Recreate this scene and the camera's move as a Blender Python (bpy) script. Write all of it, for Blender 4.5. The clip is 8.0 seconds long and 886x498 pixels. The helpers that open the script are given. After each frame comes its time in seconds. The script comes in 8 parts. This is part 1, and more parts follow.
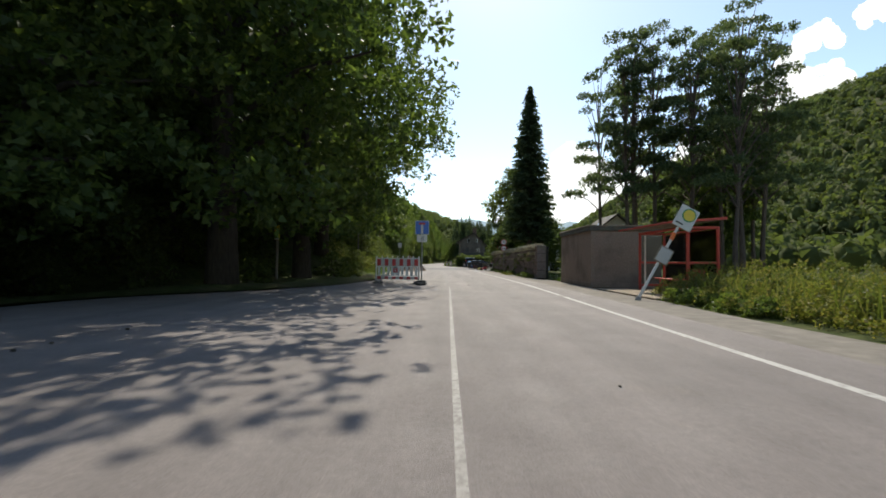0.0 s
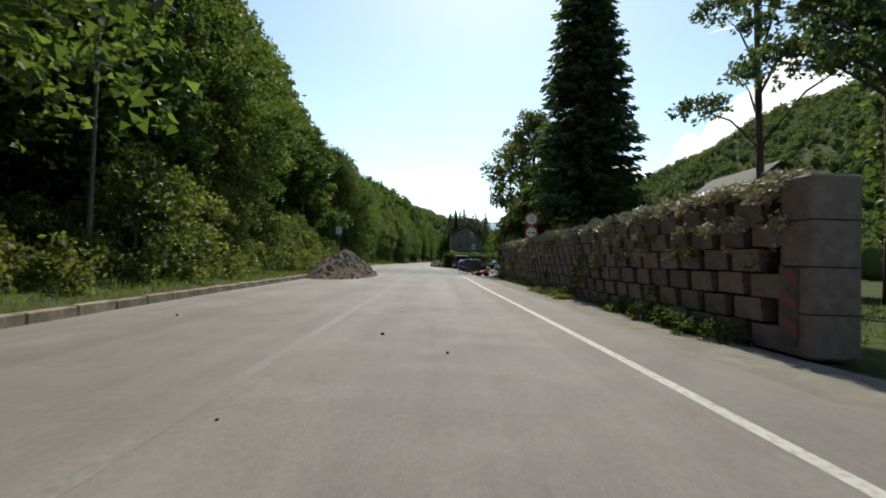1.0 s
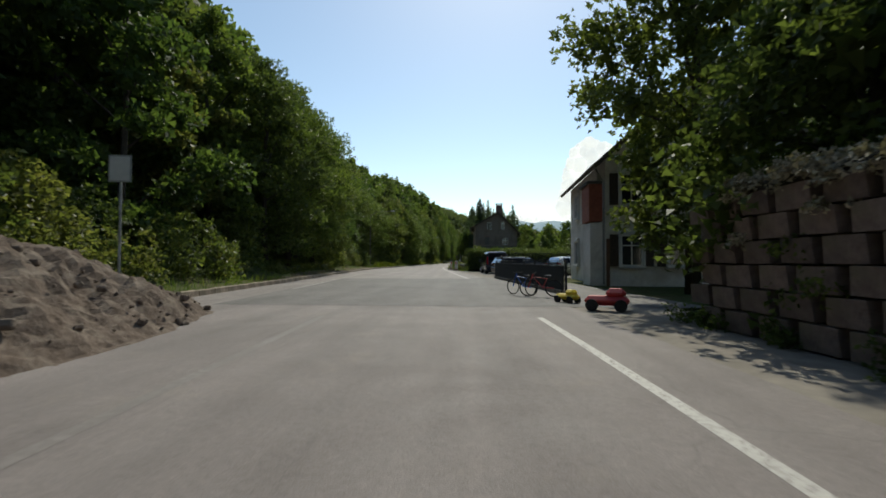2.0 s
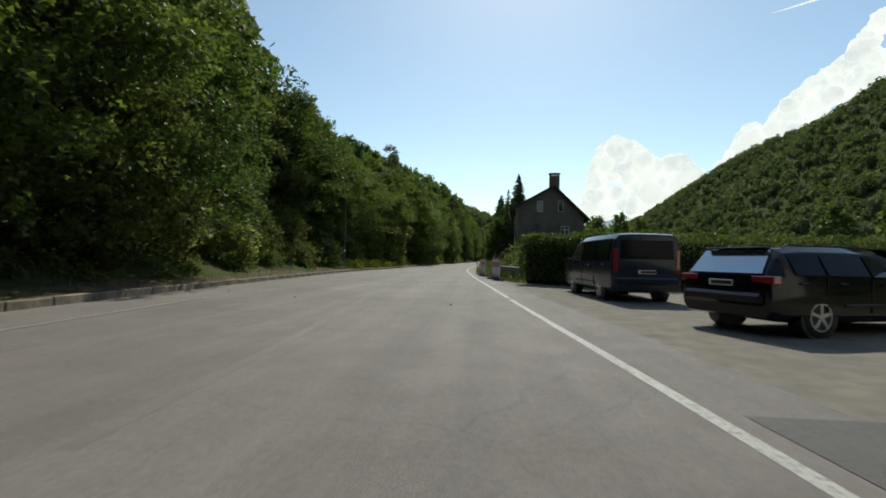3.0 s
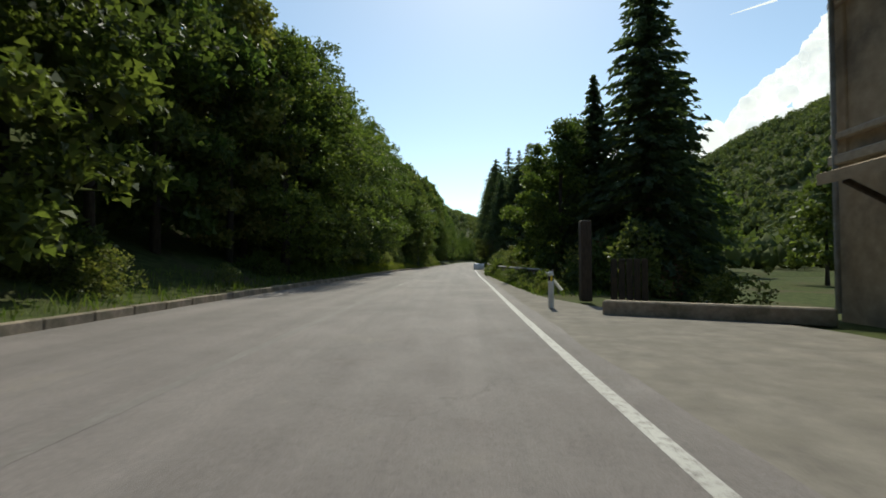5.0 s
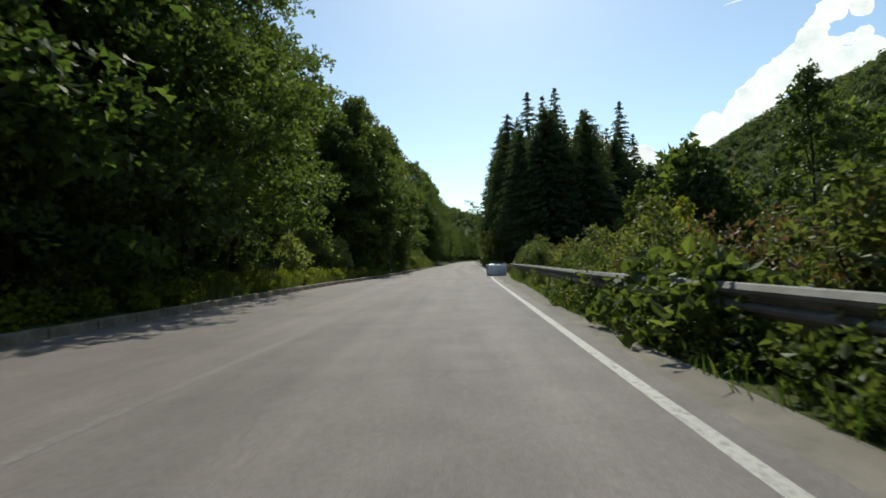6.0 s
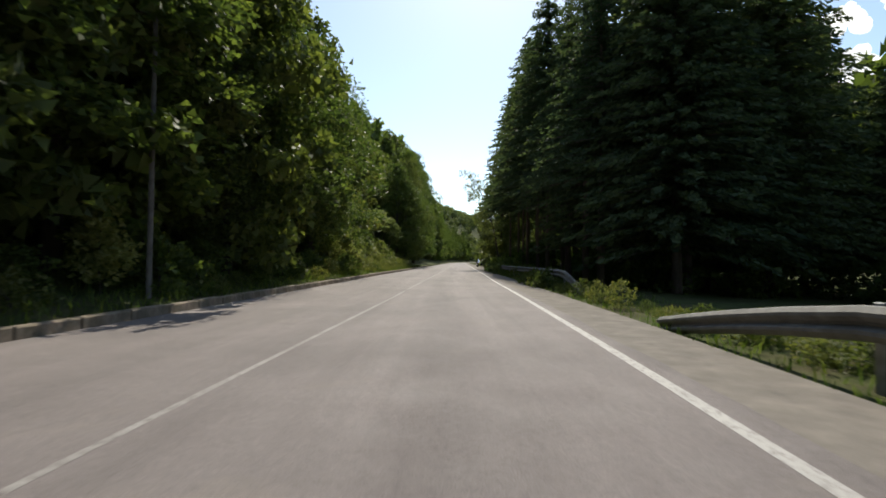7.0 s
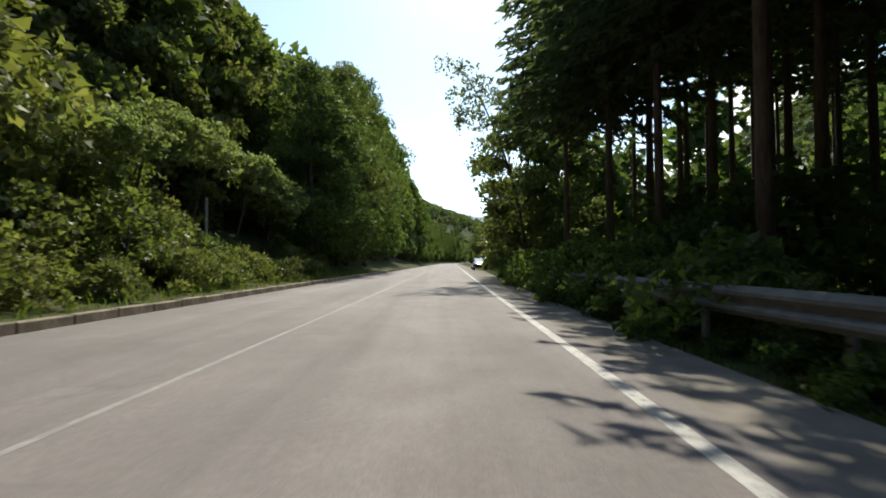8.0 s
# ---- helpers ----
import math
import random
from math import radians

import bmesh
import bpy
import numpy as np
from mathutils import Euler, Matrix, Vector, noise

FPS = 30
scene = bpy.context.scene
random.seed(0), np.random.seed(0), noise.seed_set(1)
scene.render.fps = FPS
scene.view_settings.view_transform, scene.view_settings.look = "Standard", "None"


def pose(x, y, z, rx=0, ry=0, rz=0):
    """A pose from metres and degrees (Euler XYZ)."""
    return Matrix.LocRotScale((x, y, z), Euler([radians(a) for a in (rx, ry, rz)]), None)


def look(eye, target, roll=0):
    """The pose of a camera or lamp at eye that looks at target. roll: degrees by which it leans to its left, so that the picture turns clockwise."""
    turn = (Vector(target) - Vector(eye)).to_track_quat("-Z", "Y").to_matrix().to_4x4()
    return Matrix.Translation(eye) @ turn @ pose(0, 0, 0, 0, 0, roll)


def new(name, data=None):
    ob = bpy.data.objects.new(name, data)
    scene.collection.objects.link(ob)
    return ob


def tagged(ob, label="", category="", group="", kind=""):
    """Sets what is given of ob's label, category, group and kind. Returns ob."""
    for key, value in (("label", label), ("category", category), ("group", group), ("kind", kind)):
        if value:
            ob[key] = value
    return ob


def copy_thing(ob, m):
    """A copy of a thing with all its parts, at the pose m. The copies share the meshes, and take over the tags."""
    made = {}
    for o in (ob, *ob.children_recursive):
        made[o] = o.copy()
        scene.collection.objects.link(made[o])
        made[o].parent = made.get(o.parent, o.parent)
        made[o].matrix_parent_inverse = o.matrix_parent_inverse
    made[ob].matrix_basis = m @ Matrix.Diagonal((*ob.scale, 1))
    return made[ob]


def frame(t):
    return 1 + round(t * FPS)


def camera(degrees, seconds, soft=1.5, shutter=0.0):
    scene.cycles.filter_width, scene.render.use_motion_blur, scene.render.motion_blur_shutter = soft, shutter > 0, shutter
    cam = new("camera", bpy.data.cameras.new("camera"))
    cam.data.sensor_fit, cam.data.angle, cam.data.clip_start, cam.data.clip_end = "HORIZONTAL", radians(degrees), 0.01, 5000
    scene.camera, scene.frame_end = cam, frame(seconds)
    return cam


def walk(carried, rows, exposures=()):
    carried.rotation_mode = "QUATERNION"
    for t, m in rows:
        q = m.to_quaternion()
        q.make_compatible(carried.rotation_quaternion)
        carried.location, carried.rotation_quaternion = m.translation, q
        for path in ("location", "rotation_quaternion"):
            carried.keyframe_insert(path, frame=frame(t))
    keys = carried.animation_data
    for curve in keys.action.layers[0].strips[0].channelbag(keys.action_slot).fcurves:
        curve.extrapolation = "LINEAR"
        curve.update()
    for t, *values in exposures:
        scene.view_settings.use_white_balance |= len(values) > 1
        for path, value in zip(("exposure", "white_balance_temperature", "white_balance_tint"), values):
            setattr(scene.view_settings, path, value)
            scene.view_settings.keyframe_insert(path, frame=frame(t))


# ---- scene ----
cam = camera(88.0, 8.0, 1.7, 0.04)
PATH = [
    (0.0, pose(0.000, 0.000, 1.051, 91.590, -0.663, 0.089)),
    (0.1, pose(0.116, 2.363, 1.051, 91.532, -0.419, -0.583)),
    (0.2, pose(0.246, 4.741, 1.052, 91.535, -0.226, -1.297)),
    (0.3, pose(0.405, 7.150, 1.055, 91.578, -0.068, -2.116)),
    (0.4, pose(0.604, 9.606, 1.060, 91.551, 0.107, -3.125)),
    (0.5, pose(0.840, 12.203, 1.060, 91.583, 0.109, -3.724)),
    (0.6, pose(1.108, 15.035, 1.040, 91.623, -0.270, -3.333)),
    (0.7, pose(1.353, 17.635, 1.036, 91.554, -0.611, -2.622)),
    (0.8, pose(1.557, 20.113, 1.039, 91.528, -0.965, -1.811)),
    (0.9, pose(1.702, 22.579, 1.052, 91.501, -1.285, -1.146)),
    (1.0, pose(1.798, 25.050, 1.064, 91.465, -1.561, -0.560)),
    (1.1, pose(1.855, 27.543, 1.063, 91.490, -1.580, -0.010)),
    (1.2, pose(1.888, 30.041, 1.058, 91.483, -1.513, 0.390)),
    (1.3, pose(1.913, 32.526, 1.045, 91.488, -1.279, 0.511)),
    (1.4, pose(1.952, 34.929, 1.035, 91.478, -1.074, 0.490)),
    (1.5, pose(2.030, 37.177, 1.044, 91.578, -0.891, 0.452)),
    (1.6, pose(2.076, 39.493, 1.049, 91.528, -0.918, 0.712)),
    (1.7, pose(2.094, 41.871, 1.051, 91.474, -0.977, 1.110)),
    (1.8, pose(2.089, 44.306, 1.051, 91.500, -0.745, 1.465)),
    (1.9, pose(2.061, 46.790, 1.050, 91.515, -0.450, 1.816)),
    (2.0, pose(2.012, 49.315, 1.050, 91.518, -0.201, 2.190)),
    (2.1, pose(1.944, 51.875, 1.050, 91.518, -0.035, 2.602)),
    (2.2, pose(1.858, 54.461, 1.050, 91.517, 0.043, 3.056)),
    (2.3, pose(1.756, 57.066, 1.050, 91.517, 0.034, 3.544)),
    (2.4, pose(1.640, 59.682, 1.050, 91.519, -0.069, 4.049)),
    (2.5, pose(1.511, 62.302, 1.050, 91.523, -0.277, 4.538)),
    (2.6, pose(1.371, 64.919, 1.047, 91.514, -0.591, 4.966)),
    (2.7, pose(1.224, 67.525, 1.043, 91.453, -0.969, 5.269)),
    (2.8, pose(1.070, 70.114, 1.038, 91.310, -1.270, 5.363)),
    (2.9, pose(0.913, 72.677, 1.041, 91.386, -1.204, 5.147)),
    (3.0, pose(0.743, 75.227, 1.046, 91.318, -1.141, 4.894)),
    (3.1, pose(0.552, 77.775, 1.053, 91.412, -1.261, 4.864)),
    (3.2, pose(0.335, 80.314, 1.060, 91.355, -1.596, 5.140)),
    (3.3, pose(0.088, 82.837, 1.062, 91.373, -1.973, 5.803)),
    (3.4, pose(-0.152, 85.342, 1.063, 91.217, -2.281, 6.337)),
    (3.5, pose(-0.353, 87.824, 1.052, 91.377, -2.091, 6.226)),
    (3.6, pose(-0.530, 90.299, 1.042, 91.497, -1.836, 6.294)),
    (3.7, pose(-0.691, 92.810, 1.034, 91.531, -1.481, 6.208)),
    (3.8, pose(-0.839, 95.396, 1.040, 91.537, -0.698, 5.617)),
    (3.9, pose(-1.020, 98.034, 1.042, 91.475, -0.587, 6.081)),
    (4.0, pose(-1.226, 100.754, 1.038, 91.571, -0.616, 6.015)),
    (4.1, pose(-1.421, 103.221, 1.035, 91.527, -0.548, 6.068)),
    (4.2, pose(-1.589, 105.513, 1.035, 91.513, -0.535, 6.036)),
    (4.3, pose(-1.712, 107.710, 1.057, 91.644, -0.641, 5.699)),
    (4.4, pose(-1.812, 110.049, 1.060, 91.562, -0.450, 5.344)),
    (4.5, pose(-1.891, 112.492, 1.058, 91.501, -0.118, 4.850)),
    (4.6, pose(-1.953, 115.004, 1.053, 91.471, 0.271, 4.069)),
    (4.7, pose(-1.998, 117.563, 1.048, 91.407, 0.553, 3.211)),
    (4.8, pose(-2.030, 120.145, 1.048, 91.480, 0.519, 2.458)),
    (4.9, pose(-2.049, 122.750, 1.049, 91.515, 0.363, 1.851)),
    (5.0, pose(-2.057, 125.375, 1.050, 91.520, 0.190, 1.410)),
    (5.1, pose(-2.055, 128.017, 1.050, 91.518, 0.053, 1.143)),
    (5.2, pose(-2.045, 130.675, 1.050, 91.517, -0.031, 1.043)),
    (5.3, pose(-2.029, 133.346, 1.050, 91.517, -0.050, 1.095)),
    (5.4, pose(-2.007, 136.028, 1.050, 91.516, 0.012, 1.268)),
    (5.5, pose(-1.981, 138.719, 1.050, 91.515, 0.180, 1.518)),
    (5.6, pose(-1.952, 141.416, 1.051, 91.519, 0.476, 1.784)),
    (5.7, pose(-1.919, 144.117, 1.053, 91.539, 0.892, 1.984)),
    (5.8, pose(-1.884, 146.821, 1.053, 91.579, 1.347, 2.011)),
    (5.9, pose(-1.846, 149.524, 1.049, 91.530, 1.614, 1.732)),
    (6.0, pose(-1.790, 152.262, 1.045, 91.495, 1.727, 1.324)),
    (6.1, pose(-1.698, 155.072, 1.048, 91.507, 1.459, 0.939)),
    (6.2, pose(-1.595, 157.918, 1.050, 91.515, 1.188, 0.697)),
    (6.3, pose(-1.502, 160.767, 1.050, 91.524, 1.056, 0.692)),
    (6.4, pose(-1.445, 163.584, 1.042, 91.547, 1.016, 0.991)),
    (6.5, pose(-1.411, 166.407, 1.035, 91.596, 0.915, 1.334)),
    (6.6, pose(-1.390, 169.277, 1.043, 91.529, 0.437, 1.441)),
    (6.7, pose(-1.365, 172.333, 1.052, 91.455, 0.004, 1.396)),
    (6.8, pose(-1.319, 175.717, 1.056, 91.427, -0.033, 1.263)),
    (6.9, pose(-1.230, 179.110, 1.056, 91.479, -0.316, 0.777)),
    (7.0, pose(-1.117, 182.526, 1.058, 91.490, -0.554, 0.246)),
    (7.1, pose(-0.999, 185.980, 1.065, 91.530, -0.410, -0.046)),
    (7.2, pose(-0.889, 189.395, 1.071, 91.547, -0.253, -0.072)),
    (7.3, pose(-0.796, 192.694, 1.055, 91.423, -0.386, 0.174)),
    (7.4, pose(-0.678, 195.979, 1.054, 91.443, -0.519, -0.118)),
    (7.5, pose(-0.546, 199.241, 1.059, 91.390, -0.571, -0.054)),
    (7.6, pose(-0.412, 202.469, 1.053, 91.429, -0.375, 1.236)),
    (7.7, pose(-0.218, 205.684, 1.045, 91.409, -0.357, -0.334)),
    (7.8, pose(0.005, 208.919, 1.036, 91.450, -0.291, -0.595)),
    (7.9, pose(0.266, 212.195, 1.018, 91.378, -0.119, -0.843)),
    (8.0, pose(0.555, 215.537, 1.004, 91.618, 0.381, -0.937)),
]
EXPO = [(0.0, 0.4, 6900.0, 6.0), (0.5, 0.42, 6900.0, 6.0), (1.0, 0.33, 6800.0, 3.0), (1.5, 0.1, 6800.0, 3.0), (2.8, -0.1, 6800.0, -2.0), (4.0, -0.06, 6850.0, -2.0), (4.5, 0.04, 6850.0, -1.0), (6.0, 0.04, 6700.0, -1.0), (6.5, 0.05, 6700.0, 0.0), (7.0, 0.38, 6900.0, 7.0), (7.5, 0.58, 6900.0, 6.0), (8.0, 0.66, 6800.0, 4.0)]
import collections
walk(cam, PATH, EXPO)

# ---------------------------------------------------------------- light
SUN_AZ, SUN_EL = radians(6.0), radians(46.0)
world = bpy.data.worlds.new("sky")
world.use_nodes = True
scene.world = world
wn = world.node_tree
sky = wn.nodes.new("ShaderNodeTexSky")
sky.sky_type, sky.sun_disc = "NISHITA", False
sky.sun_elevation, sky.sun_rotation = SUN_EL, SUN_AZ
sky.air_density, sky.dust_density, sky.ozone_density = 1.0, 0.32, 0.45
wn.links.new(sky.outputs[0], wn.nodes["Background"].inputs[0])
wn.nodes["Background"].inputs[1].default_value = 0.15
sun = new("sun", bpy.data.lights.new("sun", "SUN"))
sun.data.energy, sun.data.angle, sun.data.color = 4.1, radians(0.53), (1.0, 0.95, 0.87)
to_sun = Vector((math.sin(SUN_AZ) * math.cos(SUN_EL), math.cos(SUN_AZ) * math.cos(SUN_EL), math.sin(SUN_EL)))
sun.matrix_world = look(to_sun * 300, (0, 0, 0))

# ---------------------------------------------------------------- materials


def nodes_of(name):
    m = bpy.data.materials.new(name)
    m.use_nodes = True
    nt = m.node_tree
    return m, nt, nt.nodes["Principled BSDF"]


def add(nt, kind, **inputs):
    n = nt.nodes.new(kind)
    for k, v in inputs.items():
        n.inputs[k.replace("_", " ")].default_value = v
    return n


def ramp(nt, src, stops):
    r = nt.nodes.new("ShaderNodeValToRGB")
    while len(r.color_ramp.elements) < len(stops):
        r.color_ramp.elements.new(0.5)
    for e, (p, c) in zip(r.color_ramp.elements, stops):
        e.position, e.color = p, (c, c, c, 1) if isinstance(c, float) else (*c, 1)
    nt.links.new(src, r.inputs[0])
    return r.outputs[0]


def coords(nt, kind="Object", scale=(1, 1, 1)):
    mp = nt.nodes.new("ShaderNodeMapping")
    mp.inputs["Scale"].default_value = scale
    if kind == "World":
        nt.links.new(nt.nodes.new("ShaderNodeNewGeometry").outputs["Position"], mp.inputs[0])
    else:
        nt.links.new(nt.nodes.new("ShaderNodeTexCoord").outputs[kind], mp.inputs[0])
    return mp.outputs[0]


def noise_tex(nt, co, scale, detail=5.0, rough=0.6):
    n = add(nt, "ShaderNodeTexNoise", Scale=scale, Detail=detail, Roughness=rough)
    nt.links.new(co, n.inputs["Vector"])
    return n.outputs["Fac"]


def mixed(nt, a, b, fac, kind="MIX"):
    m = nt.nodes.new("ShaderNodeMix")
    m.data_type, m.blend_type = "RGBA", kind
    for sock, val in ((m.inputs[0], fac), (m.inputs[6], a), (m.inputs[7], b)):
        if hasattr(val, "links"):
            nt.links.new(val, sock)
        elif isinstance(val, tuple):
            sock.default_value = (*val, 1)
        else:
            sock.default_value = val
    return m.outputs[2]


def surface(name, dark, light, scale=8.0, rough=0.8, bump=0.3, bump_scale=60.0, metal=0.0, kind="Object",
            stain=None, stain_scale=0.7, stretch=(1, 1, 1), spec=0.4, coat=0.0, vary=0.0):
    """A rough surface with grain, blotches and, where given, stains."""
    m, nt, p = nodes_of(name)
    co = coords(nt, kind, stretch)
    col = ramp(nt, noise_tex(nt, co, scale), [(0.3, dark), (0.7, light)])
    if stain:
        f = ramp(nt, noise_tex(nt, co, stain_scale, 7.0, 0.65), [(0.48, 0.0), (0.66, 0.85)])
        col = mixed(nt, col, stain, f)
    if vary:
        rnd = nt.nodes.new("ShaderNodeObjectInfo").outputs["Random"]
        col = mixed(nt, col, ramp(nt, rnd, [(0.0, 1 - vary), (1.0, 1 + vary)]), 1.0, "MULTIPLY")
    nt.links.new(col, p.inputs["Base Color"])
    p.inputs["Roughness"].default_value, p.inputs["Metallic"].default_value = rough, metal
    p.inputs["Specular IOR Level"].default_value = spec
    p.inputs["Coat Weight"].default_value = coat
    if bump:
        b = add(nt, "ShaderNodeBump", Strength=bump, Distance=0.02)
        nt.links.new(noise_tex(nt, co, bump_scale, 4.0), b.inputs["Height"])
        nt.links.new(b.outputs[0], p.inputs["Normal"])
    return m


def foliage(name, a, b, c, through_light=0.35, rough=0.5, spec=0.22):
    """Leaves: each leaf and each plant has its own shade, and light passes through the blades."""
    m, nt, p = nodes_of(name)
    geo = nt.nodes.new("ShaderNodeNewGeometry").outputs["Random Per Island"]
    rnd = nt.nodes.new("ShaderNodeObjectInfo").outputs["Random"]
    col = ramp(nt, geo, [(0.0, a), (0.55, b), (1.0, c)])
    col = mixed(nt, col, ramp(nt, rnd, [(0.0, (0.75, 0.8, 0.8)), (1.0, (1.25, 1.15, 1.0))]), 1.0, "MULTIPLY")
    nt.links.new(col, p.inputs["Base Color"])
    p.inputs["Roughness"].default_value = rough
    p.inputs["Specular IOR Level"].default_value = spec
    tr = nt.nodes.new("ShaderNodeBsdfTranslucent")
    warm = mixed(nt, col, (1.36, 1.45, 0.74), 1.0, "MULTIPLY")
    nt.links.new(warm, tr.inputs[0])
    mx = nt.nodes.new("ShaderNodeMixShader")
    mx.inputs[0].default_value = through_light
    nt.links.new(p.outputs[0], mx.inputs[1])
    nt.links.new(tr.outputs[0], mx.inputs[2])
    nt.links.new(mx.outputs[0], nt.nodes["Material Output"].inputs[0])
    return m


def asphalt(name, tone, warm=(1.13, 0.975, 0.91), dusty=True):
    m, nt, p = nodes_of(name)
    co = coords(nt, "World")
    grain = ramp(nt, noise_tex(nt, co, 95.0, 3.0, 0.75), [(0.30, 0.62), (0.5, 1.0), (0.72, 1.42)])
    lanes = ramp(nt, noise_tex(nt, coords(nt, "World", (1.1, 0.035, 1)), 1.0, 4.0, 0.6), [(0.35, 0.86), (0.65, 1.12)])
    blot = ramp(nt, noise_tex(nt, co, 0.35, 8.0, 0.62), [(0.32, 0.84), (0.68, 1.12)])
    mid = ramp(nt, noise_tex(nt, co, 17.0, 6.0, 0.8), [(0.33, 0.84), (0.67, 1.15)])
    base = tuple(tone * w for w in warm)
    col = mixed(nt, mixed(nt, mixed(nt, mixed(nt, base, grain, 1.0, "MULTIPLY"), mid, 1.0, "MULTIPLY"), lanes, 1.0, "MULTIPLY"), blot, 1.0, "MULTIPLY")
    if dusty:
        f = ramp(nt, noise_tex(nt, co, 0.8, 9.0, 0.7), [(0.58, 0.0), (0.8, 0.55)])
        col = mixed(nt, col, (0.26, 0.225, 0.18), f)
    crack = add(nt, "ShaderNodeTexVoronoi", Scale=0.42)
    crack.feature = "DISTANCE_TO_EDGE"
    wob = mixed(nt, co, noise_col(nt, co, 1.6), 0.22, "LINEAR_LIGHT")
    nt.links.new(wob, crack.inputs["Vector"])
    line = ramp(nt, crack.outputs[0], [(0.0, 0.82), (0.006, 1.0)])
    gate = ramp(nt, noise_tex(nt, co, 0.22, 2.0), [(0.52, 1.0), (0.62, 0.0)])
    col = mixed(nt, col, mixed(nt, line, (1.0, 1.0, 1.0), gate), 1.0, "MULTIPLY")
    nt.links.new(col, p.inputs["Base Color"])
    nt.links.new(ramp(nt, noise_tex(nt, co, 2.0), [(0.3, 0.72), (0.7, 0.9)]), p.inputs["Roughness"])
    p.inputs["Specular IOR Level"].default_value = 0.35
    b = add(nt, "ShaderNodeBump", Strength=0.55, Distance=0.012)
    nt.links.new(noise_tex(nt, co, 110.0, 2.0, 0.8), b.inputs["Height"])
    nt.links.new(b.outputs[0], p.inputs["Normal"])
    return m


def noise_col(nt, co, scale):
    n = add(nt, "ShaderNodeTexNoise", Scale=scale, Detail=4.0)
    nt.links.new(co, n.inputs["Vector"])
    return n.outputs["Color"]


def worn_paint(name, paint, under, amount, patch=0.25):
    """Road paint with the asphalt showing where it has worn off."""
    m, nt, p = nodes_of(name)
    co = coords(nt, "World")
    f = ramp(nt, noise_tex(nt, co, 14.0, 8.0, 0.8), [(amount - 0.08, 1.0), (amount + 0.06, 0.0)])
    f2 = ramp(nt, noise_tex(nt, co, 0.9, 6.0, 0.7), [(0.4, patch), (0.66, 0.0)])
    col = mixed(nt, mixed(nt, paint, under, f), under, f2)
    nt.links.new(col, p.inputs["Base Color"])
    p.inputs["Roughness"].default_value = 0.75
    return m


def plain(name, col, rough=0.5, metal=0.0, coat=0.0, vary=0.06, spec=0.5, dirt=0.3):
    """Paint, plastic or metal with faint dirt and uneven gloss."""
    m, nt, p = nodes_of(name)
    co = coords(nt, "Object")
    n = noise_tex(nt, co, 5.0, 8.0, 0.65)
    nt.links.new(mixed(nt, ramp(nt, n, [(0.3, tuple(c * (1 - 2 * vary) for c in col)), (0.7, tuple(min(1.0, c * (1 + vary)) for c in col))]),
                       (0.22, 0.2, 0.16), ramp(nt, noise_tex(nt, co, 1.7, 6.0), [(0.6, 0.0), (0.95, dirt)])), p.inputs["Base Color"])
    nt.links.new(ramp(nt, n, [(0.3, max(0.03, rough - 0.08)), (0.7, rough + 0.08)]), p.inputs["Roughness"])
    p.inputs["Metallic"].default_value, p.inputs["Coat Weight"].default_value = metal, coat
    p.inputs["Specular IOR Level"].default_value = spec
    return m


def clear_glass(name, tint=(0.8, 0.85, 0.85), mirror=0.35):
    """Thin window glass: mostly clear, with a mirror gloss that rises at a grazing angle."""
    m, nt, p = nodes_of(name)
    tr = nt.nodes.new("ShaderNodeBsdfTransparent")
    tr.inputs[0].default_value = (*tint, 1)
    gl = nt.nodes.new("ShaderNodeBsdfGlossy")
    gl.inputs["Roughness"].default_value = 0.03
    fr = add(nt, "ShaderNodeFresnel", IOR=1.5)
    mx = nt.nodes.new("ShaderNodeMixShader")
    nt.links.new(fr.outputs[0], mx.inputs[0])
    nt.links.new(tr.outputs[0], mx.inputs[1])
    nt.links.new(gl.outputs[0], mx.inputs[2])
    nt.links.new(mx.outputs[0], nt.nodes["Material Output"].inputs[0])
    return m


M = {}
M["asphalt"] = asphalt("old_asphalt", 0.165)
M["asphalt_dark"] = asphalt("patched_asphalt", 0.105, (1.08, 0.98, 0.93), False)
M["gravel"] = surface("dusty_gravel", (0.15, 0.132, 0.114), (0.245, 0.217, 0.182), 2.6, 0.95, 0.3, 34, kind="World", stain=(0.17, 0.15, 0.125), stain_scale=0.9, spec=0.2)
M["bare_soil"] = surface("bare_brown_soil", (0.06, 0.045, 0.032), (0.19, 0.145, 0.105), 14, 0.95, 1.0, 26, kind="World", stain=(0.07, 0.075, 0.03), stain_scale=1.4, spec=0.05)
M["soil"] = surface("meadow_ground", (0.035, 0.045, 0.016), (0.085, 0.1, 0.035), 3.0, 0.95, 0.8, 18, kind="World", stain=(0.09, 0.07, 0.045), stain_scale=0.35, spec=0.05)
M["paint"] = worn_paint("road_paint", (0.46, 0.44, 0.405), (0.17, 0.15, 0.138), 0.45)
M["paint_dull"] = worn_paint("dull_road_paint", (0.33, 0.31, 0.285), (0.155, 0.136, 0.125), 0.47, 0.6)
M["paint_bar"] = worn_paint("bar_road_paint", (0.24, 0.22, 0.2), (0.145, 0.127, 0.117), 0.47, 0.8)
M["paint_faint"] = worn_paint("faint_road_paint", (0.215, 0.193, 0.18), (0.14, 0.122, 0.112), 0.52, 0.9)
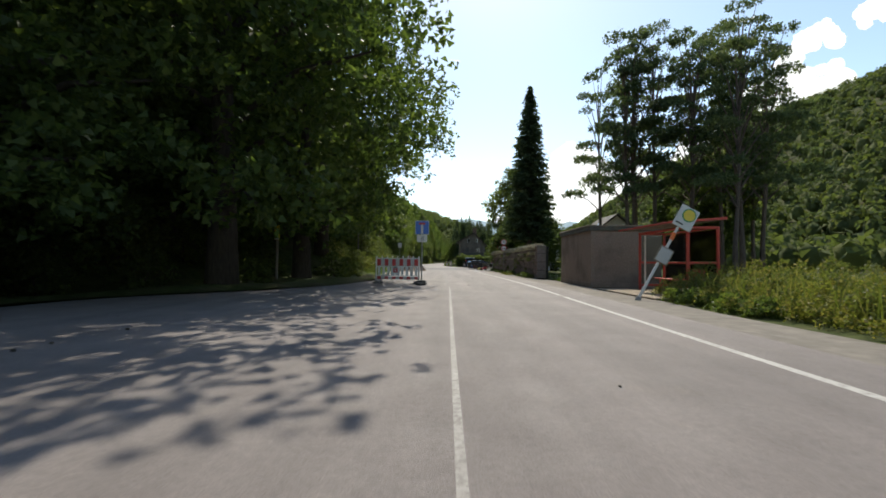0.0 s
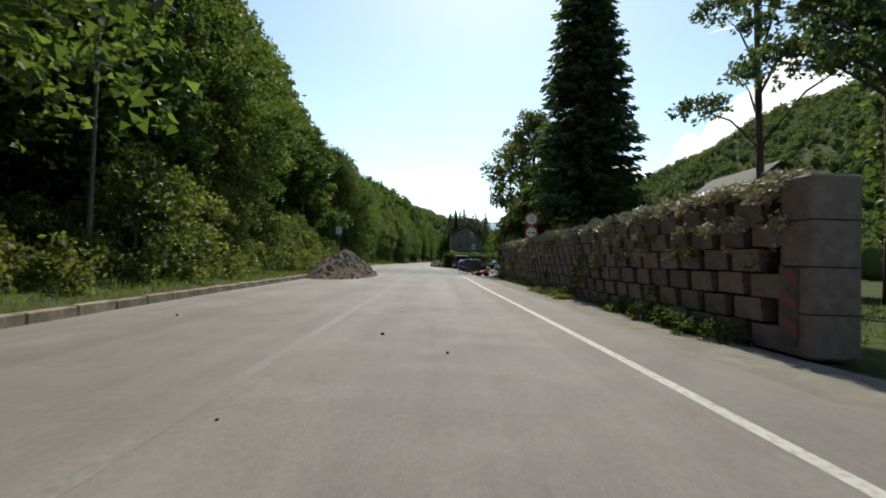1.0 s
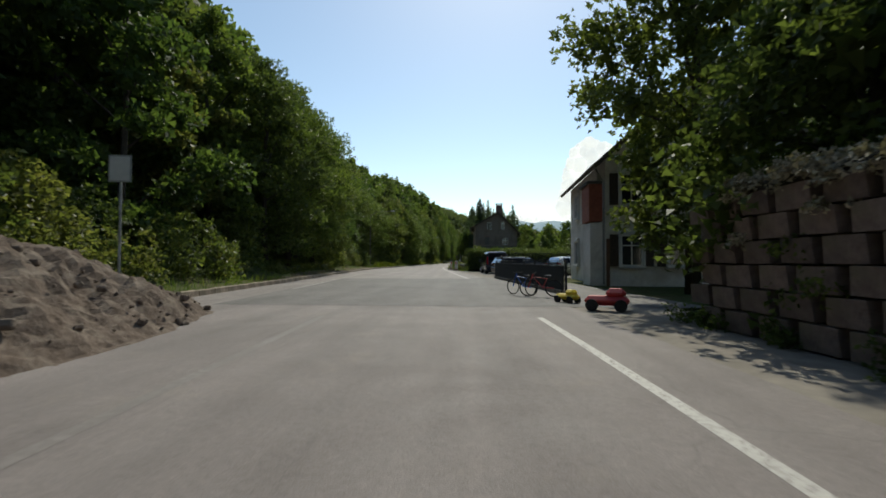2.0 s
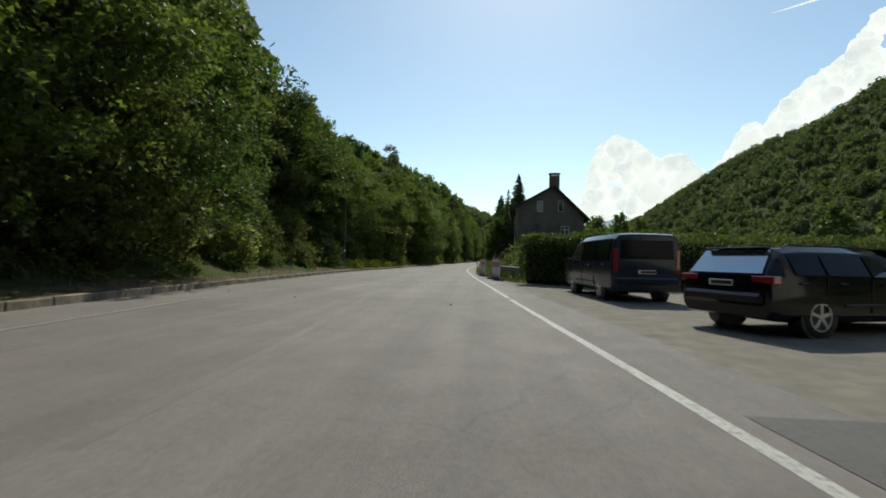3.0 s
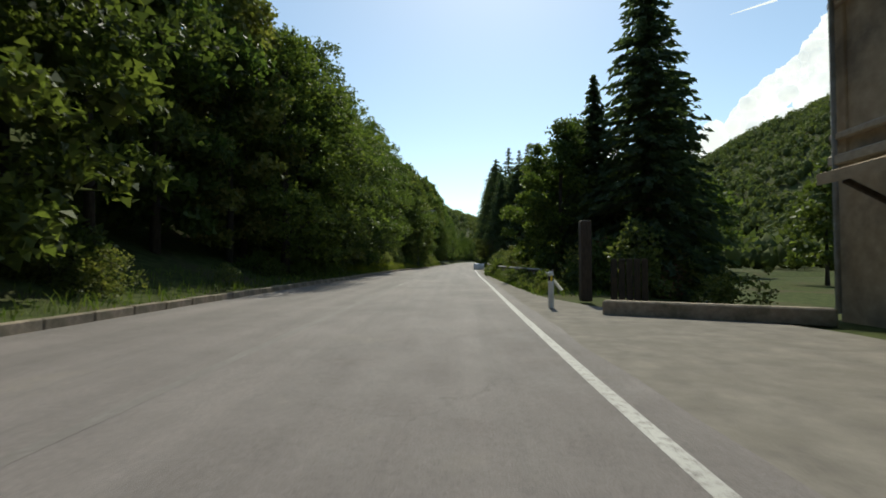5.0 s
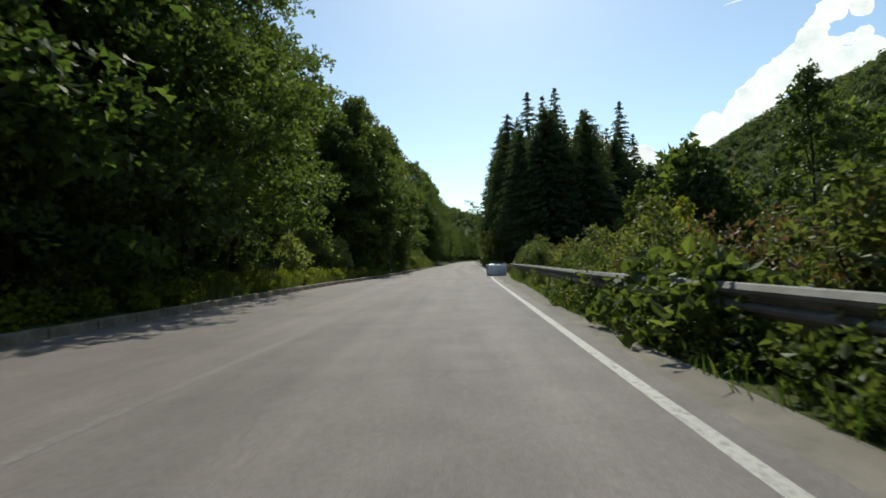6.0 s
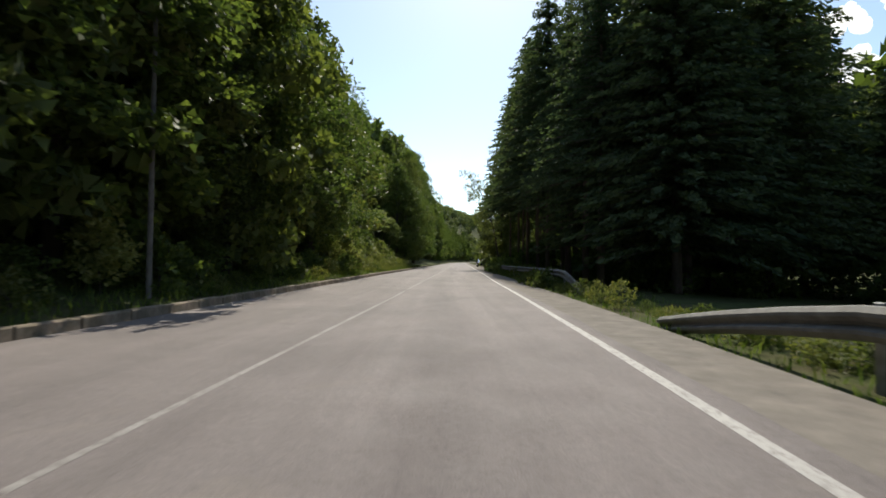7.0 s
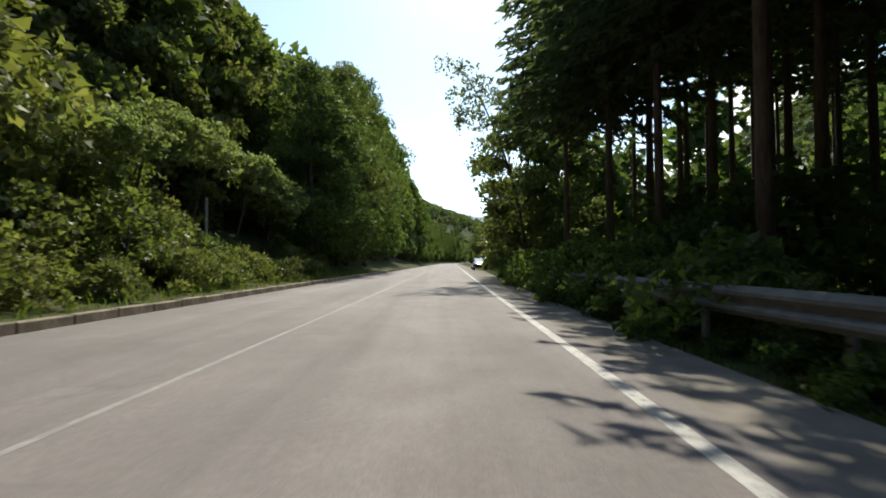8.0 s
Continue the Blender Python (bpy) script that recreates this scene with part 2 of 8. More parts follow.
M["kerb"] = surface("kerb_concrete", (0.2, 0.155, 0.112), (0.35, 0.28, 0.205), 9, 0.9, 0.5, 70, stain=(0.13, 0.11, 0.07), stain_scale=2.0, vary=0.15)
M["kerb_pale"] = surface("pale_kerb_concrete", (0.34, 0.31, 0.27), (0.5, 0.47, 0.42), 9, 0.9, 0.4, 70, stain=(0.2, 0.18, 0.13), stain_scale=2.0, vary=0.15)
M["bark"] = surface("bark", (0.03, 0.024, 0.019), (0.08, 0.065, 0.05), 6, 0.95, 0.9, 14, stretch=(3, 3, 0.5))
M["bark_pine"] = surface("pine_bark", (0.07, 0.052, 0.042), (0.17, 0.125, 0.1), 5, 0.95, 0.9, 12, stretch=(3, 3, 0.5))
M["leaf"] = foliage("broad_leaves", (0.056, 0.075, 0.029), (0.09, 0.118, 0.039), (0.138, 0.168, 0.055), 0.46, 0.52)
M["leaf_light"] = foliage("light_leaves", (0.084, 0.102, 0.036), (0.13, 0.15, 0.054), (0.19, 0.195, 0.08), 0.48)
M["leaf_deep"] = foliage("deep_leaves", (0.052, 0.08, 0.03), (0.085, 0.122, 0.038), (0.13, 0.17, 0.052), 0.52, 0.55)
M["leaf_pink"] = foliage("reddish_weeds", (0.11, 0.1, 0.035), (0.17, 0.1, 0.06), (0.26, 0.12, 0.11), 0.4)
M["leaf_yellow"] = foliage("yellow_green_leaves", (0.13, 0.16, 0.02), (0.2, 0.22, 0.03), (0.3, 0.26, 0.04), 0.55)
M["leaf_silver"] = foliage("pale_leaves", (0.14, 0.165, 0.07), (0.21, 0.235, 0.1), (0.3, 0.31, 0.16), 0.6)
M["dry_tufts"] = foliage("dry_tufts", (0.16, 0.15, 0.12), (0.29, 0.275, 0.23), (0.42, 0.4, 0.34), 0.12)
M["meadow"] = foliage("meadow_stalks", (0.085, 0.11, 0.03), (0.14, 0.16, 0.045), (0.24, 0.21, 0.09), 0.42)
M["needle"] = foliage("spruce_needles", (0.055, 0.078, 0.05), (0.08, 0.11, 0.064), (0.11, 0.14, 0.075), 0.42, 0.75, 0.1)
M["needle_pine"] = foliage("pine_needles", (0.065, 0.09, 0.058), (0.1, 0.132, 0.075), (0.14, 0.17, 0.09), 0.48, 0.6)
M["grass"] = foliage("grass_blades", (0.05, 0.085, 0.02), (0.085, 0.13, 0.03), (0.14, 0.165, 0.05), 0.45)
M["woods"] = foliage("far_woods", (0.078, 0.1, 0.046), (0.1, 0.125, 0.052), (0.13, 0.148, 0.062), 0.36, 0.9, 0.1)
# Aerial haze is painted into the pale blue of the farthest woods.
M["woods_haze"] = surface("haze_blue_woods", (0.19, 0.27, 0.31), (0.25, 0.33, 0.36), 0.02, 1.0, 0.2, 0.05, kind="World")

# ---------------------------------------------------------------- mesh helpers


class Build:
    """Collects vertices and faces of one mesh."""

    def __init__(self):
        self.v, self.f, self.n = [], [], 0

    def put(self, verts, faces, m=None):
        verts = [Vector(p) for p in verts]
        if m is not None:
            verts = [m @ p for p in verts]
        self.v.extend(tuple(p) for p in verts)
        self.f.extend(tuple(i + self.n for i in f) for f in faces)
        self.n += len(verts)
        return self

    def box(self, c, s, ch=0.0, m=None):
        """A box with centre c and size s, its edges cut off by ch."""
        hx, hy, hz = s[0] / 2, s[1] / 2, s[2] / 2
        if ch <= 0:
            vs = [(c[0] + a * hx, c[1] + b * hy, c[2] + d * hz) for a in (-1, 1) for b in (-1, 1) for d in (-1, 1)]
            return self.put(vs, [(0, 1, 3, 2), (4, 6, 7, 5), (0, 4, 5, 1), (2, 3, 7, 6), (0, 2, 6, 4), (1, 5, 7, 3)], m)
        ch = min(ch, hx * 0.9, hy * 0.9, hz * 0.9)
        vs, idx = [], {}
        for a in (-1, 1):
            for b in (-1, 1):
                for d in (-1, 1):
                    for ax in range(3):
                        p = [a * (hx - ch), b * (hy - ch), d * (hz - ch)]
                        p[ax] = (a, b, d)[ax] * (hx, hy, hz)[ax]
                        idx[a, b, d, ax] = len(vs)
                        vs.append((c[0] + p[0], c[1] + p[1], c[2] + p[2]))
        fs = []
        for ax in range(3):
            o = [i for i in range(3) if i != ax]
            for sgn in (-1, 1):
                q = []
                for u, w in ((-1, -1), (1, -1), (1, 1), (-1, 1)):
                    k = [0, 0, 0]
                    k[ax], k[o[0]], k[o[1]] = sgn, u, w
                    q.append(idx[k[0], k[1], k[2], ax])
                flip = (sgn > 0) == (ax == 1)
                fs.append(tuple(q[::-1]) if flip else tuple(q))
        for ax in range(3):
            o = [i for i in range(3) if i != ax]
            for u in (-1, 1):
                for w in (-1, 1):
                    ks = []
                    for e in (-1, 1):
                        k = [0, 0, 0]
                        k[ax], k[o[0]], k[o[1]] = e, u, w
                        ks.append(tuple(k))
                    fs.append((idx[(*ks[0], o[0])], idx[(*ks[1], o[0])], idx[(*ks[1], o[1])], idx[(*ks[0], o[1])]))
        for a in (-1, 1):
            for b in (-1, 1):
                for d in (-1, 1):
                    fs.append((idx[a, b, d, 0], idx[a, b, d, 1], idx[a, b, d, 2]))
        return self.put(vs, fs, m)

    def tube(self, pts, radii, n=8, caps=True, m=None):
        """A round tube through pts."""
        pts = [Vector(p) for p in pts]
        vs, fs = [], []
        for i, p in enumerate(pts):
            d = (pts[min(i + 1, len(pts) - 1)] - pts[max(i - 1, 0)]).normalized()
            a = d.orthogonal().normalized() if abs(d.z) < 0.95 else Vector((1, 0, 0))
            a = (a - d * a.dot(d)).normalized()
            b = d.cross(a)
            r = radii[i] if isinstance(radii, (list, tuple)) else radii
            vs += [p + (a * math.cos(2 * math.pi * k / n) + b * math.sin(2 * math.pi * k / n)) * r for k in range(n)]
        for i in range(len(pts) - 1):
            fs += [(i * n + k, i * n + (k + 1) % n, (i + 1) * n + (k + 1) % n, (i + 1) * n + k) for k in range(n)]
        if caps:
            fs += [tuple(range(n))[::-1], tuple((len(pts) - 1) * n + k for k in range(n))]
        return self.put(vs, fs, m)

    def prism(self, outline, depth, m=None):
        """A plate: outline in x, z, from y = 0 to depth."""
        n = len(outline)
        vs = [(x, 0, z) for x, z in outline] + [(x, depth, z) for x, z in outline]
        fs = [tuple(range(n)), tuple(range(n, 2 * n))[::-1]] + [(i, i + n, (i + 1) % n + n, (i + 1) % n) for i in range(n)]
        return self.put(vs, fs, m)

    def disc(self, r, depth, n=28, m=None):
        return self.prism([(r * math.cos(2 * math.pi * k / n), r * math.sin(2 * math.pi * k / n)) for k in range(n)], depth, m)

    def weld(self):
        """Joins blocks that touch into one body: shared corners become one, inner faces go."""
        index, verts, remap = {}, [], []
        for p in self.v:
            k = tuple(round(c, 4) for c in p)
            if k not in index:
                index[k] = len(verts)
                verts.append(p)
            remap.append(index[k])
        faces = [tuple(remap[i] for i in f) for f in self.f]
        times = collections.Counter(frozenset(f) for f in faces)
        self.v, self.n = verts, len(verts)
        self.f = [f for f in faces if times[frozenset(f)] == 1 and len(set(f)) > 2]
        return self

    def mesh(self, name, material, smooth=False):
        me = bpy.data.meshes.new(name)
        me.from_pydata(self.v, [], self.f)
        if smooth:
            me.polygons.foreach_set("use_smooth", [True] * len(me.polygons))
        me.materials.append(material)
        me.update()
        return me


def part(name, bd, material, parent, label="", smooth=False, at=None):
    """One mesh object under a thing or under a part."""
    ob = new(name, bd.mesh(name, material, smooth) if isinstance(bd, Build) else bd)
    ob.parent = parent
    if at is not None:
        ob.matrix_basis = at
    return tagged(ob, label) if label else ob


def thing(name, label, category, m=None, group="", kind=""):
    ob = new(name)
    ob.empty_display_size = 0.2
    if m is not None:
        ob.matrix_basis = m
    return tagged(ob, label, category, group, kind)


def sheet(name, V, F, material, smooth=False):
    """A mesh from arrays of vertices and of faces with equally many corners."""
    V, F = np.asarray(V, np.float32), np.asarray(F, np.int32)
    me = bpy.data.meshes.new(name)
    me.vertices.add(len(V))
    me.vertices.foreach_set("co", V.ravel())
    k = F.shape[1]
    me.loops.add(F.size)
    me.loops.foreach_set("vertex_index", F.ravel())
    me.polygons.add(len(F))
    me.polygons.foreach_set("loop_start", np.arange(0, F.size, k, dtype=np.int32))
    me.polygons.foreach_set("use_smooth", np.full(len(F), smooth))
    me.materials.append(material)
    me.update(calc_edges=True)
    return me


# ---------------------------------------------------------------- the plan: road, kerb, ground
EDGE = [(-120, 1.2), (-40, 3.15), (-10, 3.38), (0, 3.46), (5, 3.52), (14, 3.76), (20, 3.97), (27, 3.95), (33, 3.9), (40, 3.75), (45, 3.66), (54, 3.64), (62, 3.35), (70, 2.95),
        (76.6, 2.5), (82, 2.05), (87, 1.56), (92, 1.21), (95, 0.98), (100, 0.5), (104, 0.24), (109, -0.12), (115, -0.45), (120, -0.74), (125, -0.88), (131, -0.84), (138, -0.7),
        (149, -0.43), (154, -0.39), (164, -0.1), (170, 0.08), (177, 0.27), (185, 0.79), (190.5, 1.01), (201, 1.38), (207, 1.49), (215, 1.88), (221, 2.12), (229, 2.33), (265, 3.6), (430, 9.4), (520, 17.0), (620, 36.0), (800, 95.0), (1200, 240.0)]
CENTRE = [(-120, -2.1), (-40, -0.05), (2, 0.09), (10, 0.17), (20, 0.28), (27, 0.1), (33, 0.1), (40, 0.02), (46, -0.13), (56, -0.5), (68, -1.1), (76, -1.3), (82.5, -1.75), (90, -2.66), (103, -3.65),
          (106.5, -3.92), (114.5, -4.36), (120, -4.42), (141, -4.48), (150, -4.48), (155, -4.33), (159, -4.16), (170, -3.68), (175, -3.55), (185, -3.07), (198, -2.5), (206, -2.27), (218, -1.75), (222, -1.62),
          (249, -0.75), (267, -0.15), (430, 5.6), (520, 13.2), (620, 32.2), (800, 91.0), (1200, 236.0)]
KERB = [(28, -3.7), (32, -4.0), (35, -4.25), (41, -4.5), (52, -5.0), (62, -5.6), (72, -6.4), (80, -7.2), (87, -7.85), (92, -8.2), (100, -8.7), (107, -9.1), (112, -9.2), (118, -8.65), (125, -8.5),
        (147, -8.35), (154, -8.15), (160, -8.25), (172, -8.1), (177, -7.7), (188, -6.45), (197, -6.25), (205, -5.98), (217, -5.8), (226, -5.3), (245, -4.75), (280, -3.7), (430, 1.6), (520, 9.0), (620, 28.0), (800, 87.0), (1200, 232.0)]
VERGE = [(-120, 3.3), (-20, 5.5), (5, 6.0), (10, 6.0), (15, 6.4), (20, 6.46), (25.5, 6.5), (27, 6.7), (30.3, 6.15), (37, 6.15), (46, 6.1), (54, 6.2), (60, 7.0), (64, 7.6), (72, 7.4), (78, 7.0), (80.5, 10.5), (93, 10.0),
         (95.5, 3.8), (98, 2.1), (102, 1.5), (107, 0.95), (110.5, 0.5), (118.5, 0.15), (122, 0.5), (126, 0.9), (129, 3.6), (133, 3.6), (135.5, 1.3), (139, 0.5), (147, 0.4), (156, 0.4), (162, 0.45),
         (170, 1.05), (176, 1.2), (184, 2.1), (190, 2.4), (203, 2.85), (211, 3.1), (221, 3.3), (229, 3.6), (265, 5.8), (430, 11.4), (520, 19.0), (620, 38.0), (800, 97.0), (1200, 242.0)]


def curve_at(rows, y):
    ys, xs = zip(*rows)
    return float(np.interp(y, ys, xs))


def smooth_at(rows, y, w=2.5):
    return sum(curve_at(rows, y + d * w) for d in (-1, -0.5, 0, 0.5, 1)) / 5


def edge(y):
    return smooth_at(EDGE, y, 4.0)


def centre(y):
    return smooth_at(CENTRE, y, 4.0)


def kerb(y):
    return smooth_at(KERB, max(y, 28.0), 4.0) if y > 30 else curve_at(KERB, max(y, 28))


MOUTH = [(-120, -10.2), (4, -9.6), (9.4, -9.2), (11.9, -9.0), (13.3, -8.0), (15.5, -6.3), (19.6, -4.5), (24.5, -3.85), (28, -3.75), (32, -3.8)]


def left_side(y):
    """Left rim of the asphalt: the kerb, and before it the mouth of a closed-off side way."""
    if y >= 29:
        return kerb(y)
    return smooth_at(MOUTH, y, 1.0)


def right_side(y):
    return smooth_at(VERGE, y, 0.8)


def height(x, y):
    """The ground's height over the road."""
    l = left_side(y)
    r = right_side(y)
    if x < l:
        d = l - x
        z = 0.1 + 0.10 * min(d, 1.6) if y > 29 else 0.03 + 0.03 * min(d, 1.6)
        flat = 1.6 + 3.5 * min(1.0, max(0.0, (31 - y) / 4))
        if d > flat:
            z += 0.42 * min(d - flat, 9.0)
        if d > 10.6:
            z += 0.72 * min(d - 10.6, 80.0)
        if d > 90:
            z += 0.35 * min(d - 90, 150)
        return z + 0.35 * noise.noise((x * 0.2, y * 0.2, 0.0)) * min(1, d / 4)
    if x > r:
        d = x - r
        z = -0.03
        if 97 < y < 190 and d > 2.5:
            z -= 0.12 * min(d - 2.5, 10)
        if y >= 190 and d > 2.5:
            z -= 0.05 * min(d - 2.5, 12)
        w = 95.0 + 14 * noise.noise((y * 0.011, 3.0, 0.0))
        if x > w:
            t = min((x - w) / 165.0, 1.0)
            top = (132.0 + 16 * noise.noise((y * 0.008, 7.0, 0.0))) * min(1.0, 0.86 + 0.14 * max(0.0, (y - 270) / 110.0)) * (1.0 if y < 300 else max(0.35, 1 - (y - 300) / 1100.0))
            z += top * (t * t * (3 - 2 * t) * 0.35 + 0.65 * t)
        return z + 0.1 * noise.noise((x * 0.3, y * 0.3, 5.0)) * min(1, d / 3)
    return -0.06


def ground_sheet():
    xs = list(np.concatenate([np.arange(-420, -60, 30), np.arange(-60, -24, 4), np.arange(-24, 16, 1.0), np.arange(16, 40, 3), np.arange(40, 330, 12), np.arange(330, 1900, 130)]))
    ys = list(np.concatenate([np.arange(-160, -24, 12), np.arange(-24, 264, 2.0), np.arange(264, 420, 8), np.arange(420, 1200, 40), np.arange(1200, 3001, 300)]))
    V = np.array([(x, y, -0.08 if -1.3 < x - left_side(y) < 0 else height(x, y)) for y in ys for x in xs])
    n = len(xs)
    F = [(j * n + i, j * n + i + 1, (j + 1) * n + i + 1, (j + 1) * n + i) for j in range(len(ys) - 1) for i in range(n - 1)]
    tagged(new("ground", sheet("ground", V, F, M["soil"], True)), "dark grassy earth and steep wooded valley sides", "ground", kind="structure")


def ribbon(name, left, right, y0, y1, z, step, material, cols=1, crown=0.0):
    n = max(2, int((y1 - y0) / step) + 1)
    V, F = [], []
    for i in range(n):
        y = y0 + (y1 - y0) * i / (n - 1)
        a, b = left(y), right(y)
        for k in range(cols + 1):
            V.append((a + (b - a) * k / cols, y, z))
    w = cols + 1
    for i in range(n - 1):
        F += [(i * w + k, i * w + k + 1, (i + 1) * w + k + 1, (i + 1) * w + k) for k in range(cols)]
    return sheet(name, V, F, material)



def verge_sheet():
    """The strip of earth behind the kerb, which rises to the bank."""
    ys = np.arange(-20, 300, 1.0)
    ds = (0.05, 0.4, 0.8, 1.3, 1.8, 2.5)
    V = [(left_side(y) - d, y, height(left_side(y) - d, y) + (0.0 if d > 2 else 0.015)) for y in ys for d in ds]
    n = len(ds)
    F = [(j * n + i, (j + 1) * n + i, (j + 1) * n + i + 1, j * n + i + 1) for j in range(len(ys) - 1) for i in range(n - 1)]
    tagged(new("verge", sheet("verge", V, F, M["soil"], True)), "earthy grass verge along the foot of the bank", "verge", kind="structure")


SHOULDER = [(-120, 1.1), (60, 1.1), (98, 1.0), (120, 1.0), (128, 0.4), (150, 0.3), (1200, 0.3)]


def asphalt_rim(y):
    """Right rim of the asphalt, beyond which the shoulder is sandy."""
    return min(right_side(y), edge(y) + curve_at(SHOULDER, y) + 0.09 * noise.noise((y * 0.5, 1.0, 0.0)) + 0.06 * noise.noise((y * 1.9, 4.0, 0.0)))


ground_sheet()
verge_sheet()
road = tagged(new("road", ribbon("road", left_side, asphalt_rim, -120, 1150, 0.0, 0.5, M["asphalt"], 4)),
              "weathered grey asphalt country road with faint tyre tracks", "road", kind="structure")
tagged(new("road_shoulder", ribbon("road_shoulder", asphalt_rim, right_side, -120, 1150, -0.004, 0.5, M["gravel"], 3)),
       "dusty gravel shoulder beside the asphalt road", "shoulder", kind="structure")
tagged(new("road_patch", ribbon("road_patch", lambda y: kerb(y) + 1.6, lambda y: edge(y) + 1.9, 60.0, 76.7, 0.004, 1.0, M["asphalt_dark"])),
       "darker resurfaced patch of asphalt across the road", "road patch", kind="structure")

for y0, y1, off in ((60.0, 76.7, 1.9), (76.7, 78.6, 0.25)):
    tagged(new("drive_patch", ribbon("drive_patch", lambda y: edge(y) + off, lambda y: edge(y) + 4.4, y0, y1, 0.004, 1.0, M["asphalt_dark"])),
           "darker asphalt drive beside the road", "drive", kind="structure")


def stripe(name, mid, width, y0, y1, material, label, z=0.0018):
    h = width / 2
    return tagged(new(name, ribbon(name, lambda y: mid(y) - h, lambda y: mid(y) + h, y0, y1, z, 1.0, material)), label, "road marking", kind="structure")


for y0, y1 in ((-60, 14.45), (14.95, 58.0), (76.6, 87.8), (88.3, 101.9), (102.1, 202.7), (203.0, 600)):
    stripe("edge_line", edge, 0.125, y0, y1, M["paint"], "white painted road edge line, worn")
stripe("centre_line", centre, 0.06, -60, 18.9, M["paint_dull"], "white painted centre line of the road")
for y0, y1 in ((21.5, 58.0), (77.5, 145.0), (149.0, 168.0)):
    stripe("centre_line", centre, 0.12, y0, y1, M["paint_faint"], "faded centre line of the road, almost worn off")
for y0, y1 in ((145.2, 148.6), (184.6, 198.5), (199.5, 430.0)):
    stripe("centre_line", centre, 0.065, y0, y1, M["paint_dull"], "white painted centre line of the road")
stripe("centre_line", centre, 0.07, 169.7, 175.9, M["paint_bar"], "faded centre line of the road")
stripe("left_edge_line", lambda y: kerb(y) + 1.75, 0.12, 66.0, 86.0, M["paint_dull"], "faded line along the kerb side of the road", 0.0075)
stripe("stop_bar", lambda y: 1.6, 4.47, 14.36, 14.45, M["paint_bar"], "worn white painted bar across the road", 0.003)
stripe("road_tick", lambda y: -0.72, 0.5, 151.05, 151.15, M["paint_faint"], "short faded white tick on the road")

# ---------------------------------------------------------------- plants
rng = np.random.default_rng(7)


def unit(n):
    d = rng.normal(size=(n, 3))
    return d / np.linalg.norm(d, axis=1, keepdims=True)


def blades(C, D, L, W, curl=0.15, three=False):
    """Leaves at C, along D, of length L and width W: rhombic, or with three corners for far ones."""
    n = len(C)
    D = D / (np.linalg.norm(D, axis=1, keepdims=True) + 1e-9)
    U = np.cross(D, unit(n))
    U /= np.linalg.norm(U, axis=1, keepdims=True) + 1e-9
    N = np.cross(D, U)
    L, W = np.broadcast_to(L, (n,))[:, None], np.broadcast_to(W, (n,))[:, None]
    if three:
        return np.stack([C - D * L * 0.5 + U * W * 0.3, C - U * W * 0.55 + N * L * curl, C + D * L * 0.5 + U * W * 0.2], 1).reshape(-1, 3), np.arange(3 * n).reshape(-1, 3)
    V = np.stack([C - D * L * 0.5, C + U * W * 0.5 + N * L * curl, C + D * L * 0.5, C - U * W * 0.5 + N * L * curl], 1).reshape(-1, 3)
    F = np.arange(4 * n).reshape(-1, 4)
    return V, F


def clump_leaves(clumps, count, leaf, droop=0.15, three=False):
    """Leaves spread over the outer parts of ellipsoid clumps (x, y, z, radius, flatness)."""
    cl = np.asarray(clumps, float)
    w = cl[:, 3] ** 2
    pick = rng.choice(len(cl), count, p=w / w.sum())
    d = unit(count)
    d[:, 2] = np.where(d[:, 2] < -0.35, -d[:, 2] * 0.6, d[:, 2])
    r = cl[pick, 3] * (0.5 + 0.55 * rng.random(count) ** 0.6)
    C = cl[pick, :3] + d * r[:, None] * np.stack([np.ones(count), np.ones(count), cl[pick, 4]], 1)
    k = 5 if three and leaf < 0.4 else 3
    C = np.repeat(C, k, 0) + rng.normal(size=(count * k, 3)) * leaf * 0.55
    D = np.repeat(d, k, 0) + rng.normal(size=(count * k, 3)) * 0.75 - np.array([0, 0, droop])
    s = leaf * (0.7 + 0.6 * rng.random(count * k))
    return blades(C, D, s * (1.2 if three else 1.0), s * (0.95 if three else 0.62), 0.15, three)


def trunk_and_limbs(h, r0, lean, targets, bark, fork=0.35, n=9):
    bd = Build()
    pts = [(lean * h * s * s + 0.12 * math.sin(5 * s + r0 * 30), 0.1 * math.sin(7 * s + 1), h * s) for s in np.linspace(0, 0.9, 7)]
    bd.tube(pts, [r0 * (1.25 if i == 0 else 1 - 0.13 * i) for i in range(7)], n)
    for tx, ty, tz in targets:
        s = min(0.85, max(fork, (tz / h) * 0.72))
        b = Vector((lean * h * s * s, 0, h * s))
        e = Vector((tx, ty, tz))
        mid = (b + e) / 2 + Vector((0, 0, 0.12 * (e - b).length))
        bd.tube([b, mid, e], [r0 * 0.36, r0 * 0.22, r0 * 0.06], 4, False)
    return bd


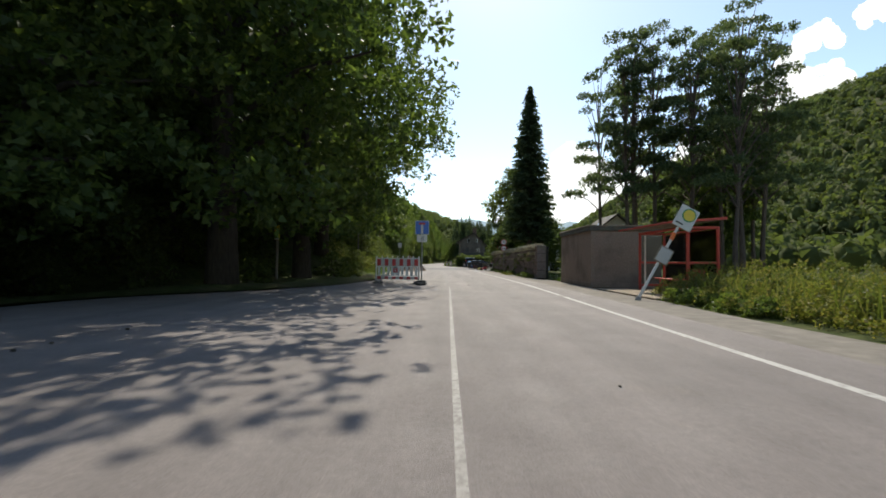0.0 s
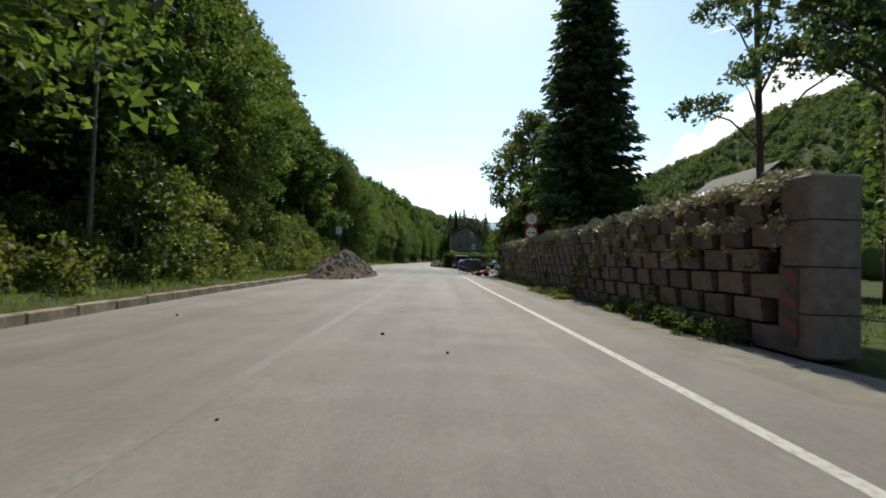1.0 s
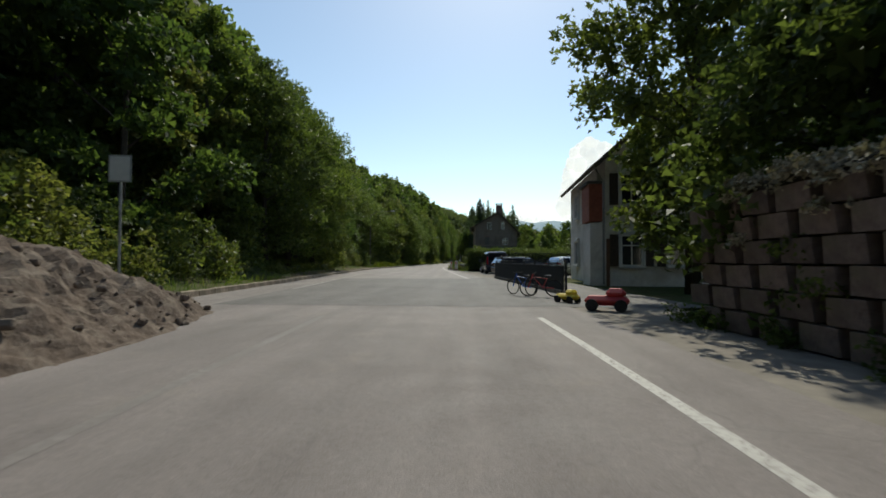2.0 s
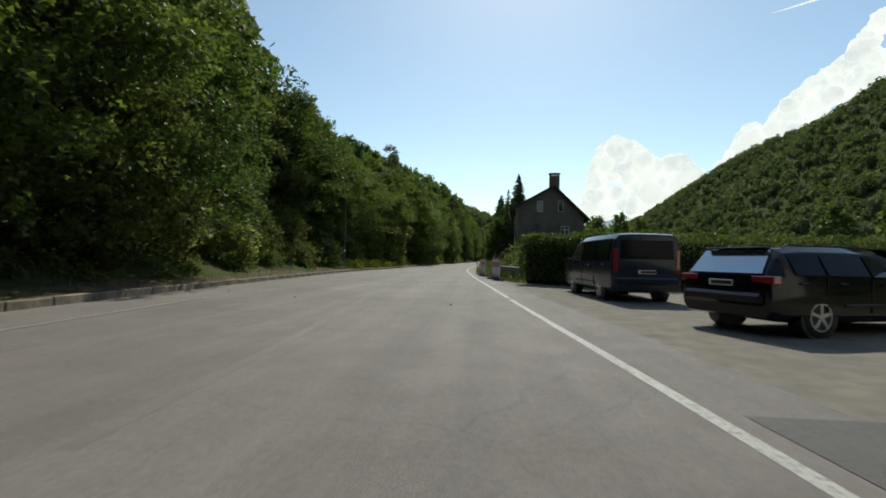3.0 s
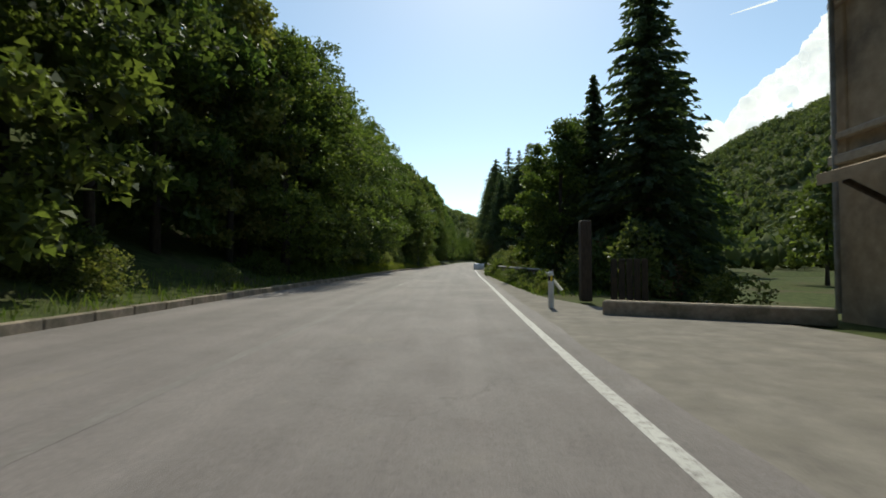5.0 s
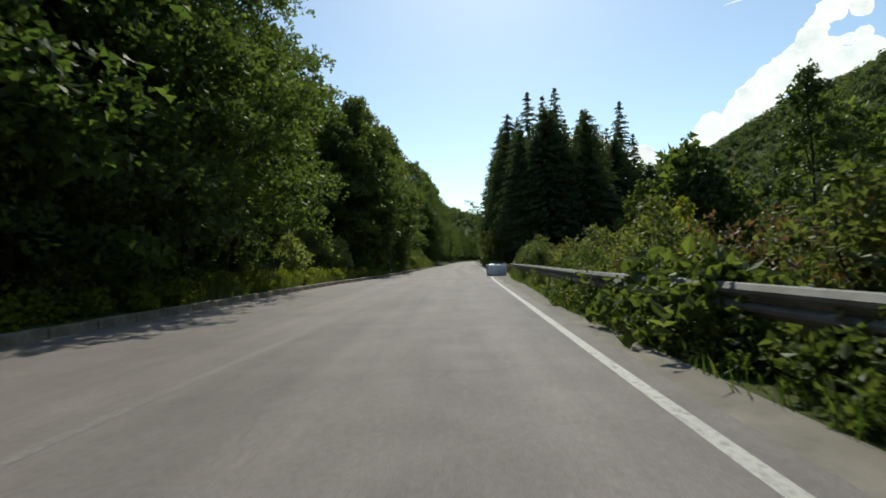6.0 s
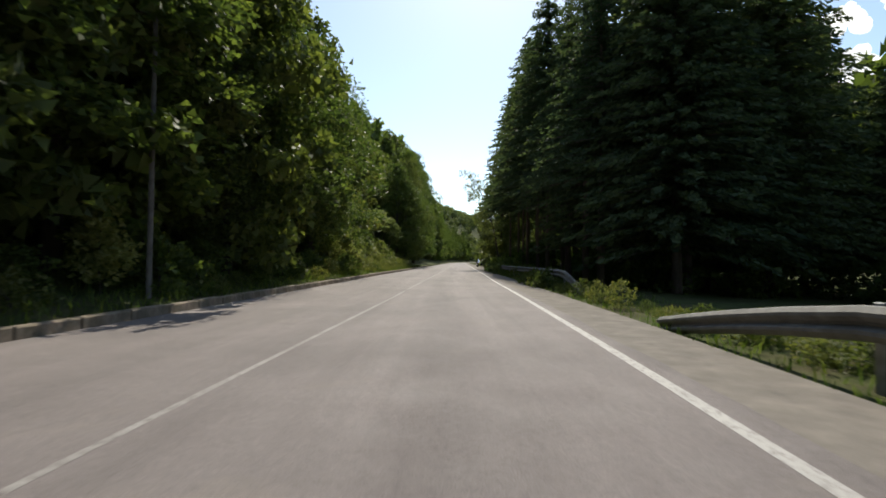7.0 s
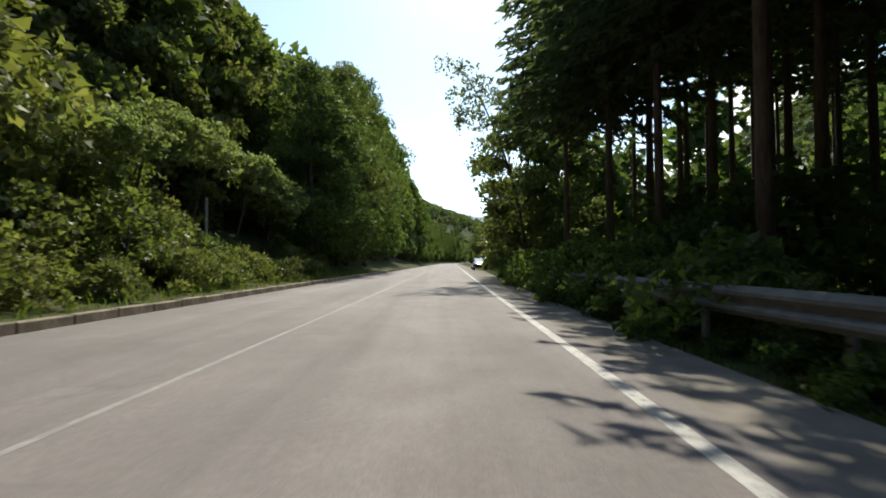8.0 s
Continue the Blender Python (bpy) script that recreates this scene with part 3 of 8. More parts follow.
def with_cores(V, F, clumps, size):
    """Adds larger inner leaves to each clump, put in to block light through the crown."""
    if F.shape[1] == 4:
        F = np.concatenate([F[:, [0, 1, 2]], F[:, [0, 2, 3]]], 0)
    cl, k = np.asarray(clumps, float), 44
    n = len(cl) * k
    R = np.repeat(cl[:, 3], k) * size
    C = np.repeat(cl[:, :3], k, 0) + unit(n) * (R * rng.random(n) ** 0.5)[:, None] * np.stack([np.ones(n), np.ones(n), np.repeat(cl[:, 4], k)], 1)
    L = np.minimum(R * (0.5 + 0.4 * rng.random(n)), 0.42 + 0.1 * rng.random(n) if size < 0.5 or len(cl) > 28 else 9.0)
    Vi, Fi = blades(C, unit(n), L, L * 0.85, 0.2, True)
    return np.concatenate([V, Vi]), np.concatenate([F, Fi + len(V)])


def broadleaf(h, r, base, leaves, leaf, mat, r0=0.2, lean=0.0, lumps=30, profile=0.5, flat=0.75, lump=0.34, far=False, core=0.56):
    """Trunk with limbs and a crown of leaf clumps. base: height at which the crown begins."""
    clumps = []
    for i in range(lumps):
        s = (i + 0.5) / lumps
        z = base + (h - base) * (s ** 0.9) * 0.97
        env = r * max(0.16, math.sin(math.pi * min(0.97, (0.12 + 0.86 * s)) ** (0.5 + profile * 0.6)))
        a, q = 2.39996 * i + rng.random() * 0.8, env * (0.45 + 0.5 * rng.random())
        cr = r * lump * (0.7 + 0.6 * rng.random()) * (1.0 if s < 0.85 else 0.7)
        clumps.append((q * math.cos(a) + lean * z * s, q * math.sin(a), z - cr * 0.4, cr, flat))
    V, F = clump_leaves(clumps, leaves, leaf, 0.15, far)
    if far and h > 5:
        V, F = with_cores(V, F, clumps, core)
    tips = [c[:3] for c in clumps[::4]]
    tb = trunk_and_limbs(h, r0, lean, tips, M["bark"], max(0.12, base / h * 0.7))
    return tb.mesh("trunk", M["bark"], True), sheet("crown", V, F, mat)


def spruce(h, r, base, whorls, mat, per=9, r0=0.2, sprays=7, droop=0.25, tip=0.55, power=0.74):
    """Straight trunk with whorls of drooping branches that carry needle sprays."""
    tb = Build().tube([(0, 0, h * s) for s in (0, 0.3, 0.65, 1.0)], [r0 * 1.2, r0 * 0.85, r0 * 0.5, 0.015], 9)
    Cs, Ds, Ls = [], [], []
    for i in range(whorls):
        s = i / (whorls - 1)
        z = base + (h - base) * s
        env = r * (1 - s) ** power + 0.12
        for k in range(per):
            a = 2 * math.pi * (k / per) + i * 1.1 + rng.random() * 0.5
            ln = env * (0.72 + 0.4 * rng.random())
            zz = z + rng.normal() * 0.26
            e = Vector((math.cos(a) * ln, math.sin(a) * ln, -droop * ln + 0.08 * ln))
            if ln > 0.9 and k % 3 == 0:
                tb.tube([(0, 0, zz), tuple(Vector((0, 0, zz)) + e * 0.9)], [0.03, 0.008], 3, False)
            m = max(2, int(sprays * ln / r) + 1)
            for j in range(m):
                f = (j + 0.6) / m
                for side in (-1, 0, 1):
                    Cs.append((e.x * f + rng.normal() * 0.08, e.y * f + rng.normal() * 0.08, zz + e.z * f * f - 0.04 + rng.normal() * 0.05))
                    da = a + side * 0.75
                    Ds.append((math.cos(da), math.sin(da), -0.35 - 0.25 * rng.random()))
                    Ls.append(tip * (0.65 + 0.5 * rng.random()) * (1 - 0.15 * s))
    Ls = np.array(Ls)
    V, F = blades(np.array(Cs), np.array(Ds), Ls * 1.15, Ls * 0.52, 0.08, True)
    return tb.mesh("trunk", M["bark_pine"], True), sheet("crown", V, F, mat)


def pine(h, first, pads, mat, r0=0.19, lean=0.02, pad_r=1.5, leaves=1500, leaf=0.26):
    """A tall pine: bare trunk, level limbs with flat pads of needles."""
    clumps = []
    for i in range(pads):
        s = (i + 0.5) / pads
        z = first + (h - first) * s
        a, q = 2.4 * i + rng.random(), (3.5 - 2.3 * s) * (0.3 + 0.75 * rng.random())
        clumps.append((q * math.cos(a) + lean * z, q * math.sin(a), z, pad_r * (0.55 + 0.5 * rng.random()) * (1.1 - 0.45 * s), 0.38))
    V, F = clump_leaves(clumps, leaves, leaf, -0.1, True)
    tb = trunk_and_limbs(h, r0, lean * 0.9, [c[:3] for c in clumps], M["bark_pine"], 0.3)
    return tb.mesh("trunk", M["bark_pine"], True), sheet("crown", V, F, mat)


def plant(name, meshes, label, category, m, group=""):
    t = thing(name, label, category, m, group)
    for nm, me in zip(("trunk", "crown"), meshes):
        part(nm, me, None, t)
    return t


def stand(x, y, turn=0.0, s=1.0, dz=-0.1, sz=None, tilt=0.0):
    z = height(x, y) + dz
    return Matrix.Translation((x, y, z)) @ Matrix.Rotation(turn, 4, "Z") @ Matrix.Rotation(tilt, 4, "X") @ Matrix.Diagonal((s, s, sz or s, 1))


# kinds of trees, each built once
EDGE_TREES = [broadleaf(11.0, 3.3, 0.6, 2000, 0.205, M["leaf"], 0.15, 0.02, 34, 0.6, 0.75, 0.32, True),
              broadleaf(12.0, 3.0, 0.8, 2000, 0.2, M["leaf_deep"], 0.16, -0.02, 36, 0.5, 0.75, 0.32, True),
              broadleaf(10.0, 3.5, 0.5, 2000, 0.205, M["leaf_deep"], 0.14, 0.03, 30, 0.7, 0.75, 0.3, True),
              broadleaf(12.5, 2.7, 1.0, 1900, 0.2, M["leaf_deep"], 0.14, 0.0, 30, 0.4, 0.75, 0.34, True)]
LIGHT_TREES = [broadleaf(11.0, 3.2, 0.5, 2000, 0.205, M["leaf_light"], 0.14, 0.02, 34, 0.6, 0.75, 0.3, True),
               broadleaf(12.0, 2.9, 0.9, 1800, 0.2, M["leaf_light"], 0.13, -0.03, 30, 0.5, 0.8, 0.3, True)]
AIRY_TREES = [broadleaf(14.0, 3.0, 2.0, 1150, 0.21, M["leaf"], 0.13, 0.03, 26, 0.2, 0.9, 0.27, True, 0.3),
              broadleaf(13.0, 2.6, 2.6, 1100, 0.21, M["leaf"], 0.13, -0.02, 24, 0.15, 0.9, 0.28, True, 0.3)]
TALL_TREES = [broadleaf(18.0, 4.6, 4.0, 560, 0.72, M["leaf_deep"], 0.26, 0.0, 34, 0.3, far=True),
              broadleaf(16.0, 4.4, 3.0, 560, 0.72, M["leaf"], 0.24, 0.02, 34, 0.3, far=True)]
MID_TREES = [broadleaf(18.0, 4.2, 4.0, 1000, 0.5, M["leaf_deep"], 0.26, 0.0, 40, 0.6, 0.75, 0.28, True),
             broadleaf(16.0, 4.0, 3.0, 1000, 0.5, M["leaf"], 0.24, 0.02, 40, 0.6, 0.75, 0.28, True)]
BACK_TREES = [broadleaf(18.0, 4.8, 3.0, 300, 1.02, M["leaf_deep"], 0.26, 0.0, 22, 0.3, far=True),
              broadleaf(16.0, 4.6, 2.6, 300, 1.02, M["leaf"], 0.24, 0.02, 22, 0.3, far=True)]
BUSHES = [broadleaf(2.6, 1.5, 0.1, 400, 0.15, M["leaf"], 0.05, 0.0, 14, 0.4, 0.8, 0.5, True),
          broadleaf(2.2, 1.3, 0.1, 380, 0.14, M["leaf_light"], 0.04, 0.0, 14, 0.4, 0.8, 0.5, True),
          broadleaf(1.5, 1.1, 0.05, 320, 0.125, M["leaf"], 0.03, 0.0, 12, 0.4, 0.8, 0.55, True)]
FOREST_LABEL = "broad-leaved forest tree on the steep bank, dark in the shade"
LIGHT_LABEL = "light green broad-leaved tree at the foot of the bank"


def put_tree(kind, label, m, name="tree", group="trees on the bank"):
    return plant(name, kind, label, "tree", m, group)


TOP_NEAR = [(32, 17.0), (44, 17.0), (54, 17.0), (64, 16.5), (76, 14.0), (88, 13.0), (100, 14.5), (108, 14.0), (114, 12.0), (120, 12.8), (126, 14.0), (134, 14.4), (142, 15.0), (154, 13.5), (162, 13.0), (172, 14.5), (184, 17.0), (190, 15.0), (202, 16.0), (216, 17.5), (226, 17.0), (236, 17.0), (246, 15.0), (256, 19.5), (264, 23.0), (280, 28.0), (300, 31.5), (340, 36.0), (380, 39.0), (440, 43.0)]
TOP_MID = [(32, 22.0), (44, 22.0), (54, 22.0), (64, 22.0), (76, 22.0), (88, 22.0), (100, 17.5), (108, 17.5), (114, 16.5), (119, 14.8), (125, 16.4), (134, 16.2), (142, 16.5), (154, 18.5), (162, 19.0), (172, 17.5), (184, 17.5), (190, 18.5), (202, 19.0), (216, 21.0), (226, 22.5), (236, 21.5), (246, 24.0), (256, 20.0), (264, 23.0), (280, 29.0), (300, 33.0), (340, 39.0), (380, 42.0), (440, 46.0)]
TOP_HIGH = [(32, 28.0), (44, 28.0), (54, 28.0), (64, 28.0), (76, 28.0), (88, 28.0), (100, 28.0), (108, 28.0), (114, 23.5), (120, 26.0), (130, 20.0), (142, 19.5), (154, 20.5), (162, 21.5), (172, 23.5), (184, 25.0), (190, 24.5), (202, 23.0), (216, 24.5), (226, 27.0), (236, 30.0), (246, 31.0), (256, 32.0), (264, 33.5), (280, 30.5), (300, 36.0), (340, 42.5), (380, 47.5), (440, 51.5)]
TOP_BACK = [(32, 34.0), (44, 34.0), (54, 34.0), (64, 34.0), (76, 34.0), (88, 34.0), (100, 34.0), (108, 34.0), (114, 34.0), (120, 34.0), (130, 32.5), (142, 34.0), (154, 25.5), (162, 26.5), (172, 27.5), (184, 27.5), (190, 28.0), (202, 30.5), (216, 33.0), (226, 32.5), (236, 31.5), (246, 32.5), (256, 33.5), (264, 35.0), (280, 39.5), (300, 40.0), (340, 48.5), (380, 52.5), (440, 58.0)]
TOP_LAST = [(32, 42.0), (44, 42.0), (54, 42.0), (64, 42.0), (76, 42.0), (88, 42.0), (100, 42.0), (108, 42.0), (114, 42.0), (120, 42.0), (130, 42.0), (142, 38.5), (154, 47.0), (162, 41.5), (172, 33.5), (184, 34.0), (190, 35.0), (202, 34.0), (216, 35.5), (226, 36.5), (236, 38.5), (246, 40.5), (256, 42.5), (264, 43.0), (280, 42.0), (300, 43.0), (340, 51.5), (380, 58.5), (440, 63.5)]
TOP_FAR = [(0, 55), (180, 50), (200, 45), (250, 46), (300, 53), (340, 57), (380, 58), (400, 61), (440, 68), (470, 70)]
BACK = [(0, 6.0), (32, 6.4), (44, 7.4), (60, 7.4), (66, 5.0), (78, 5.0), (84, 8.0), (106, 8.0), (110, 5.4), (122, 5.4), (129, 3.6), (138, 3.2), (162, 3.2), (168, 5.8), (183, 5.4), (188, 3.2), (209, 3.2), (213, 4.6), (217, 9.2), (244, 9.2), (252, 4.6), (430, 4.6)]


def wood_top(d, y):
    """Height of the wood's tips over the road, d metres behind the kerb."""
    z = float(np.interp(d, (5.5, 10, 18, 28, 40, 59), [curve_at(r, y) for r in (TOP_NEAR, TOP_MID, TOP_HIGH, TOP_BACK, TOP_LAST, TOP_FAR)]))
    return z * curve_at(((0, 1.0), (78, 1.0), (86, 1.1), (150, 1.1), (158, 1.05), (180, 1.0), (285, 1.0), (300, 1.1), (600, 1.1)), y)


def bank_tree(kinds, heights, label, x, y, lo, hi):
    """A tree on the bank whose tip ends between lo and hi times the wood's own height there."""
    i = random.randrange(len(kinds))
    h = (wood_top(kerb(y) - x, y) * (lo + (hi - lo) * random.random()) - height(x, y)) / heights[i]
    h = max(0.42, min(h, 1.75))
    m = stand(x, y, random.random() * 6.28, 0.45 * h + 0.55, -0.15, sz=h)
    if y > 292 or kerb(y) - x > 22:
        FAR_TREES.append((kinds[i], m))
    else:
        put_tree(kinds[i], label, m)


def far_forest():
    """The trees high on the bank and far down the road, joined: crowns, and their trunks."""
    for slot, name, mat in ((1, "bank_forest", M["leaf_deep"]), (0, "forest_trunks", M["bark"])):
        Vs, Fs, n = [], [], 0
        for kind, m in FAR_TREES:
            me = kind[slot]
            co = np.empty(len(me.vertices) * 3, np.float32)
            me.vertices.foreach_get("co", co)
            A = np.array(m)
            Vs.append(co.reshape(-1, 3) @ A[:3, :3].T + A[:3, 3])
            me.calc_loop_triangles()
            tr = np.empty(len(me.loop_triangles) * 3, np.int32)
            me.loop_triangles.foreach_get("vertices", tr)
            Fs.append(tr.reshape(-1, 3) + n)
            n += len(me.vertices)
        ob = new(name, sheet(name, np.concatenate(Vs), np.concatenate(Fs), mat))
        if slot:
            top = tagged(ob, "dense broad-leaved forest high on the steep bank", "forest", kind="stuff")
        else:
            ob.parent = top
            tagged(ob, "dark trunks of the forest", kind="stuff")


FAR_TREES = []
EDGE_H, LIGHT_H, AIRY_H, TALL_H = (11.0, 12.0, 10.0, 12.5), (11.0, 12.0), (14.0, 13.0), (18.0, 16.0)
random.seed(11)
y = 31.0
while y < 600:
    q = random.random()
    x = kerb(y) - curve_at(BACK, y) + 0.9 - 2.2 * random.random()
    # Mostly lighter-leaved trees from 214 to 262, sunlight put into the leaf colour.
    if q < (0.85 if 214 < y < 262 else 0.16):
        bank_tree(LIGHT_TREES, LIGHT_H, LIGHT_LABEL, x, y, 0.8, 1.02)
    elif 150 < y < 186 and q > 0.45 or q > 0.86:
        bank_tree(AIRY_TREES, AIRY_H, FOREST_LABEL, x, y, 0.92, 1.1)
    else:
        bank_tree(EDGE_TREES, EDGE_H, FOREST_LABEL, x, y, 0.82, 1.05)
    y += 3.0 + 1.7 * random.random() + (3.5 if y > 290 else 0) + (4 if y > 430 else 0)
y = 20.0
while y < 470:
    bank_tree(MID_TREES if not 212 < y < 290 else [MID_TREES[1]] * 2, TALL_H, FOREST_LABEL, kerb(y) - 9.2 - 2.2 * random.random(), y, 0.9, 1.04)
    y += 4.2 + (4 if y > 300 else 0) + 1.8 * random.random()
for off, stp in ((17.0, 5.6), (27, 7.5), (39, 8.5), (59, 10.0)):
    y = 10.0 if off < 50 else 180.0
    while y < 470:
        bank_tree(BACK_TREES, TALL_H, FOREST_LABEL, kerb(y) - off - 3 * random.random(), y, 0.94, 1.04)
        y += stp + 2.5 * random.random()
far_forest()
# tall trees whose low crowns hang out over the kerb
SHADE = [broadleaf(15.0, 4.4, 1.6, 5400, 0.145, M["leaf_deep"], 0.2, 0.0, 58, 0.55, 0.8, 0.3, True, 0.26), broadleaf(14.0, 4.2, 1.2, 5400, 0.14, M["leaf"], 0.18, 0.02, 56, 0.5, 0.8, 0.3, True, 0.26)]
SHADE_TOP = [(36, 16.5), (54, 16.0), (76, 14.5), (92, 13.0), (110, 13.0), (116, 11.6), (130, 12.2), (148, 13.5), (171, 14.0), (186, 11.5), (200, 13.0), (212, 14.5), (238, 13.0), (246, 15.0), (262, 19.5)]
random.seed(29)
for i, y in enumerate((41.5, 45.0, 48.5, 52.5, 77.0, 80.6, 84.2, 87.8, 91.2, 110.5, 114.2, 118.0, 122.2, 126.4, 130.5, 148.5, 152.5, 156.0, 159.8, 163.6, 167.3, 170.6, 186.0, 189.7, 193.5, 197.4, 201.0, 204.6, 208.2, 211.6, 246.8, 251.4, 256.5, 262.0)):
    x = kerb(y) - (5.2 if y < 60 else 4.4 if 100 < y < 135 else 3.4 if 184 < y < 240 else 2.4) - 0.9 * random.random()
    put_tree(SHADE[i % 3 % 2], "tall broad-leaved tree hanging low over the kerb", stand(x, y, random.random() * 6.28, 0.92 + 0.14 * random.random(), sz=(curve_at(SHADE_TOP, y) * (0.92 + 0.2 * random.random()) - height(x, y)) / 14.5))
# the dense wood beside the mouth of the side way
BIG = broadleaf(20.0, 7.2, 2.6, 7600, 0.19, M["leaf_deep"], 0.42, 0.0, 64, 0.35, 0.8, 0.28, True, 0.16)
BIG_LOW = broadleaf(14.0, 5.5, 0.6, 5200, 0.165, M["leaf_deep"], 0.3, 0.0, 50, 0.35, 0.8, 0.3, True, 0.2)
for x, y, s, k in ((-8.3, 30.8, 1.0, BIG), (-7.2, 23.6, 1.0, BIG), (-8.1, 16.6, 1.15, BIG), (-11.5, 35.5, 1.0, BIG_LOW), (-14.5, 27.5, 1.0, BIG_LOW), (-15.0, 17.0, 1.0, BIG_LOW), (-16.5, 21.5, 1.1, BIG_LOW),
                   (-13.6, 11.5, 0.9, BIG_LOW), (-17.5, 11.0, 1.1, BIG), (-14.0, 6.0, 0.9, BIG_LOW), (-19.0, 4.0, 1.1, BIG), (-22.0, 16.0, 1.15, BIG), (-15.0, 0.0, 0.95, BIG_LOW), (-11.0, 10.4, 0.95, BIG)):
    put_tree(k, "large old broad-leaved tree with a dense dark crown", stand(x, y, x * 3 + y, s))
for x, y, s in ((-6.4, 26.5, 0.6), (-9.0, 24.0, 0.5), (-8.4, 19.5, 0.55), (-10.2, 15.8, 0.6), (-11.5, 20.2, 0.9), (-11.8, 13.2, 0.6), (-12.6, 26.8, 1.1), (-6.0, 29.0, 0.55), (-12.5, 17.4, 1.0), (-11.6, 9.0, 0.6)):
    put_tree(BUSHES[0], "dark shrub in the shade of the old trees", stand(x, y, x, s), "shrub", "shrubs under the old trees")
# undergrowth on the left bank
for i in range(105):
    y = 31 + 215 * (i + random.random()) / 105
    if 74 < y < 93 or 136 < y < 172 or 184 < y < 213:
        continue
    x = kerb(y) - (4.0 if 171 < y < 185 else 2.0) - 1.6 * random.random()
    put_tree(random.choice(BUSHES), "leafy shrub growing on the road bank", stand(x, y, random.random() * 6.28, 0.5 + 0.5 * random.random()), "shrub", "shrubs on the bank")
TALL_SHRUBS = [broadleaf(3.6, 1.7, 0.2, 560, 0.155, M["leaf_light"], 0.06, 0.0, 16, 0.4, 0.85, 0.42, True), broadleaf(4.2, 1.8, 0.3, 560, 0.155, M["leaf"], 0.06, 0.05, 16, 0.35, 0.85, 0.42, True)]
for y0, y1, n in ((94, 108, 7), (214, 234, 13)):
    for i in range(n):
        y = y0 + (y1 - y0) * (i + random.random()) / n
        put_tree(TALL_SHRUBS[i % 2 if y > 150 else min(1, i % 3)], "tall light green shrub on the sunny road bank", stand(kerb(y) - 3.2 - 2.4 * random.random(), y, random.random() * 6.28, (0.7 if y < 220 else 0.42) + 0.4 * random.random()), "shrub", "shrubs on the bank")
for i in range(18):
    y = 217 + 16 * (i + random.random()) / 18
    put_tree(TALL_SHRUBS[i % 2], "tall light green shrub on the sunny road bank", stand(kerb(y) - 5.6 - 3.4 * random.random(), y, random.random() * 6.28, 1.25 + 0.7 * random.random()), "shrub", "shrubs on the bank")
for i in range(26):
    y = 214 + 32 * (i + random.random()) / 26
    put_tree(BUSHES[1], "low leafy shrub along the kerb", stand(kerb(y) - 1.1 - 1.2 * random.random(), y, random.random() * 6.28, 0.4 + 0.25 * random.random()), "shrub", "shrubs on the bank")
for i in range(17):
    y = 37 + 23 * (i + random.random()) / 17
    put_tree(TALL_SHRUBS[0 if i % 3 else 1], "tall light green shrub on the sunny road bank", stand(kerb(y) - 2.3 - 1.9 * random.random(), y, random.random() * 6.28, 0.62 + 0.3 * random.random()), "shrub", "shrubs on the bank")
# pale shrubs that lean out of the wood
PALE = broadleaf(3.2, 1.0, 0.9, 420, 0.2, M["leaf_silver"], 0.04, 0.1, 12, 0.3, 0.9, 0.42)
for x, y, s in ((-9.2, 178.6, 0.95), (-8.8, 180.8, 0.8), (-10.0, 177.6, 0.95), (-9.4, 174.0, 0.75), (-8.0, 191.7, 0.62), (-7.7, 213.0, 0.8), (-10.6, 88.0, 0.8), (-11.0, 92.5, 0.9), (-10.6, 96.0, 0.75), (-11.3, 85.0, 0.9)):
    put_tree(PALE, "pale-leaved young shrub in front of dark woods", stand(x, y, x, s), "shrub", "pale shrubs")


def draped_vine():
    """Climbers that arch over a dark hollow in the bank and hang down in fringes."""
    base = Vector((-8.9, 233.5, height(-8.9, 233.5)))
    arch = [(-9.4, 224.5, 4.4), (-8.8, 228.0, 4.9), (-8.7, 231.0, 6.3), (-8.5, 234.5, 6.2), (-7.9, 237.5, 5.8), (-7.4, 240.0, 5.1), (-7.2, 241.2, 4.3)]
    t = thing("climbing_plant", "pale green climbers draped over dead branches on the bank", "climber", Matrix.Translation(base))
    stems = Build()
    cl = []
    for i in range(len(arch) - 1):
        for k in range(7):
            q = Vector(arch[i]).lerp(Vector(arch[i + 1]), (k + random.random()) / 7) - base
            for drop in range(4):
                r = 0.55 - 0.09 * drop
                cl.append((q.x + random.gauss(0, 0.35), q.y + random.gauss(0, 0.3), q.z - 0.42 * drop - 0.3 * random.random(), r * (0.6 + 0.5 * random.random()), 0.8))
        a = Vector(arch[i]) - base
        stems.tube([(a.x - 1.2, a.y, 0.2), (a.x - 0.6, a.y, a.z * 0.6), tuple(a)], [0.06, 0.045, 0.02], 5, False)
    part("stems", stems, M["bark"], t)
    V, F = clump_leaves(cl, 3600, 0.12, 0.9, True)
    part("leaves", sheet("leaves", V, F, M["leaf_silver"]), None, t)


draped_vine()

# right side trees
WOOD_SPRUCES = [spruce(17.0, 4.1, 2.6, 50, M["needle"], 14, 0.18, 27, 0.25, 0.31, 0.48), spruce(15.8, 3.7, 3.0, 48, M["needle"], 14, 0.16, 26, 0.25, 0.31, 0.48)]
SPRUCES = [spruce(17.0, 4.3, 0.8, 42, M["needle"], 14, 0.2, 14, 0.25, 0.55), spruce(15.5, 3.5, 0.6, 40, M["needle"], 14, 0.18, 13, 0.25, 0.55)]
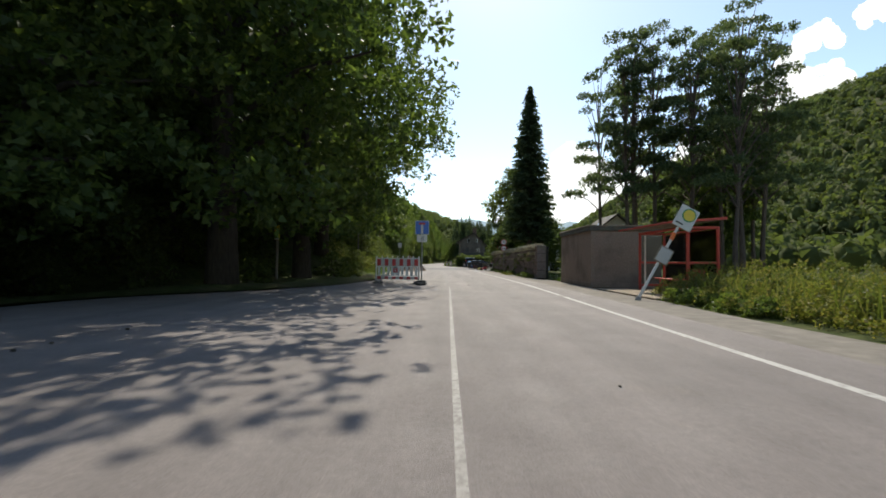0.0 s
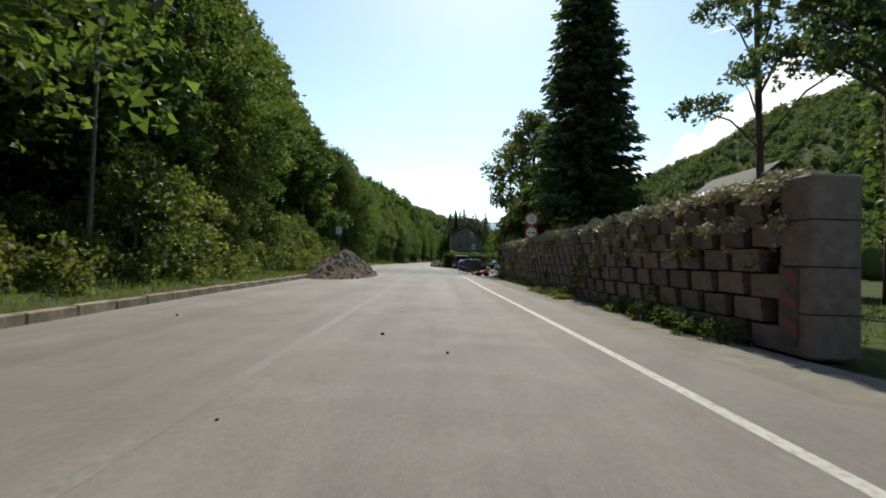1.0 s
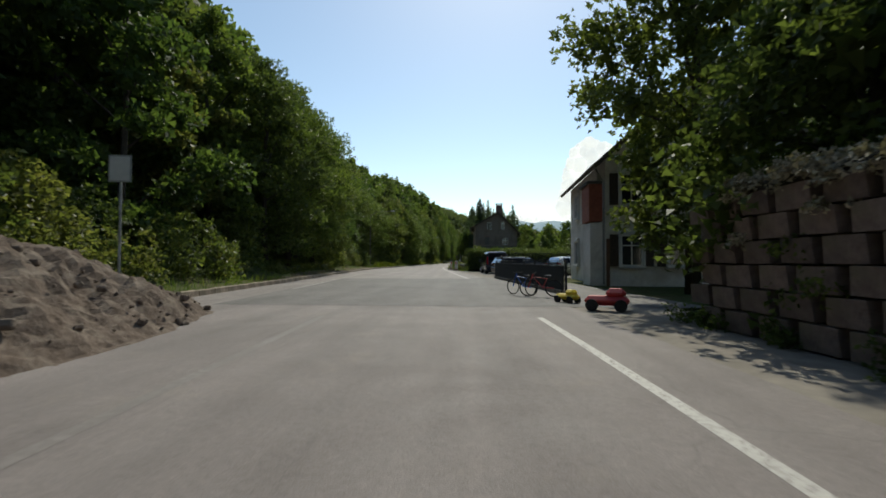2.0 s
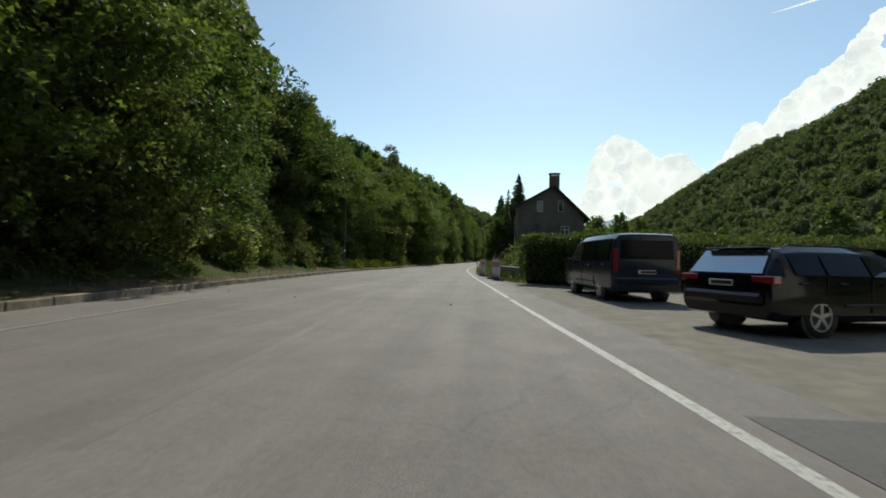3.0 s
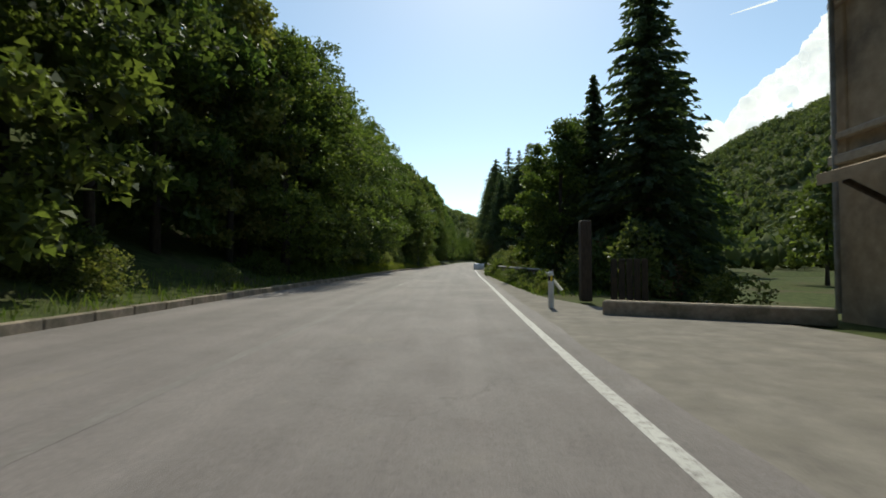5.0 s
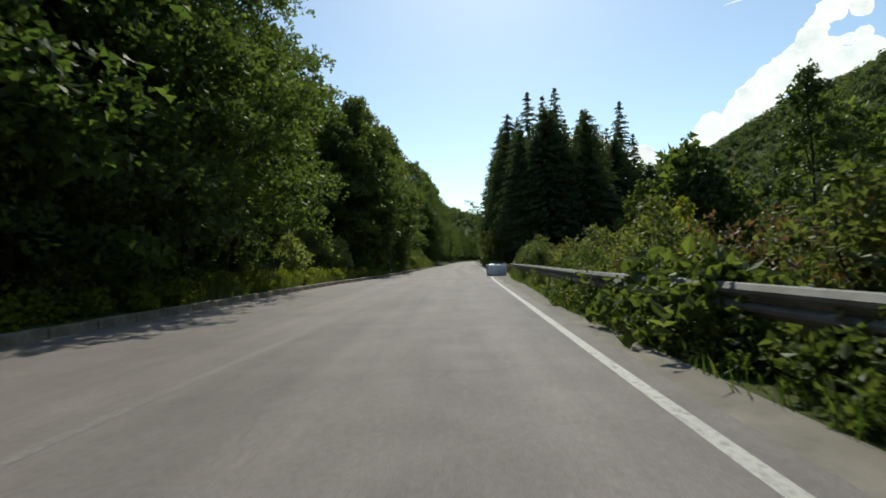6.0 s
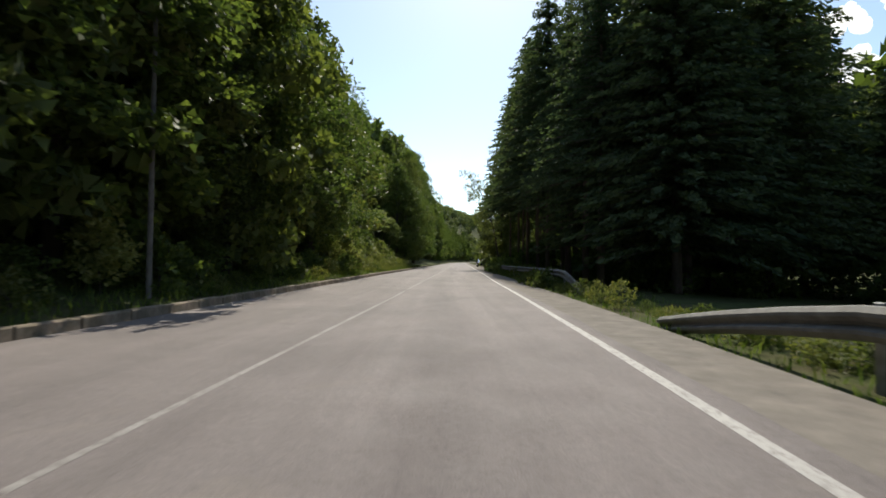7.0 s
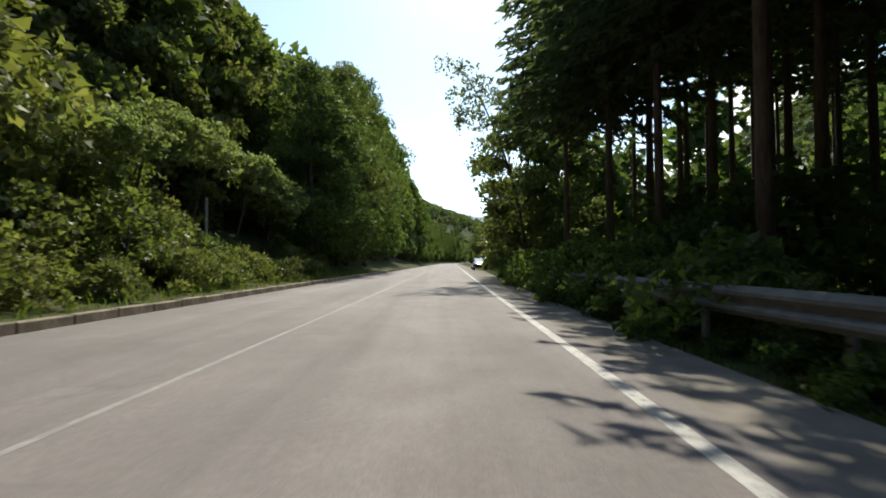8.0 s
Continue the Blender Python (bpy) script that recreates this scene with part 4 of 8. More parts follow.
SPRUCE_BARE = [spruce(22.0, 2.5, 11.0, 17, M["needle"], 7, 0.15, 9, 0.25, 0.52), spruce(21.0, 2.3, 11.5, 15, M["needle"], 7, 0.12, 9, 0.25, 0.52)]
CYPRESS = spruce(19.0, 2.75, 3.6, 66, M["needle"], 19, 0.3, 20, 0.1, 0.36)
PINES = [pine(15.0, 5.0, 22, M["needle_pine"], 0.17, 0.02, 1.35, 1700, 0.15), pine(17.0, 6.0, 23, M["needle_pine"], 0.18, -0.01, 1.35, 1750, 0.15)]
put_tree(CYPRESS, "tall narrow conifer with dense dark foliage", stand(8.7, 46.8, 0.3, 1.0), "conifer", "")
for x, y, s, k in ((15.3, 38.2, 1.36, 0), (16.4, 39.6, 1.28, 1), (17.6, 38.4, 1.3, 1), (18.6, 34.5, 1.2, 0), (20.0, 37.0, 1.38, 0), (22.0, 34.0, 1.25, 1), (23.2, 38.5, 1.3, 1), (25.5, 36.5, 1.38, 0), (27.0, 40.0, 1.05, 1), (19.5, 30.5, 1.1, 0)):
    put_tree(PINES[k], "tall pine with a bare trunk and level branches", stand(x, y, x, 0.5 * s + 0.5, sz=s), "pine", "pines behind the garage")
PINE_AIRY = pine(17.0, 6.0, 13, M["needle_pine"], 0.17, 0.02, 1.15, 800, 0.16)
for x, y, s in ((14.9, 43.6, 1.2), (16.8, 40.2, 1.15)):
    put_tree(PINE_AIRY, "slender pine with sparse level branches", stand(x, y, x, 0.5 * s + 0.5, sz=s), "pine", "pines behind the garage")
for x, y, s, k in ((22.5, 43.5, 0.7, 1), (24.5, 40.5, 0.6, 0), (26.0, 42.5, 0.78, 1)):
    put_tree(MID_TREES[k], "dark broad-leaved tree among the pines", stand(x, y, x, s), "tree", "garden trees")
ROUND = broadleaf(8.0, 3.0, 0.8, 3000, 0.16, M["leaf"], 0.16, 0.0, 52, 0.4, 0.75, 0.36, True, 0.5)
put_tree(ROUND, "round broad-leaved tree beside the planted wall", stand(8.2, 56.5, 0.5, 0.85), "tree", "")
put_tree(ROUND, "round broad-leaved tree behind the planted wall", stand(11.0, 52.0, 2.5, 0.95), "tree", "")
ROUND_TALL = broadleaf(15.0, 4.1, 2.2, 4200, 0.18, M["leaf"], 0.22, 0.0, 64, 1.0, 0.75, 0.34, True, 0.5)
put_tree(ROUND_TALL, "tall round broad-leaved tree beside the white house", stand(9.9, 65.0, 1.5, 1.0), "tree", "")
# behind the hedge and round the old house
for x, y, s, k in ((15.5, 137.0, 0.42, 1), (27, 128, 0.36, 0), (40, 120, 0.6, 0), (50, 101, 0.6, 1), (53, 133, 0.7, 0), (58, 155, 0.8, 1), (45, 88, 0.6, 0)):
    put_tree(TALL_TREES[k], "broad-leaved tree beyond the hedge", stand(x, y, x, s), "tree", "trees in the valley")
for x, y, s, k in ((6.0, 144.5, 0.83, 0), (4.4, 146.5, 0.62, 1), (8.2, 147.0, 0.62, 0)):
    put_tree(SPRUCES[k], "slender spruce behind the old house", stand(x, y, x, s * 0.9, sz=s), "spruce", "spruces by the house")
for x, y, s in ((2.9, 146.8, 0.66), (4.3, 149.3, 0.72), (2.3, 149.2, 0.6), (7.0, 150.0, 0.7)):
    put_tree(EDGE_TREES[int(x * 10) % 4], "broad-leaved tree beyond the yard of the house", stand(x, y, x, s), "tree", "trees by the house")
# the spruce wood on the right
for x, y, s, k in ((8.4, 201.4, 1.0, 0), (7.6, 208.2, 0.92, 1), (9.4, 202.5, 1.02, 0), (11.2, 206.0, 0.95, 1), (13.3, 203.0, 1.02, 0), (17.6, 206.5, 0.98, 1), (15.4, 208.5, 0.92, 0), (20.5, 204.0, 0.75, 1), (23.5, 208.0, 0.7, 0)):
    put_tree(WOOD_SPRUCES[k], "dense dark spruce at the edge of the wood", stand(x, y, x * 2, s), "spruce", "spruces in the wood")
random.seed(5)
for i in range(64):
    y = 209 + 32 * (i + random.random()) / 64
    x = edge(y) + 5.2 + (i % 8) * 2.0 + 1.6 * random.random()
    put_tree(SPRUCE_BARE[i % 2], "tall spruce with a bare lower trunk", stand(x, y, i, 0.8 + 0.25 * random.random()), "spruce", "spruces in the wood")
OVER = [spruce(21.0, 4.0, 6.6, 34, M["needle"], 12, 0.13, 26, 0.24, 0.34, 0.6), spruce(20.0, 3.9, 7.2, 32, M["needle"], 12, 0.12, 25, 0.24, 0.33, 0.6)]
for i in range(6):
    y = 215.0 + i * 4.1 + random.random()
    put_tree(OVER[i % 2], "spruce with branches reaching out over the guard rail", stand(edge(y) + 3.9 + 0.6 * random.random(), y, i, 1.0), "spruce", "spruces in the wood")
FRONT = [spruce(17.5, 3.5, 5.4, 32, M["needle"], 11, 0.17, 25, 0.3, 0.25), spruce(19.0, 3.4, 6.2, 32, M["needle"], 11, 0.16, 25, 0.3, 0.25)]
for i in range(3):
    y = 203.5 + i * 3.2 + random.random()
    put_tree(FRONT[i % 2], "dense spruce with low branches beside the guard rail", stand(edge(y) + 4.6 + 0.6 * random.random(), y, i, 0.9 + 0.2 * random.random()), "spruce", "spruces in the wood")
DARK_BUSH = broadleaf(1.5, 1.1, 0.05, 320, 0.12, M["leaf_deep"], 0.03, 0.0, 12, 0.4, 0.8, 0.5, True)
for i in range(38):
    y = (145 + 27 * i / 16 if i < 16 else 184 + 28 * (i - 16) / 22) + random.random()
    put_tree(DARK_BUSH, "low dark shrub under the trees by the kerb", stand(kerb(y) - 1.0 - 2.2 * random.random(), y, i, 0.45 + 0.5 * random.random()), "shrub", "shrubs on the bank")
for i in range(7):
    y = 216.3 + 4.2 * (i + random.random()) / 7
    put_tree(DARK_BUSH, "low dark weedy shrub in front of the guard rail", stand(right_side(y) + 0.3 + 0.3 * random.random(), y, i, 0.3 + 0.12 * random.random()), "shrub", "undergrowth in the wood")
for i in range(32):
    y = 220.6 + 22.0 * (i + random.random()) / 32
    put_tree(DARK_BUSH, "dark shrub growing round the guard rail", stand(right_side(y) + 0.6 + 0.7 * random.random(), y, i, 0.7 + 0.45 * random.random()), "shrub", "undergrowth in the wood")
for i in range(34):
    y = 200 + 50 * (i + random.random()) / 34
    put_tree(DARK_BUSH, "dark shrub in the undergrowth of the spruce wood", stand(edge(y) + 5 + 13 * random.random(), y, i, 1.2 + 1.2 * random.random()), "shrub", "undergrowth in the wood")
for i in range(9):
    y = 220 + 5 * i
    put_tree(TALL_TREES[i % 2], "broad-leaved tree deep in the wood", stand(edge(y) + 22 + 11 * random.random(), y, i, 0.72 + 0.2 * random.random()), "tree", "trees in the wood")
for i in range(12):
    y = 200 + 60 * i / 12
    put_tree(BACK_TREES[i % 2], "broad-leaved tree deep in the wood", stand(edge(y) + (19 if y < 212 else 30) + 6 * random.random(), y, i, 0.7 + 0.2 * random.random()), "tree", "trees in the wood")
for x, y, s in ((6.6, 246.0, 1.25), (9.5, 249.0, 1.2), (8.2, 258.0, 0.95), (9.0, 268.0, 0.95), (12.0, 275, 1.1), (10.4, 284, 1.0), (11.8, 296, 1.1), (13, 312, 1.2)):
    put_tree(LIGHT_TREES[int(x * 10) % 2], "airy broad-leaved tree at the roadside", stand(x, y, x, s), "tree", "roadside trees")
for i in range(16):
    y = 252 + 85 * i / 16
    put_tree(BACK_TREES[i % 2], "broad-leaved tree deep in the wood", stand(edge(y) + 12 + 9 * random.random(), y, i, 0.75 + 0.2 * random.random()), "tree", "trees in the wood")
LEAN = broadleaf(12.5, 3.1, 2.6, 1500, 0.2, M["leaf_light"], 0.11, -0.34, 28, 0.2, 0.8, 0.3)
put_tree(LEAN, "airy broad-leaved tree leaning out over the road", stand(5.9, 241.5, 0.0, 1.05), "tree", "roadside trees")
for i in range(8):
    y = 176.5 + 1.25 * i + 0.6 * random.random()
    put_tree(TALL_SHRUBS[i % 3 % 2], "light green shrub growing over the guard rail", stand(right_side(y) + 1.0 + 0.6 * random.random(), y, i, 0.42 + 0.2 * random.random()), "shrub", "shrubs by the road")
put_tree(AIRY_TREES[1], "slender airy tree on the valley side of the rail", stand(17.0, 176.5, 1.0, 0.95), "tree", "trees in the valley")
put_tree(AIRY_TREES[0], "slender airy tree on the valley side of the rail", stand(20.5, 179.0, 2.0, 0.85), "tree", "trees in the valley")
SAPLING = broadleaf(4.6, 0.9, 0.8, 300, 0.13, M["leaf_yellow"], 0.03, 0.0, 12, 0.2, 0.9, 0.42, True)
for x, y, s in ((4.9, 157.2, 0.8), (5.9, 159.6, 0.85), (6.6, 156.6, 1.15), (7.6, 161.5, 0.9), (5.4, 166.5, 0.7)):
    put_tree(SAPLING, "young maple with yellow-green leaves behind the rail", stand(x, y, x * y, s), "sapling", "young maples")
# trees between the guard rail and the valley
for x, y, s, k in ((23.0, 197, 0.7, 1), (28, 187, 0.75, 0), (25, 178, 0.6, 1), (35, 193, 0.8, 0), (31, 167, 0.7, 1), (14.6, 191.5, 0.5, 1)):
    put_tree(TALL_TREES[k], "broad-leaved tree on the valley side of the rail", stand(x, y, x, s), "tree", "trees in the valley")


def far_woods():
    """Crowns of the woods on the far valley side, as one object."""
    me = bpy.data.meshes.new("ico")
    bm = bmesh.new()
    bmesh.ops.create_icosphere(bm, subdivisions=1, radius=1.0)
    base = np.array([v.co[:] for v in bm.verts])
    tri = np.array([[v.index for v in f.verts] for f in bm.faces])
    bm.free()
    bpy.data.meshes.remove(me)
    spots = []
    for i in range(7400):
        y = -60 + 1000 * (i / 7400) ** 1.25
        spots.append((92 + 185 * rng.random(), y + rng.normal() * 8, 1.7 + 1.9 * rng.random()))
    for i in range(800):
        y = 288 + 420 * rng.random()
        spots.append((kerb(y) - 5 - 70 * rng.random() ** 1.5, y, 3.0 + 2.0 * rng.random()))
    for i in range(500):
        yy = -10 + 310 * rng.random()
        spots.append((-48 - 45 * rng.random(), yy, (4.0 if yy < 150 else 2.4) + 1.2 * rng.random()))
    for i in range(420):
        y = 318 + 420 * rng.random()
        spots.append((right_side(y) + 5 + 40 * rng.random(), y, 3.0 + 2 * rng.random()))
    for i in range(520):
        y = 700 + 420 * rng.random()
        spots.append((-130 + 300 * rng.random(), y, 4.5 + 2.5 * rng.random()))
    for i in range(420):
        spots.append((50 + 45 * rng.random(), 20 + 420 * rng.random(), 2.0 + 1.6 * rng.random()))
    P = np.array([(x, y, height(x, y)) for x, y, r in spots])
    R = np.array([r for x, y, r in spots])
    tall = 1.15 + 0.5 * rng.random(len(R))
    k = 26
    d = unit(len(R) * k)
    d[:, 2] = np.where(d[:, 2] < -0.3, -d[:, 2], d[:, 2])
    r = np.repeat(R, k)
    C = np.repeat(P, k, 0) + d * (r * (0.75 + 0.3 * rng.random(len(r))))[:, None] * np.stack([np.ones(len(r)), np.ones(len(r)), np.repeat(tall, k)], 1)
    C[:, 2] += r * 0.8
    s = r * 0.33 * (0.7 + 0.6 * rng.random(len(r)))
    V, F = blades(C, np.cross(d, unit(len(r))), s * 1.7, s * 1.2, 0.2, True)
    jit = 1 + 0.12 * rng.normal(size=(len(R), len(base), 1)).clip(-1.5, 1.5)
    core = base[None] * jit * (R * 0.66)[:, None, None] * np.stack([np.ones(len(R)), np.ones(len(R)), tall], 1)[:, None, :] + (P + np.stack([R * 0, R * 0, R * 0.8], 1))[:, None, :]
    T = tri[None] + (np.arange(len(R)) * len(base))[:, None, None]
    ob = tagged(new("far_woods", sheet("far_woods", V, F, M["woods"])), "dense mixed woods covering the valley sides", "woods", kind="stuff")
    cores = new("inner_crowns", sheet("inner_crowns", core.reshape(-1, 3), T.reshape(-1, 3), M["woods"], True))
    cores.parent = ob
    tagged(cores, "shaded inner crowns of the woods", kind="stuff")


far_woods()


def ridge(name, y, x0, x1, top, base_mat, seed):
    V, F = [], []
    n = 90
    for i in range(n + 1):
        x = x0 + (x1 - x0) * i / n
        s = i / n
        h = top * (0.55 + 0.45 * math.sin(math.pi * (0.15 + 0.7 * s))) + top * 0.12 * noise.fractal((x * 0.0035, seed, 0), 1.0, 2.0, 5)
        for k, (dy, hh) in enumerate(((-500, -5), (-250, h * 0.55), (0, h), (300, h * 0.5), (600, -5))):
            V.append((x, y + dy, hh))
    for i in range(n):
        F += [(i * 5 + k, (i + 1) * 5 + k, (i + 1) * 5 + k + 1, i * 5 + k + 1) for k in range(4)]
    tagged(new(name, sheet(name, V, F, base_mat, True)), "hazy blue wooded hills far down the valley", "hills", kind="structure")


ridge("backdrop_hills", 2450, -700, 1500, 215, M["woods_haze"], 1.3)


def cloud_mat():
    m, nt, p = nodes_of("cloud_glow")
    p.inputs["Base Color"].default_value = (0.24, 0.245, 0.255, 1)
    p.inputs["Roughness"].default_value = 1.0
    p.inputs["Specular IOR Level"].default_value = 0.0
    # The glow stands in for sunlit cloud; noise paints its grey shading.
    co = coords(nt, "World")
    nt.links.new(ramp(nt, noise_tex(nt, co, 0.0065, 7.0, 0.62), [(0.34, (0.78, 0.81, 0.86)), (0.52, (0.97, 0.985, 1.0))]), p.inputs["Emission Color"])
    p.inputs["Emission Strength"].default_value = 0.92
    return m


M["cloud"] = cloud_mat()


def cloud(base_el, tops, puffs, seed, dist=4200.0):
    """A heaped cloud far away. tops: bearing and top elevation in degrees."""
    r2 = np.random.default_rng(seed)
    a0, a1 = tops[0][0], tops[-1][0]
    bm = bmesh.new()
    for i in range(puffs):
        a = a0 + (a1 - a0) * r2.random()
        top = curve_at(tops, a)
        r = (0.5 + 0.9 * r2.random() ** 1.5) * min(1.0, 0.25 + (top - base_el) / 6)
        e = max(base_el, top - r - (top - base_el - r) * r2.random() ** 1.3)
        if i % 3 == 0:
            e, r = top - r * 0.85, r * 0.62
        ae, ee = radians(a), radians(e)
        c = Vector((math.sin(ae), math.cos(ae), math.tan(ee))) * (dist + 60 * r2.normal())
        bmesh.ops.create_icosphere(bm, subdivisions=2, radius=radians(r) * dist, matrix=Matrix.Translation(c))
    for v in bm.verts:
        q = v.co * 0.03
        v.co += Vector((noise.noise(q), 0, noise.noise(q + Vector((9, 0, 0))))) * 14 + Vector((noise.noise(q * 2.7), 0, noise.noise(q * 2.7 + Vector((5, 0, 0))))) * 7
    me = bpy.data.meshes.new("backdrop_cloud")
    bm.to_mesh(me)
    bm.free()
    me.polygons.foreach_set("use_smooth", [True] * len(me.polygons))
    me.materials.append(M["cloud"])
    tagged(new("backdrop_cloud", me), "bright white heaped summer cloud", "cloud", kind="structure")


cloud(4.5, [(12.5, 8.0), (13.4, 13.2), (15, 14.6), (17.5, 13.8), (19.5, 11.8), (22, 12.2), (24.5, 9.5)], 240, 3)
cloud(8.5, [(25.0, 9.5), (27.0, 12.5), (28.6, 14.8), (29.5, 13.6), (31.0, 16.0), (33.0, 17.6), (36.0, 19.6), (38.0, 22.3), (40.0, 23.0), (41.0, 21.0)], 340, 8)
cloud(21.5, [(42.2, 22.5), (43.2, 24.6), (44.5, 22.5)], 26, 14)
cloud(2.5, [(-6.0, 3.6), (-2.0, 4.6), (1.0, 5.6), (4.0, 5.0), (7.0, 5.8), (12.0, 5.0)], 170, 17)

trail = Build()
for k in range(7):
    p, q = [], []
    for f, l in ((k / 7, p), ((k + 1) / 7, q)):
        a, e = radians(30.2 + 4.0 * f), radians(24.1 + 0.25 * f)
        l.append(Vector((math.sin(a), math.cos(a), math.tan(e))) * 4500)
    trail.tube([p[0], q[0]], [2 + 1.2 * k, 3.2 + 1.2 * k], 6, False)
tagged(new("backdrop_contrail", trail.mesh("backdrop_contrail", M["cloud"], True)), "short white contrail in the blue sky", "contrail", kind="structure")

# ---------------------------------------------------------------- materials of the things
M["red"] = plain("red_film", (0.42, 0.03, 0.03), 0.45)
M["red_faded"] = plain("faded_red", (0.17, 0.045, 0.035), 0.6)
M["white"] = plain("white_plastic", (0.6, 0.59, 0.56), 0.5)
M["grey_board"] = plain("grey_board", (0.46, 0.45, 0.43), 0.6)
M["rubber"] = surface("recycled_rubber", (0.035, 0.034, 0.032), (0.085, 0.082, 0.078), 12, 0.85, 0.5, 60, stain=(0.14, 0.13, 0.11), stain_scale=3)
M["zinc"] = surface("weathered_zinc", (0.22, 0.22, 0.215), (0.33, 0.33, 0.32), 7, 0.65, 0.12, 40, 0.35, stain=(0.2, 0.19, 0.16), stain_scale=1.2)
M["rail"] = surface("weathered_rail_steel", (0.12, 0.116, 0.105), (0.2, 0.195, 0.18), 5, 0.75, 0.15, 40, 0.2, stain=(0.09, 0.085, 0.07), stain_scale=1.5)
M["zinc_dull"] = surface("dull_zinc", (0.2, 0.2, 0.19), (0.32, 0.32, 0.3), 7, 0.65, 0.1, 40, 0.3)
M["pole_dark"] = surface("weathered_pole", (0.09, 0.08, 0.07), (0.17, 0.155, 0.14), 7, 0.8, 0.2, 30)
M["blue"] = plain("sign_blue", (0.015, 0.1, 0.42), 0.35)
M["black"] = plain("black_paint", (0.012, 0.012, 0.013), 0.4)
M["sign_yellow"] = plain("sign_yellow", (0.75, 0.52, 0.03), 0.4)
M["sign_green"] = plain("sign_green", (0.03, 0.25, 0.07), 0.4)
M["orange"] = plain("orange_plastic", (0.75, 0.16, 0.03), 0.45)
M["shelter_red"] = plain("faded_red_steel", (0.5, 0.055, 0.035), 0.5)
M["wood_grey"] = surface("grey_wood", (0.16, 0.13, 0.1), (0.32, 0.27, 0.21), 5, 0.85, 0.4, 40, stretch=(6, 1, 6))
M["glass"] = clear_glass("clear_pane")
M["garage"] = surface("brown_roughcast", (0.2, 0.15, 0.115), (0.29, 0.22, 0.17), 16, 0.95, 0.7, 45, stain=(0.15, 0.11, 0.085), stain_scale=0.8)
M["fascia"] = surface("bitumen_fascia", (0.05, 0.048, 0.045), (0.1, 0.095, 0.085), 6, 0.8, 0.4, 30, stain=(0.12, 0.12, 0.07), stain_scale=2)
M["block"] = surface("planter_concrete", (0.13, 0.097, 0.085), (0.225, 0.172, 0.15), 7, 0.95, 0.8, 30, stain=(0.15, 0.13, 0.09), stain_scale=1.6, vary=0.2)
M["earth"] = surface("dark_earth", (0.02, 0.017, 0.012), (0.06, 0.05, 0.035), 9, 1.0, 0.9, 25)
M["rubble"] = surface("grey_rubble", (0.075, 0.055, 0.043), (0.17, 0.13, 0.103), 11, 0.95, 0.9, 22, kind="World", stain=(0.22, 0.18, 0.145), stain_scale=3.5, spec=0.1)
M["old_plaster"] = surface("old_grey_plaster", (0.12, 0.1, 0.082), (0.18, 0.15, 0.12), 5, 0.95, 0.5, 40, stain=(0.085, 0.07, 0.055), stain_scale=0.6)
M["ochre_plaster"] = surface("weathered_ochre_plaster", (0.34, 0.26, 0.17), (0.48, 0.38, 0.26), 4, 0.95, 0.5, 40, stain=(0.2, 0.16, 0.115), stain_scale=0.9)
M["stone_trim"] = surface("stone_trim", (0.33, 0.27, 0.2), (0.47, 0.4, 0.31), 8, 0.9, 0.4, 40)
M["tile"] = surface("dark_roof_tile", (0.05, 0.042, 0.038), (0.11, 0.09, 0.075), 6, 0.85, 0.5, 30, stain=(0.09, 0.095, 0.06), stain_scale=1.5, vary=0.15)
M["brick"] = surface("chimney_brick", (0.1, 0.065, 0.05), (0.2, 0.12, 0.09), 10, 0.9, 0.6, 30)
M["dark_wood"] = surface("dark_wood", (0.03, 0.022, 0.016), (0.075, 0.055, 0.04), 5, 0.8, 0.4, 30, stretch=(6, 6, 1))
M["frame_white"] = plain("window_frame_white", (0.7, 0.69, 0.66), 0.5)
M["frame_brown"] = plain("window_frame_brown", (0.14, 0.07, 0.04), 0.6)
M["pane"] = plain("dark_window_glass", (0.016, 0.02, 0.028), 0.05, 0.0, 0.0, 0.0, 0.6, 0.0)
M["pane_sky"] = plain("tinted_car_glass", (0.42, 0.48, 0.52), 0.06, 0.85, 0.0, 0.0, 0.5, 0.0)
M["pane_tinted"] = plain("privacy_glass", (0.006, 0.007, 0.01), 0.1, 0.0, 0.0, 0.0, 0.12, 0.0)
M["white_wall"] = surface("white_render", (0.6, 0.57, 0.51), (0.74, 0.71, 0.64), 5, 0.9, 0.3, 50, stain=(0.48, 0.44, 0.37), stain_scale=0.7)
M["red_tile"] = surface("red_wall_tile", (0.2, 0.06, 0.035), (0.34, 0.11, 0.065), 7, 0.85, 0.5, 30)
M["car_black"] = plain("car_black", (0.004, 0.0045, 0.006), 0.16, 0.0, 0.1, 0.02, 0.3, dirt=0.0)
M["van_grey"] = plain("van_grey_blue", (0.022, 0.028, 0.042), 0.2, 0.0, 0.15, 0.02, 0.35, dirt=0.0)
M["car_silver"] = plain("car_silver", (0.42, 0.43, 0.44), 0.28, 0.6, 1.0, 0.02, dirt=0.05)
M["tyre"] = surface("tyre", (0.012, 0.012, 0.012), (0.03, 0.03, 0.03), 20, 0.85, 0.3, 60)
M["rim"] = plain("alloy_rim", (0.5, 0.5, 0.51), 0.3, 0.85)
M["lamp_red"] = plain("tail_lamp_red", (0.28, 0.01, 0.012), 0.12, 0.0, 1.0, 0.0)
M["lamp_clear"] = plain("clear_lamp", (0.55, 0.56, 0.58), 0.1, 0.3, 1.0, 0.0)
M["plate"] = plain("plate_white", (0.62, 0.62, 0.6), 0.4)
